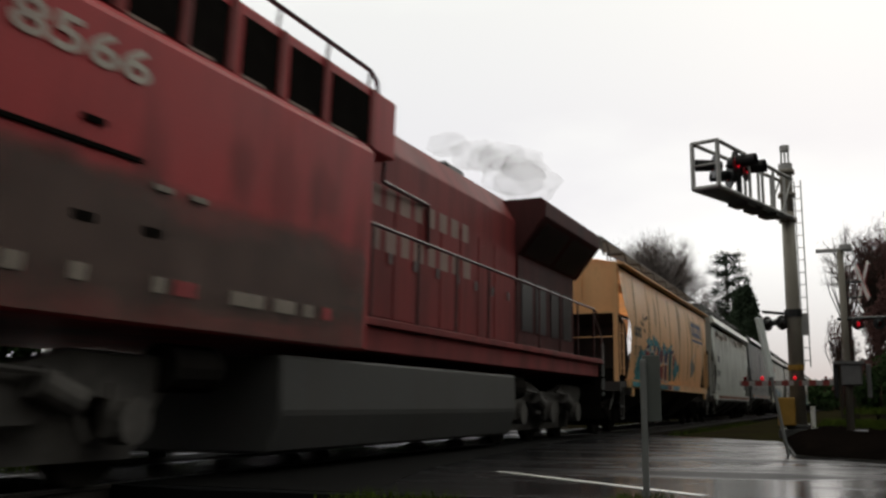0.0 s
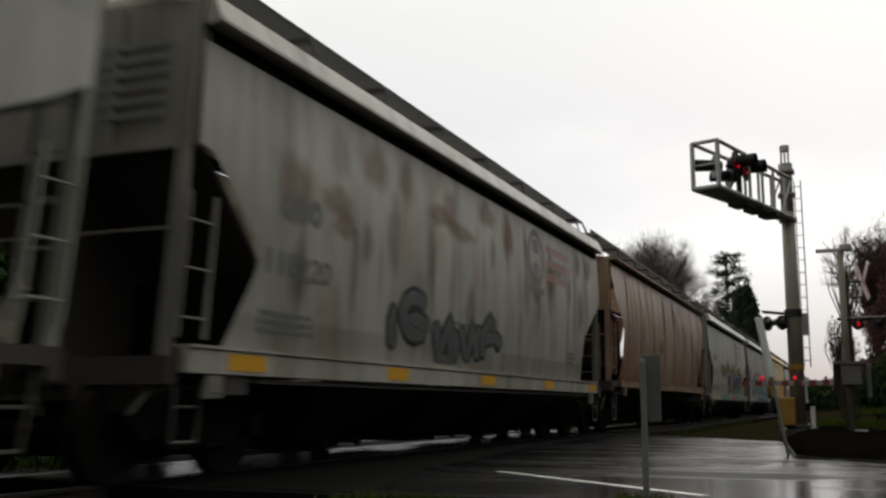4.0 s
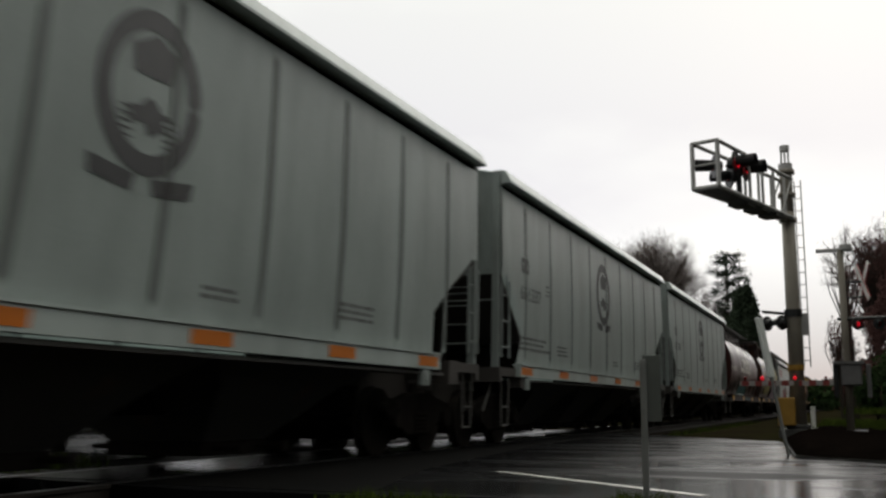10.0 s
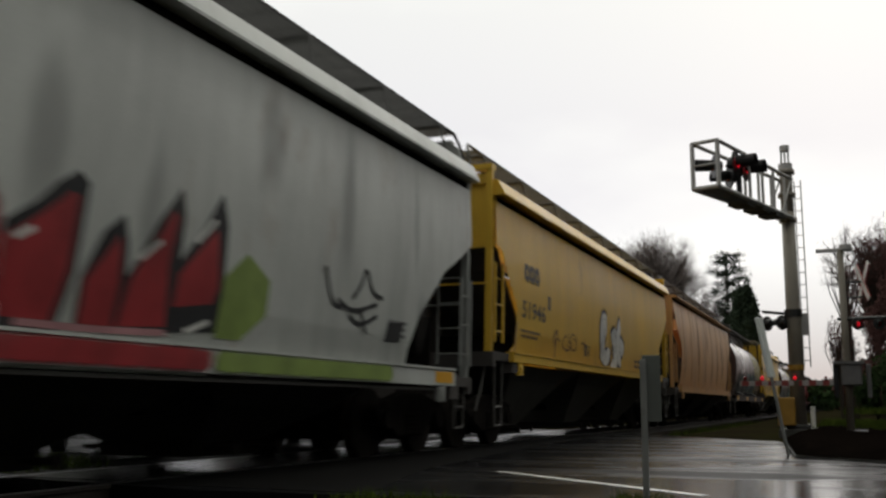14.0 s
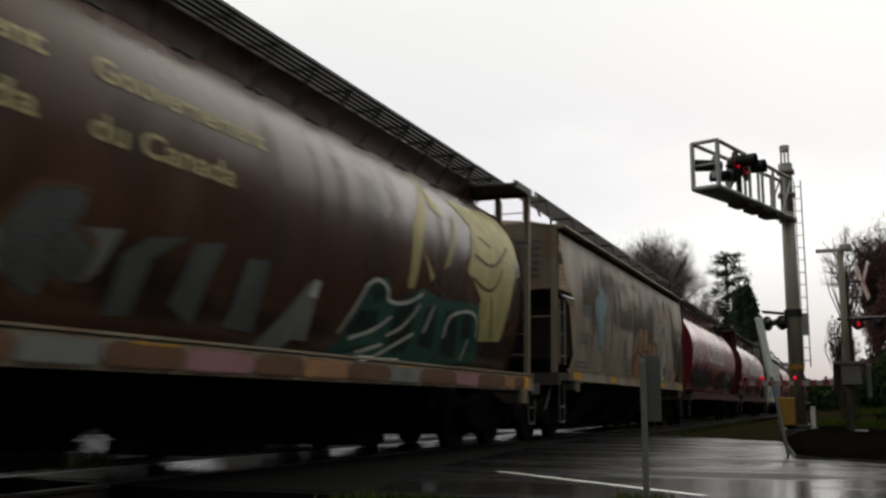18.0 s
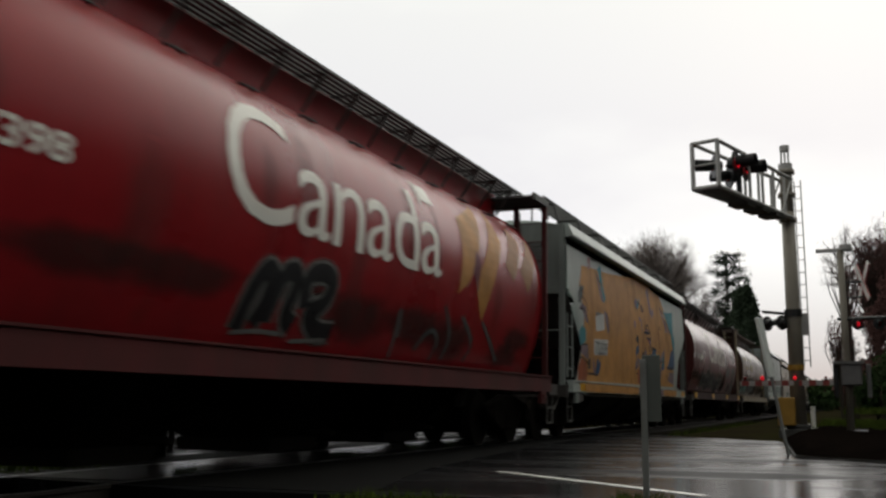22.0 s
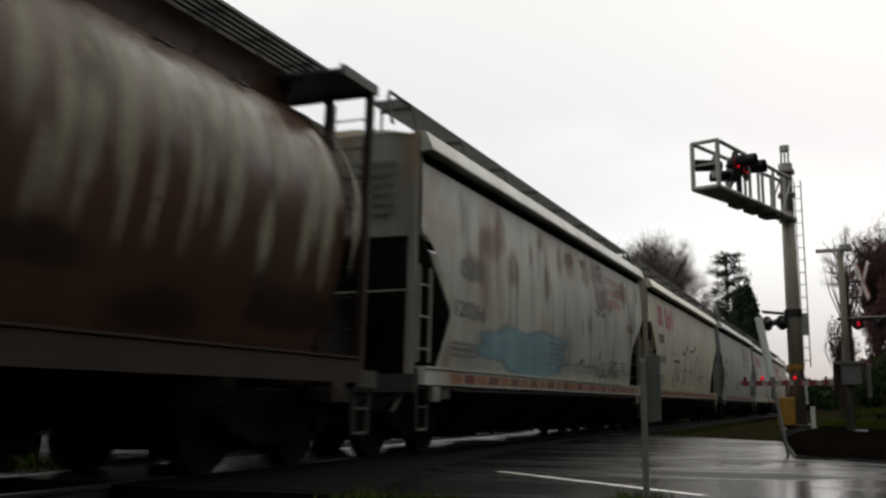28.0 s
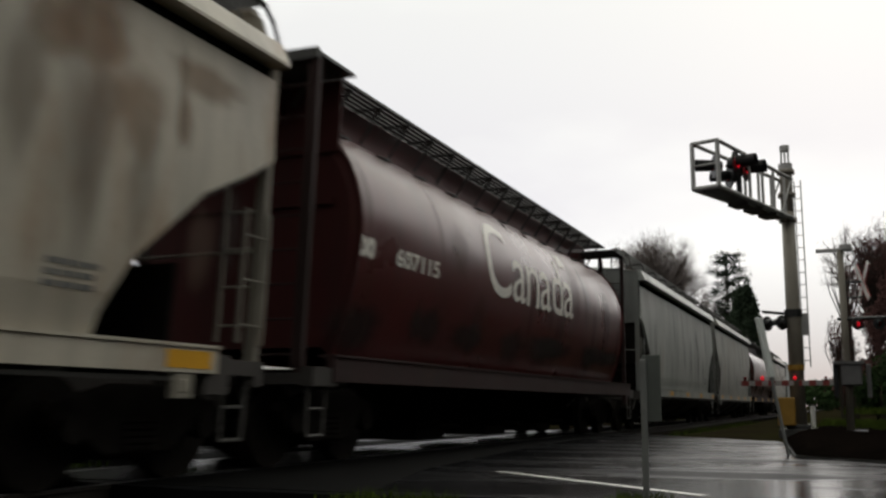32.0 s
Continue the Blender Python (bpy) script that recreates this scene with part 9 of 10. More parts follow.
    drawn(c, s, [[(13.16, 2.94), (13.41, 2.7), (13.62, 2.46)], [(13.2, 2.79), (13.49, 2.65), (13.9, 2.54), (14.25, 2.74)], [(13.39, 2.6), (13.51, 2.39), (13.59, 2.24)], [(12.82, 3.22), (12.99, 3.05), (13.1, 2.87)]], sp("peach"), 0.05, 0.0066, label="thin worn peach-coloured strokes")
    blob(c, s, 12.25, 2.04, 0.22, 0.2, sp("grey"), 760, 0.0070, wob=0.5)
    blob(c, s, 12.97, 1.96, 0.25, 0.1, sp("grey"), 761, 0.0074, wob=0.5)
    blob(c, s, 13.51, 1.9, 0.15, 0.15, sp("grey"), 762, 0.0078, wob=0.5)
    blob(c, s, 13.96, 1.91, 0.2, 0.12, sp("grey"), 763, 0.0082, wob=0.5)
    blob(c, s, 12.34, 1.7, 0.25, 0.1, sp("grey"), 764, 0.0086, wob=0.5)
    blob(c, s, 12.89, 1.4, 0.4, 0.12, sp("grey"), 765, 0.0090, wob=0.5)
    # 25 round maroon
    add(round_car((0.17, 0.014, 0.018), "606912", True, refl=0, label="maroon cylindrical hopper with a large cream word"))
    # 26 white with red word mark
    c, s = add(smooth_car("116558", (0.54, 0.52, 0.47), 0.35, 0.35, True, label="rust-spotted white covered hopper, red word mark and blue graffiti", rustcol=(0.30, 0.17, 0.07)))
    fill_shape(c, s, [(2.68, 1.15), (2.91, 1.66), (3.44, 1.97), (4.72, 2.1), (6.33, 1.94), (7.52, 1.96), (8.07, 1.73), (7.1, 1.29)], sp("sky"), 0.0060)
    fill_shape(c, s, [(7.23, 1.21), (7.8, 1.71), (8.48, 1.84), (9.04, 2.36), (10.54, 2.55), (10.37, 1.87), (10.62, 1.27)], sp("blue"), 0.0064)
    fill_shape(c, s, [(8.68, 1.3), (9.24, 1.7), (10.05, 1.7), (9.93, 1.3)], sp("purple"), 0.0068)
    fill_shape(c, s, [(10.62, 1.27), (10.9, 2.32), (11.88, 2.57), (12.5, 2), (12.57, 1.33)], sp("blue"), 0.0072)
    fill_shape(c, s, [(12.57, 1.33), (12.72, 2.47), (13.8, 2.68), (13.88, 2.09), (13.56, 1.34)], sp("tealdark"), 0.0076)
    fill_shape(c, s, [(9.35, 2.49), (9.86, 2.84), (10.36, 2.59)], sp("blue"), 0.0080)
    drawn(c, s, [[(7.86, 1.27), (8.34, 1.74), (9.06, 1.88)], [(9.68, 2.22), (10.18, 2.42)], [(11.15, 1.39), (11.47, 2.05)], [(9.12, 1.41), (10.24, 1.46)], [(12.9, 1.45), (13.16, 2.16)]], sp("sky"), 0.06, 0.0095)
    drawn(c, s, [[(2.81, 1.4), (2.86, 1.78), (3.35, 2.13), (3.86, 2.05), (3.49, 1.51), (3.3, 1.3)], [(3.35, 2.13), (3.27, 1.95)], [(2.02, 1.35), (2.29, 1.52), (2.61, 1.45), (2.57, 1.3)]], sp("tealdark"), 0.06, 0.0085, label="pale blue field and dark blue graffiti")
    blob(c, s, 3.62, 2.84, 0.35, 0.16, M["st_rust"], 770, 0.0046, wob=0.5)
    blob(c, s, 3.71, 2.48, 0.2, 0.22, M["st_rust"], 771, 0.0048, wob=0.5)
    blob(c, s, 5.88, 2.94, 0.35, 0.4, M["st_rust"], 772, 0.0050, wob=0.5)
    blob(c, s, 8.09, 3.28, 0.4, 0.35, M["st_rust"], 773, 0.0052, wob=0.5)
    blob(c, s, 8.31, 2.57, 0.3, 0.2, M["st_rust"], 774, 0.0054, wob=0.5)
    blob(c, s, 10.4, 3.01, 0.35, 0.3, M["st_rust"], 775, 0.0056, wob=0.5)
    blob(c, s, 12.59, 3.15, 0.35, 0.35, M["st_rust"], 776, 0.0058, wob=0.5)
    blob(c, s, 14.74, 3.15, 0.3, 0.3, M["st_rust"], 777, 0.0060, wob=0.5)
    # 27 round red
    c, s = add(round_car((0.34, 0.016, 0.022), "607398", True, dirt=0.35, label="bright red cylindrical hopper with cream word and gold grain motif", refl=0))
    loops = [[(6.12, 1.4), (6.14, 1.7), (6.29, 2.02), (6.5, 2.02), (6.46, 1.67), (6.37, 1.47)], [(6.56, 1.51), (6.63, 1.98), (6.87, 2.08), (6.98, 1.96), (6.89, 1.6), (7.12, 1.5)], [(7.23, 1.71), (7.12, 2.04), (7.46, 2.14), (7.76, 2.05), (7.64, 1.75), (7.3, 1.69), (7.64, 1.47), (8.01, 1.5)]]
    drawn(c, s, loops, sp("grey"), 0.30, 0.006)
    drawn(c, s, loops, sp("black"), 0.21, 0.009, label="black sprayed loops with pale edges")
    drawn(c, s, [[(6.05, 1.37), (6.51, 1.42), (6.95, 1.41)], [(7.17, 1.35), (7.94, 1.41)]], sp("grey"), 0.05, 0.01)
    drawn(c, s, [[(9.74, 1.28), (9.62, 2.04), (9.77, 1.54)], [(10.42, 1.43), (10.75, 1.76), (11.17, 1.63), (11.05, 1.3)], [(11.07, 2.1), (11.59, 1.65), (11.46, 1.32)], [(11.81, 2), (12.58, 1.62), (12.35, 1.35)], [(12.7, 1.98), (13.89, 1.41)]], sp("slate"), 0.08, 0.007, label="faint dark tags")
    fill_shape(c, s, [(11.66, 3.49), (13.04, 3.94), (12.46, 3.21), (11.9, 2.52), (11.48, 2.3)], sp("gold"), 0.0060)
    fill_shape(c, s, [(13.74, 4.03), (13.67, 3.4), (13.15, 2.85), (12.62, 1.98), (12.14, 2.55)], sp("gold"), 0.0064)
    fill_shape(c, s, [(14.62, 3.87), (14.89, 3.59), (14.04, 2.76), (13.64, 3.01)], sp("peach"), 0.0068)
    fill_shape(c, s, [(15.73, 3.84), (15.46, 3.25), (14.85, 2.65), (14.43, 3.01)], sp("peach"), 0.0072)
    fill_shape(c, s, [(12.22, 3.09), (12.39, 2.84), (12.28, 2.39), (12.03, 2.71)], sp("wine"), 0.0076)
    # 28 orange graffiti over pale grey
    c, s = add(smooth_car("", (0.42, 0.46, 0.44), 0.3, 0.0, label="grey-green covered hopper covered in orange and blue graffiti"))
    fill_shape(c, s, [(0.95, 1.2), (1.1, 1.9), (1.3, 2.6), (0.9, 3.2), (1.2, 3.7), (4.0, 3.85), (8.78, 4.24), (9.59, 4.05), (10.9, 3.98), (11.65, 3.6), (12.81, 2.95), (13.01, 2.48), (13.1, 1.27)], sp("gold"), 0.004)
    fill_shape(c, s, [(6.9, 2.19), (7.3, 2.32), (7.33, 2.11), (6.92, 2)], sp("blue"), 0.0060)
    fill_shape(c, s, [(6.87, 2.42), (7.07, 2.55), (7.28, 2.56), (7.33, 2.32), (7.08, 2.35)], sp("black"), 0.0064)
    fill_shape(c, s, [(8.27, 1.74), (8.95, 2.02), (9.72, 2.3), (9.92, 2.17), (8.9, 1.77), (8.41, 1.48), (8.23, 1.55)], sp("teal"), 0.0068)
    fill_shape(c, s, [(11.96, 1.88), (12.51, 2.34), (13.18, 2.5), (13.19, 1.86), (12.25, 1.81)], sp("blue"), 0.0072)
    fill_shape(c, s, [(11.38, 3.54), (12.53, 3.62), (13.23, 3.69), (12.98, 2.97), (12.51, 3.24)], sp("teal"), 0.0076)
    fill_shape(c, s, [(7.75, 2.02), (7.96, 2.08), (7.91, 1.74), (7.75, 1.72)], sp("mauve"), 0.0080)
    fill_shape(c, s, [(8.02, 2.16), (8.34, 2.21), (8.38, 1.99), (8.07, 1.72)], sp("mauve"), 0.0084)
    fill_shape(c, s, [(8.05, 1.42), (8.08, 1.67), (8.25, 1.65), (8.28, 1.45)], sp("mauve"), 0.0088)
    fill_shape(c, s, [(8.71, 3.9), (8.96, 4.04), (9.35, 3.3), (9.13, 3.24)], sp("mauve"), 0.0092)
    fill_shape(c, s, [(9.4, 3.42), (9.73, 3.52), (9.68, 3.31), (9.31, 3.18)], sp("mauve"), 0.0060)
    fill_shape(c, s, [(10.82, 3.58), (11.12, 3.6), (11.5, 3.3), (12.49, 2.89), (11.63, 3.03)], sp("pink"), 0.0064)
    fill_shape(c, s, [(6.91, 3.33), (7.28, 3.6), (7.29, 3.3), (7.07, 3.31)], sp("mauve"), 0.0068)
    fill_shape(c, s, [(6.73, 2.94), (6.85, 2.94), (6.99, 2.8), (6.75, 2.71)], sp("mauve"), 0.0072)
    fill_shape(c, s, [(8.14, 2.73), (8.42, 2.85), (8.77, 2.74), (8.58, 2.65)], sp("pink"), 0.0076)
    fill_shape(c, s, [(6.85, 1.79), (7.13, 1.96), (7.32, 1.95), (7.27, 1.7), (6.87, 1.6)], sp("mauve"), 0.0080)
    fill_shape(c, s, [(8.44, 2.57), (8.82, 2.6), (9.09, 2.5), (9, 2.33), (8.75, 2.46)], sp("wine"), 0.0084)
    fill_shape(c, s, [(9.42, 1.63), (9.89, 1.59), (10.09, 1.35), (9.72, 1.44)], sp("black"), 0.0088)
    fill_shape(c, s, [(10.91, 2.07), (11.32, 2.28), (11.29, 1.87), (10.99, 1.81)], sp("tealdark"), 0.0092)
    fill_shape(c, s, [(9.05, 1.89), (9.39, 1.88), (9.24, 1.66), (8.92, 1.63)], sp("pink"), 0.0060)
    fill_shape(c, s, [(11.62, 2.93), (11.79, 3.16), (11.87, 2.95)], sp("mauve"), 0.0064)
    fill_shape(c, s, [(7.65, 3.38), (7.94, 3.48), (8.15, 3.31), (7.85, 3.26)], sp("brown"), 0.0068)
    fill_shape(c, s, [(12.01, 1.43), (12.26, 1.71), (13.04, 1.7), (13.09, 1.35)], sp("mauve"), 0.0072)
    drawn(c, s, [[(8.04, 2.7), (8.43, 2.73), (8.85, 2.71)], [(8.44, 2.57), (8.74, 2.58), (9.09, 2.53)], [(7.68, 2.07), (8.19, 2.14)], [(8.83, 2.08), (9.01, 2.26), (9.91, 2.33)], [(8.35, 1.42), (8.93, 1.53), (9.59, 1.75)], [(10.42, 2.47), (10.4, 2.88), (10.68, 3.06)], [(11.5, 3.3), (12.2, 3.11), (12.57, 2.9)], [(8.21, 2.82), (8.57, 2.99), (8.98, 2.73), (9.03, 2.49)], [(9.78, 1.71), (10.68, 1.98)], [(7.35, 3.49), (7.59, 3.45)], [(11.68, 1.85), (13.02, 1.88)]], sp("black"), 0.045, 0.0105, label="orange and blue graffiti with black lines")
    fill_shape(c, s, [(0.83, 2.72), (1.06, 2.87), (1.44, 2.8), (1.63, 2.45), (1.4, 2.49), (1.13, 2.69)], sp("mauve"), 0.0060)
    fill_shape(c, s, [(0.82, 2.24), (1.09, 2.38), (1.41, 2.31), (1.44, 2.05), (0.94, 1.93)], sp("teal"), 0.0064)
    fill_shape(c, s, [(1.02, 1.94), (1.58, 2.01), (1.72, 1.69), (1.42, 1.7), (1.04, 1.79)], sp("mauve"), 0.0068)
    fill_shape(c, s, [(1.65, 1.66), (1.87, 1.72), (1.88, 1.48), (1.7, 1.46)], sp("black"), 0.0072)
    fill_shape(c, s, [(2.49, 1.73), (2.84, 1.64), (2.78, 1.46), (2.58, 1.35), (2.37, 1.43)], sp("blue"), 0.0076)
    fill_shape(c, s, [(2.13, 1.78), (2.37, 1.43), (2.58, 1.35), (2.23, 1.37), (2.08, 1.59)], sp("mauve"), 0.0080)
    fill_shape(c, s, [(2.47, 3.78), (2.72, 3.54), (3.19, 3.06), (2.9, 3.1), (2.68, 3.41)], sp("mauve"), 0.0084)
    fill_shape(c, s, [(2.68, 3.79), (3.05, 3.95), (3.14, 3.49), (3.38, 3.16), (3.19, 3.06), (2.9, 3.48)], sp("teal"), 0.0088)
    fill_shape(c, s, [(0.84, 1.18), (0.81, 1.46), (1, 1.68), (1.49, 1.62), (1.63, 1.36), (1.49, 1.2)], sp("orange"), 0.0092)
    fill_shape(c, s, [(3.19, 2.89), (3.54, 2.8), (3.69, 2.43), (3.56, 2.35), (3.3, 2.64)], sp("mauve"), 0.0060)
    fill_shape(c, s, [(0.78, 3.08), (1.04, 3.25), (1.29, 3.24), (1.2, 3.07), (0.94, 2.82), (0.77, 2.86)], sp("slate"), 0.0064)
    fill_shape(c, s, [(1.77, 3.94), (2.06, 4), (1.98, 3.76), (1.82, 3.66)], sp("pink"), 0.0068)
    fill_shape(c, s, [(2.28, 2.66), (3.14, 2.8), (3.21, 2.43), (2.35, 2.33)], sp("white"), 0.0100)
    fill_shape(c, s, [(2.17, 2.15), (3.52, 2.21), (3.51, 1.85), (2.17, 1.79)], sp("white"), 0.0104)
    blocks(c, s, 2.37, 3.15, 2.51, 2.79, 3, M["ink_soft"], "mark_block")
    bm = bmesh.new()
    word_bm(bm, s, "722339", 2.3, 3.48, 1.82, 2.12, 0.0125)
    part("car_number", bm, M["ink_soft"], c, "", fix=False)
    drawn(c, s, [[(0.86, 2.7), (1.12, 2.76), (1.45, 2.66), (1.63, 2.45)], [(0.94, 1.7), (1.3, 1.68), (1.66, 1.57)], [(1.69, 1.37), (2.08, 1.38), (2.58, 1.35)], [(0.86, 3.23), (1.01, 3.13), (1.2, 3.1)], [(1.05, 3), (1.4, 2.95), (1.59, 2.72)], [(1.98, 3.94), (2.3, 3.96), (2.64, 3.97)], [(2.47, 3.75), (2.72, 3.54), (3.09, 3.45)], [(3.43, 2.89), (3.68, 2.6), (3.63, 2.19)], [(1.02, 1.96), (1.54, 2)]], sp("black"), 0.04, 0.0115)
    fill_shape(c, s, [(6.88, 3.43), (7.2, 3.59), (7.23, 3.45), (7.02, 3.29)], sp("mauve"), 0.0070)
    fill_shape(c, s, [(7.18, 3.35), (7.52, 3.61), (7.59, 3.45), (7.27, 3.25)], sp("teal"), 0.0074)
    fill_shape(c, s, [(7.39, 3.07), (7.6, 3.09), (7.64, 2.97), (7.52, 2.97)], sp("mauve"), 0.0078)
    fill_shape(c, s, [(7.64, 3.01), (7.76, 3.05), (7.87, 2.74), (7.78, 2.69)], sp("mauve"), 0.0082)
    fill_shape(c, s, [(7.69, 2.01), (8, 2.06), (7.88, 1.73), (7.75, 1.74)], sp("mauve"), 0.0086)
    fill_shape(c, s, [(8.09, 2.15), (8.39, 2.27), (8.45, 2.04), (8.18, 1.91)], sp("mauve"), 0.0090)
    fill_shape(c, s, [(8.04, 1.71), (8.25, 1.65), (8.28, 1.42), (8.08, 1.45)], sp("mauve"), 0.0094)
    fill_shape(c, s, [(9.03, 2.04), (9.27, 2.22), (9.91, 2.36), (9.96, 2.25), (9.46, 2.07), (9.05, 1.84)], sp("blue"), 0.0098)
    fill_shape(c, s, [(9.31, 3.4), (9.68, 3.51), (9.58, 3.28), (9.4, 3.23)], sp("mauve"), 0.0102)
    fill_shape(c, s, [(7.22, 1.29), (7.2, 1.61), (7.35, 1.71), (7.52, 1.48), (7.67, 1.24)], sp("orange"), 0.0070)
    fill_shape(c, s, [(10.46, 1.96), (10.89, 2.25), (11.5, 2.4), (11.14, 2.1), (10.69, 1.93)], sp("mauve"), 0.0074)
    fill_shape(c, s, [(10.8, 1.94), (11.34, 1.97), (11.3, 1.78), (10.83, 1.71)], sp("blue"), 0.0078)
    fill_shape(c, s, [(10.49, 1.73), (10.81, 1.82), (10.79, 1.53), (10.53, 1.39)], sp("mauve"), 0.0082)
    fill_shape(c, s, [(11.38, 3.6), (12.21, 3.46), (12.99, 3.12), (13.32, 2.74), (13.15, 2.35), (12.81, 2.59), (12.65, 2.92), (11.77, 3.36)], sp("teal"), 0.0086)
    fill_shape(c, s, [(8.83, 2.52), (9.11, 2.53), (9.08, 2.37), (8.88, 2.36)], sp("mauve"), 0.0090)
    drawn(c, s, [[(7.98, 2.68), (8.29, 2.67), (8.85, 2.7)], [(8.24, 2.77), (8.42, 2.85), (8.81, 2.75)], [(8.97, 2.78), (9.08, 2.6), (9, 2.38), (8.7, 2.2)], [(7.71, 2.07), (7.83, 2.43), (7.98, 2.66)], [(8.68, 2.32), (9.26, 2.34), (9.91, 2.33)], [(8.86, 2.13), (9.11, 2.12), (9.47, 1.94)], [(8.46, 1.42), (8.93, 1.53), (9.68, 1.76), (10.47, 1.9)], [(9.51, 1.63), (9.81, 1.5), (10.07, 1.36)], [(9.79, 2.64), (9.9, 2.38)], [(10.46, 2.98), (10.74, 2.95)], [(10.41, 2.82), (10.37, 2.46), (10.54, 2.37)], [(10.76, 3.63), (11.31, 3.51), (11.62, 2.93)], [(10.68, 1.98), (11.4, 2.01)], [(11.69, 1.82), (12.4, 1.8), (13.03, 1.84)], [(11.58, 1.59), (12.3, 1.45)], [(12.5, 2.37), (12.98, 2.47)], [(6.87, 1.64), (7.06, 1.71)], [(6.93, 1.55), (7.19, 1.52)], [(6.91, 3.33), (7.13, 3.26), (7.24, 3.24)], [(7.29, 3.43), (7.56, 3.44)], [(7.72, 3.26), (7.88, 3.27), (8.15, 3.29)], [(8.08, 2.21), (8.35, 2.29), (8.45, 2.04)]], sp("black"), 0.035, 0.012)
    drawn(c, s, [[(11.49, 2.97), (11.83, 2.94)], [(13.2, 1.8), (13.82, 1.84), (13.85, 1.54), (13.23, 1.54), (13.2, 1.8)], [(10.93, 3.48), (11.64, 3.4)]], sp("white"), 0.03, 0.0125, round_off=False)
    sill_bands(c, s, 1.06, 0.19, ((1.0, 6.8, sp("gold")), (6.8, 7.3, sp("mauve")), (7.3, 9.4, sp("gold")), (9.4, 10.6, sp("mauve")), (10.6, 13.0, sp("gold"))))
    # 29 round maroon, black graffiti
    c, s = add(round_car((0.17, 0.04, 0.04), "606344", True, label="maroon cylindrical hopper with cream word, black and white graffiti"))
    spray_piece(c, s, 3.6, 10.2, 1.3, 2.1, 6, sp("black"), sp("white"), 291, fat=0.3)
    fill_shape(c, s, [(11.84, 1.98), (11.77, 2.32), (11.93, 2.48), (12.2, 2.5), (12.32, 2.32), (12.31, 2.02)], sp("grey"), 0.0060)
    fill_shape(c, s, [(12.38, 1.99), (12.32, 2.44), (12.54, 2.56), (12.78, 2.46), (12.8, 2.1), (12.56, 1.98)], sp("grey"), 0.0064)
    fill_shape(c, s, [(12.33, 1.32), (12.27, 1.89), (12.61, 2.01), (12.94, 1.9), (12.91, 1.46), (12.63, 1.3)], sp("grey"), 0.0068)
    fill_shape(c, s, [(13.82, 1.35), (13.46, 2.41), (14.17, 2.6), (14.75, 2.5), (15.21, 2.29), (15.14, 1.38)], sp("grey"), 0.0072)
    fill_shape(c, s, [(14.08, 1.77), (14.15, 2.28), (14.68, 2.37), (14.94, 1.53)], sp("slate"), 0.0076)
    drawn(c, s, [[(11.78, 2.09), (11.78, 2.4), (11.97, 2.53), (12.17, 2.51), (12.28, 2.35)], [(12.23, 2.38), (12.34, 2.53), (12.6, 2.57), (12.8, 2.46), (12.81, 2.19)], [(12.85, 2.16), (12.88, 2.32), (13.05, 2.49), (13.3, 2.5), (13.38, 2.3), (13.18, 2.1), (13.01, 2.09)], [(12.99, 1.96), (13.2, 2.03), (13.19, 2.31)], [(12.33, 1.32), (12.15, 1.47), (12.31, 1.85), (12.64, 2.01), (12.94, 1.9), (12.97, 1.6), (12.62, 1.32)], [(13.42, 2.43), (14, 2.59), (14.19, 2.5)], [(13.45, 2.46), (13.82, 1.3)], [(14.22, 2.61), (14.7, 2.54), (14.98, 2.37), (14.77, 2.06), (14.77, 1.74), (15.01, 1.76)], [(13.86, 2.24), (14.22, 1.37)], [(12.46, 1.92), (12.82, 1.97)], [(14.38, 2.11), (14.79, 2.01), (14.68, 1.83)]], sp("pink"), 0.1, 0.009, label="pale pink sprayed outlines")
    drawn(c, s, [[(13.77, 2.88), (14.12, 3.18), (14.25, 2.88)], [(14.05, 3.08), (14.49, 2.97)], [(13.81, 2.78), (14.67, 3.12)], [(14.07, 2.79), (14.3, 3.17), (14.58, 2.9)], [(13.74, 2.97), (14.38, 3.14)]], sp("white"), 0.05, 0.008)
    # 30 round brown
    c, s = add(round_car(BROWN, gov=True, refl=0, rust=0.3, label="brown cylindrical hopper with faded gold lettering and camouflage graffiti", trim=M["patched_sill"]))
    fill_shape(c, s, [(0.98, 1.28), (0.94, 1.87), (1.25, 2.25), (1.91, 2.2), (2.66, 2.4), (3.84, 2.43), (4.36, 1.87), (4.33, 1.36)], sp("slate"), 0.0070)
    fill_shape(c, s, [(1.12, 1.39), (1.17, 1.82), (1.71, 1.94), (2.01, 1.43)], sp("sea"), 0.0074)
    fill_shape(c, s, [(1.9, 1.55), (1.75, 2.06), (2.29, 2.11), (2.62, 1.5)], sp("green"), 0.0078)
    fill_shape(c, s, [(2.84, 1.52), (2.75, 1.94), (3.43, 2.08), (3.86, 1.84), (3.71, 1.42)], sp("sea"), 0.0082)
    fill_shape(c, s, [(5.13, 1.44), (5.03, 2.11), (6.47, 2.33), (7.71, 2.21), (8.14, 1.5)], sp("slate"), 0.0086)
    drawn(c, s, [[(0.95, 1.31), (0.94, 1.87), (1.25, 2.25), (1.91, 2.2), (2.66, 2.4), (3.84, 2.43), (4.36, 1.87)], [(1.63, 2.09), (2.05, 1.39)], [(2.39, 2.16), (2.81, 1.43)]], sp("grey"), 0.06, 0.0115, label="grey-green graffiti")
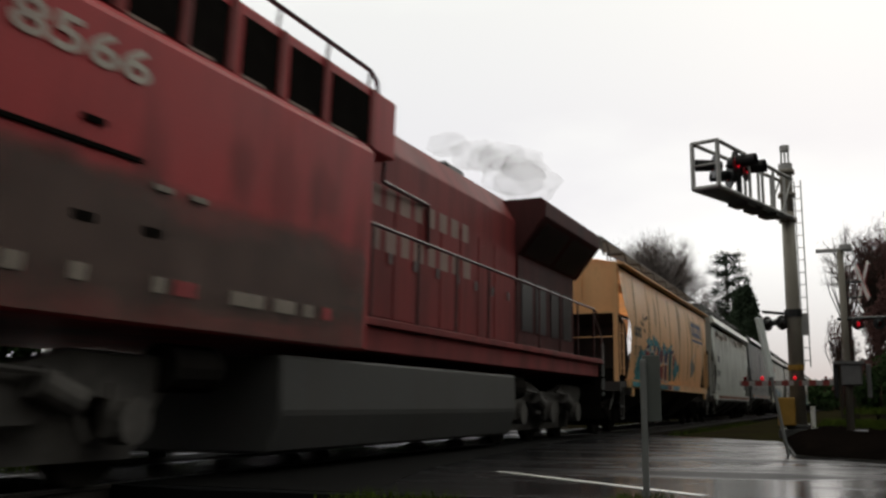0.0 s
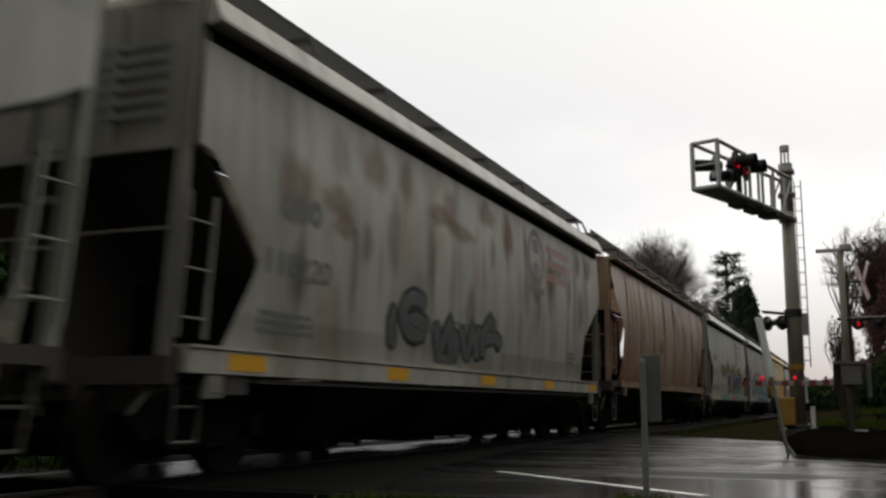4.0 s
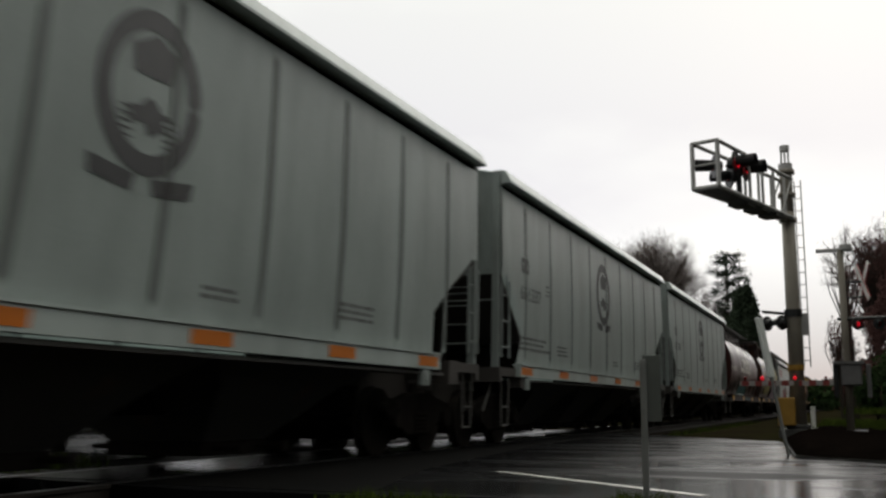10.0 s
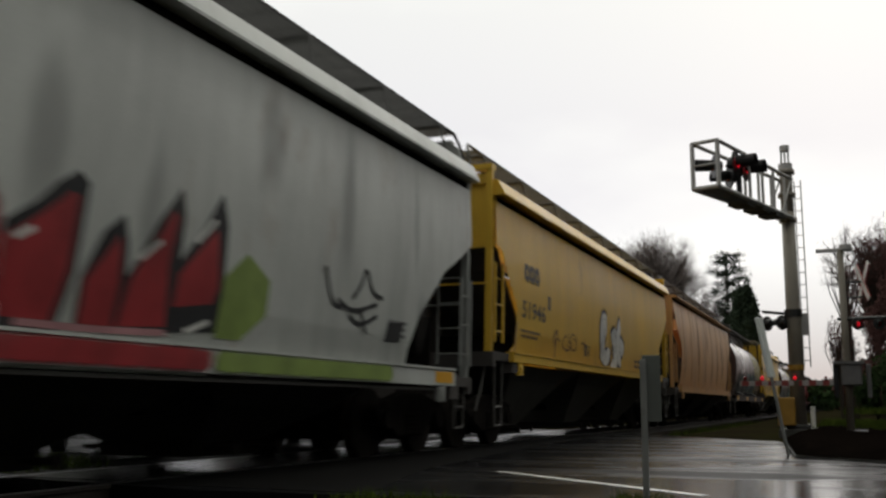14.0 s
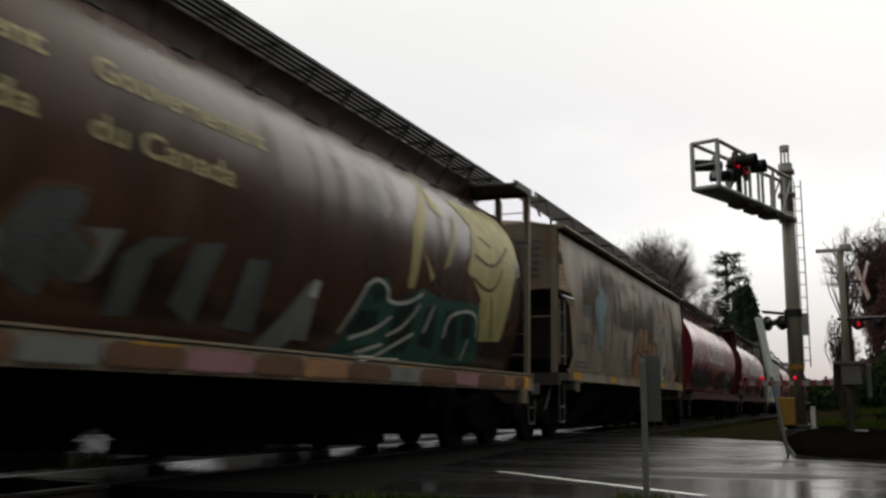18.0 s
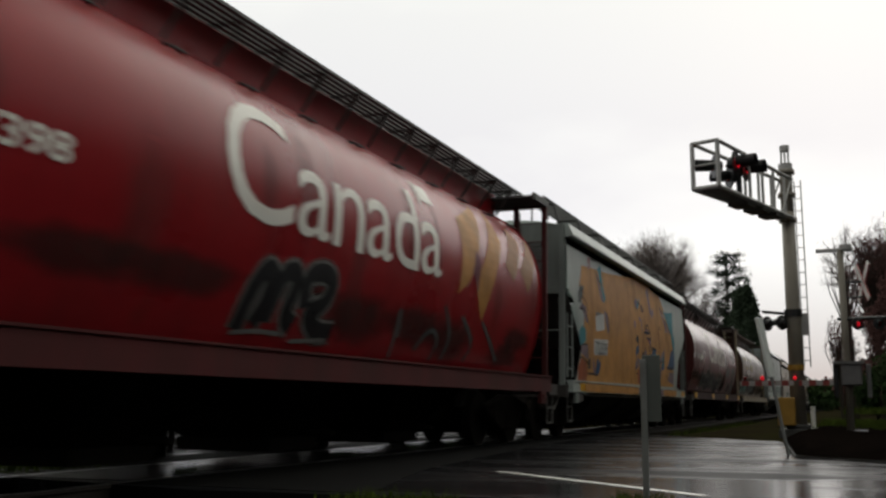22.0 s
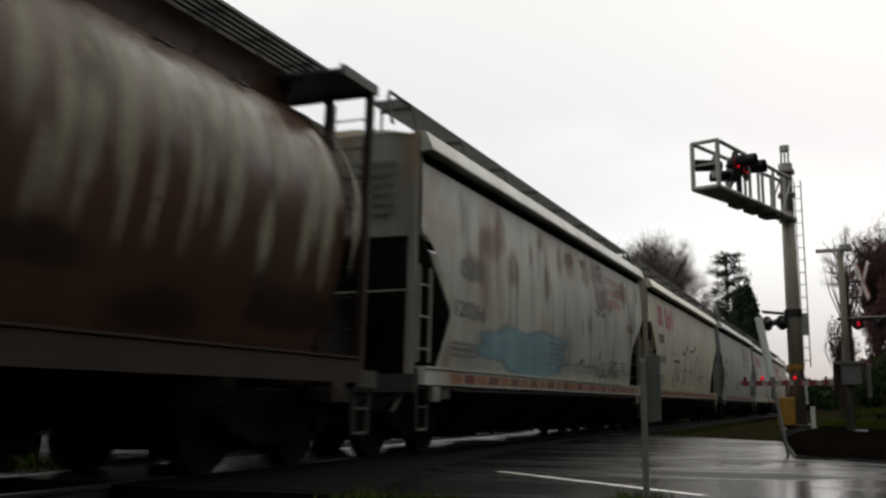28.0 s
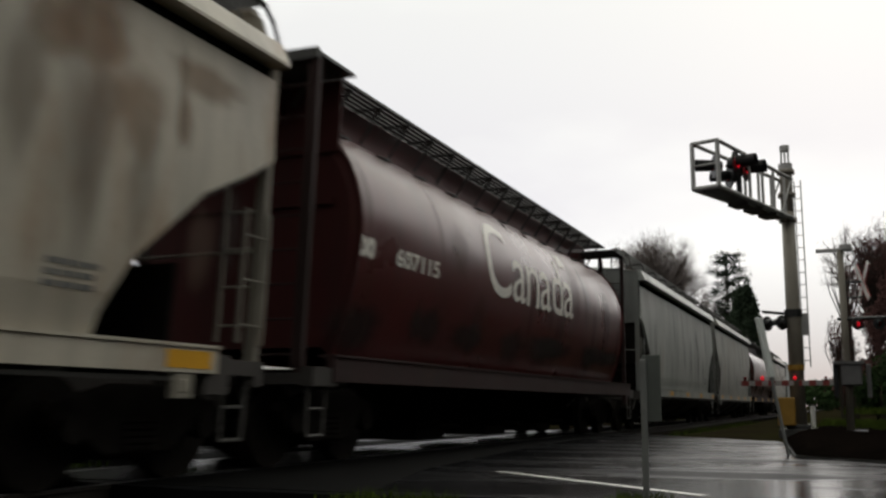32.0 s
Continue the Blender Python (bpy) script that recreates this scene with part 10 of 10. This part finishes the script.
    drawn(c, s, [[(1.89, 3.28), (2.06, 2.96)], [(3.64, 3.11), (4.1, 2.79)], [(5.39, 2.94), (7.23, 2.94)], [(2.59, 3.4), (2.22, 3.07)]], sp("khaki"), 0.12, 0.007)
    fill_shape(c, s, [(13.47, 2.58), (14.26, 2.57), (15.13, 2.74), (15.17, 1.81), (14.2, 1.68)], sp("khaki"), 0.0060)
    drawn(c, s, [[(11.45, 2.73), (12.1, 2.33), (12.22, 1.73)], [(13.1, 2.68), (12.24, 2.35), (12.44, 1.75), (12.35, 1.54)]], sp("khaki"), 0.14, 0.0066, label="worn painted grain motif")
    drawn(c, s, [[(13.67, 2.53), (14.16, 2.2), (14.51, 1.76)], [(15.13, 2.64), (14.25, 2.21)], [(13.63, 2.3), (14.24, 2.02)], [(15.28, 2.45), (14.4, 1.99)]], sp("brown"), 0.06, 0.0072)
    # 31 grey ribbed with green number
    c, s = add(grey_car("650681", GREY, 0.3))
    bm = bmesh.new()
    word_bm(bm, s, "ET-19", 9.2, 12.0, 1.6, 2.2, 0.007)
    part("graffiti_tag", bm, sp("green"), c, "green sprayed characters", fix=False)
    # 32 rust and cream
    c, s = add(smooth_car("120357", (0.50, 0.45, 0.38), 0.6, 0.6, False, False, label="cream covered hopper stained brown with rust", rustcol=(0.27, 0.15, 0.08)))
    tag_lines(c, s, 5.2, 10.5, 1.3, 2.2, 5, sp("green"), 321, 0.12)
    # 33 cream ochre
    c, s = add(tan_car((0.52, 0.42, 0.27), 0.6, 0.35, "cream covered hopper with rounded rust-streaked sides"))
    tag_lines(c, s, 3, 9, 2.4, 3.2, 5, sp("brown"), 331, 0.1)
    # 34 round brown, streaked
    c, s = add(round_car((0.11, 0.058, 0.04), gov=True, dirt=0.6, rust=0.4, label="streaked brown cylindrical hopper with an orange strip", refl=0))
    bm = bmesh.new()
    patch_bm(bm, s, [(0.7, 1.88), (3.0, 1.84), (3.0, 1.95), (0.7, 1.99)], 0.008)
    part("orange_strip", bm, sp("orange"), c, "long orange strip", fix=False)
    blob(c, s, 0.9, 1.55, 0.3, 0.2, sp("grey"), 342, wob=0.3)
    stains(c, s, 9.5, 16.2, 1.9, 4.0, 30, M["st_pale"], 343, (0.07, 0.2), (0.5, 1.05), "pale run-down streaks")
    # 35 white with blue
    c, s = add(smooth_car("120266", (0.50, 0.50, 0.46), 0.45, 0.5, False, True, label="rust-patched white covered hopper, pale blue spray, red striped sill", striped=True, refl=0, rustcol=(0.28, 0.17, 0.09)))
    blob(c, s, 5.0, 1.6, 2.6, 0.45, sp("sky"), 351, wob=0.25, lo=1.2)
    tag_lines(c, s, 8.4, 12.4, 1.3, 1.9, 7, sp("slate"), 352, 0.04)
    # 36 cream with red word mark
    c, s = add(smooth_car("116420", (0.58, 0.54, 0.44), 0.4, 0.1, True, label="cream covered hopper with a red word mark and thin black tags", striped=True, refl=4, num_mat="ink"))
    drawn(c, s, [[(3.92, 2.54), (4.01, 2.34), (4.3, 2.34)], [(3.72, 1.27), (4.15, 1.68), (4.43, 2.1)], [(4.11, 2.1), (5.01, 2.16), (5.53, 1.98), (5.07, 1.56), (4.61, 1.53), (4.93, 1.96)], [(5.93, 2.5), (6.38, 2.37), (7.24, 2.76)], [(6.86, 2.74), (6.2, 1.71), (5.61, 1.28)], [(7.63, 2.61), (8.33, 2.58), (9.27, 2.85)], [(8.71, 1.36), (9.18, 2.4), (9.75, 2.55), (9.91, 1.46)], [(7.28, 1.26), (7.51, 1.96), (8.06, 1.93), (7.9, 1.37)], [(6.19, 1.83), (6.81, 1.94), (6.68, 1.57), (6.12, 1.45)]], sp("black"), 0.07, 0.007, label="thin black sprayed tags")
    drawn(c, s, [[(9.46, 1.63), (10.29, 1.88), (10.15, 1.52)], [(10.29, 1.78), (11.23, 1.78), (10.69, 1.49)]], sp("wine"), 0.06, 0.007)
    bm = bmesh.new()
    patch_bm(bm, s, [(0.72, 1.25), (0.86, 1.25), (1.2, 2.15), (1.06, 2.2)], 0.01)
    part("placard_strip", bm, M["yellow_refl"], c, "bright yellow slanting strip", fix=False)
    # 37 grey with striped sill
    c, s = add(smooth_car("120278", (0.42, 0.44, 0.42), 0.4, 0.0, False, True, label="plain grey covered hopper with a red and orange striped sill", striped=True, refl=0))
    # 38 white with red word mark
    c, s = add(smooth_car("117229", (0.52, 0.53, 0.50), 0.45, 0.1, True, label="grey-white covered hopper with a red word mark and orange graffiti", num_mat="ink"))
    fill_shape(c, s, [(9.12, 1.84), (9.2, 2.07), (9.38, 2.13), (9.42, 1.98), (9.29, 1.77)], sp("orange"), 0.0070)
    fill_shape(c, s, [(9.46, 1.84), (9.49, 2.09), (9.7, 2.18), (9.85, 2.09), (9.73, 1.88)], sp("orange"), 0.0074)
    fill_shape(c, s, [(9.87, 1.83), (9.92, 2.13), (10.1, 2.19), (10.22, 2.07), (10.1, 1.84)], sp("orange"), 0.0078)
    fill_shape(c, s, [(10.24, 1.85), (10.3, 2.13), (10.47, 2.21), (10.58, 2.09), (10.43, 1.85)], sp("orange"), 0.0082)
    fill_shape(c, s, [(8.69, 1.52), (8.87, 1.76), (9.07, 1.83), (9.11, 1.56)], sp("orange"), 0.0086)
    fill_shape(c, s, [(9.14, 1.57), (9.23, 1.76), (9.44, 1.81), (9.43, 1.56)], sp("red"), 0.0090)
    fill_shape(c, s, [(9.51, 1.57), (9.59, 1.73), (10.06, 1.78), (10.16, 1.68), (9.77, 1.54)], sp("orange"), 0.0094)
    fill_shape(c, s, [(10.23, 1.5), (10.38, 1.74), (10.52, 1.69), (10.37, 1.52)], sp("red"), 0.0098)
    fill_shape(c, s, [(8.72, 1.22), (8.85, 1.48), (9.05, 1.5), (9.09, 1.22)], sp("orange"), 0.0102)
    fill_shape(c, s, [(9.13, 1.22), (9.17, 1.49), (9.48, 1.5), (9.54, 1.4), (9.36, 1.21)], sp("red"), 0.0070)
    fill_shape(c, s, [(9.58, 1.23), (9.65, 1.52), (10.12, 1.6), (10.22, 1.23)], sp("orange"), 0.0074)
    fill_shape(c, s, [(10.25, 1.23), (10.26, 1.43), (10.75, 1.52), (10.75, 1.22)], sp("red"), 0.0078)
    drawn(c, s, [[(9.1, 1.7), (9.49, 1.76), (10.11, 1.7)], [(9.13, 1.51), (9.52, 1.52), (9.59, 1.3)], [(10.12, 1.6), (10.25, 1.27)], [(9.12, 1.55), (9.14, 1.22)]], sp("white"), 0.05, 0.0115, label="orange petal-shaped graffiti")
    drawn(c, s, [[(7.23, 2.13), (7.38, 2.02), (7.37, 1.81), (7.28, 1.72)], [(7.61, 1.52), (7.85, 1.35), (8.31, 1.25)], [(7.3, 1.61), (7.64, 1.67)]], sp("peach"), 0.12, 0.007)
    drawn(c, s, [[(7.23, 2.15), (7.92, 2.19)], [(8.28, 2.18), (8.89, 2.28)], [(9.86, 2.3), (10.85, 2.41), (12.2, 2.47)], [(9.19, 2.86), (9.15, 2.33)]], sp("slate"), 0.03, 0.007)
    sill_bands(c, s, 1.06, 0.19, ((8.75, 9.6, sp("orange")), (9.65, 10.65, sp("red"))))
    # 39 rust and cream with red word mark
    c, s = add(smooth_car("116789", (0.54, 0.49, 0.41), 0.55, 0.5, True, label="rust-streaked cream covered hopper with a red word mark", rustcol=(0.30, 0.17, 0.09)))
    tag_lines(c, s, 2.7, 7.4, 1.35, 2.1, 5, sp("slate"), 391, 0.05)
    # 40 round maroon
    c, s = add(round_car((0.10, 0.022, 0.022), "607115", True, refl=0, label="maroon cylindrical hopper with a large cream word"))
    # rest of the train, far back
    add(smooth_car("", (0.40, 0.41, 0.39), 0.6, 0.1, label="dark grey covered hopper with smooth sides"))
    add(smooth_car("", (0.40, 0.40, 0.37), 0.6, 0.2, label="dirty grey covered hopper with smooth sides"))
    add(round_car((0.10, 0.03, 0.026), label="brown-red cylindrical hopper far back in the train"))
    add(smooth_car("", (0.48, 0.46, 0.42), 0.5, 0.3, label="weathered cream covered hopper far back in the train"))
    add(grey_car("650440"))
    add(tan_car(label="ochre covered hopper far back in the train"))


M["patched_sill"] = paint("patched_sill", (0.30, 0.25, 0.18), 0.6, 0.6, 0.5, 9.0)

build_ground()
build_road()
build_track()
island()
grass_bank()
cantilever_mast()
crossbuck_mast()
small_sign()
leaning_sign()
marker_posts()
road_car((11.6, 9.9, 0), 215, "white car waiting beyond the train")
road_car((15.2, 9.6, 0), 220, "white car queueing beyond the train")
engine = locomotive()
smoke = smoke_puffs()
build_train()
planting()


def motions():
    """The whole train rolls past at one speed."""
    rows = [0.0, 8.0, 16.0, 24.0, DURATION]
    for car, s in TRAIN + [(engine, 22.55), (smoke, 22.55)]:
        walk(car, [(t, pose(s - SPEED * t, TRACK_Y, 0)) for t in rows])


motions()
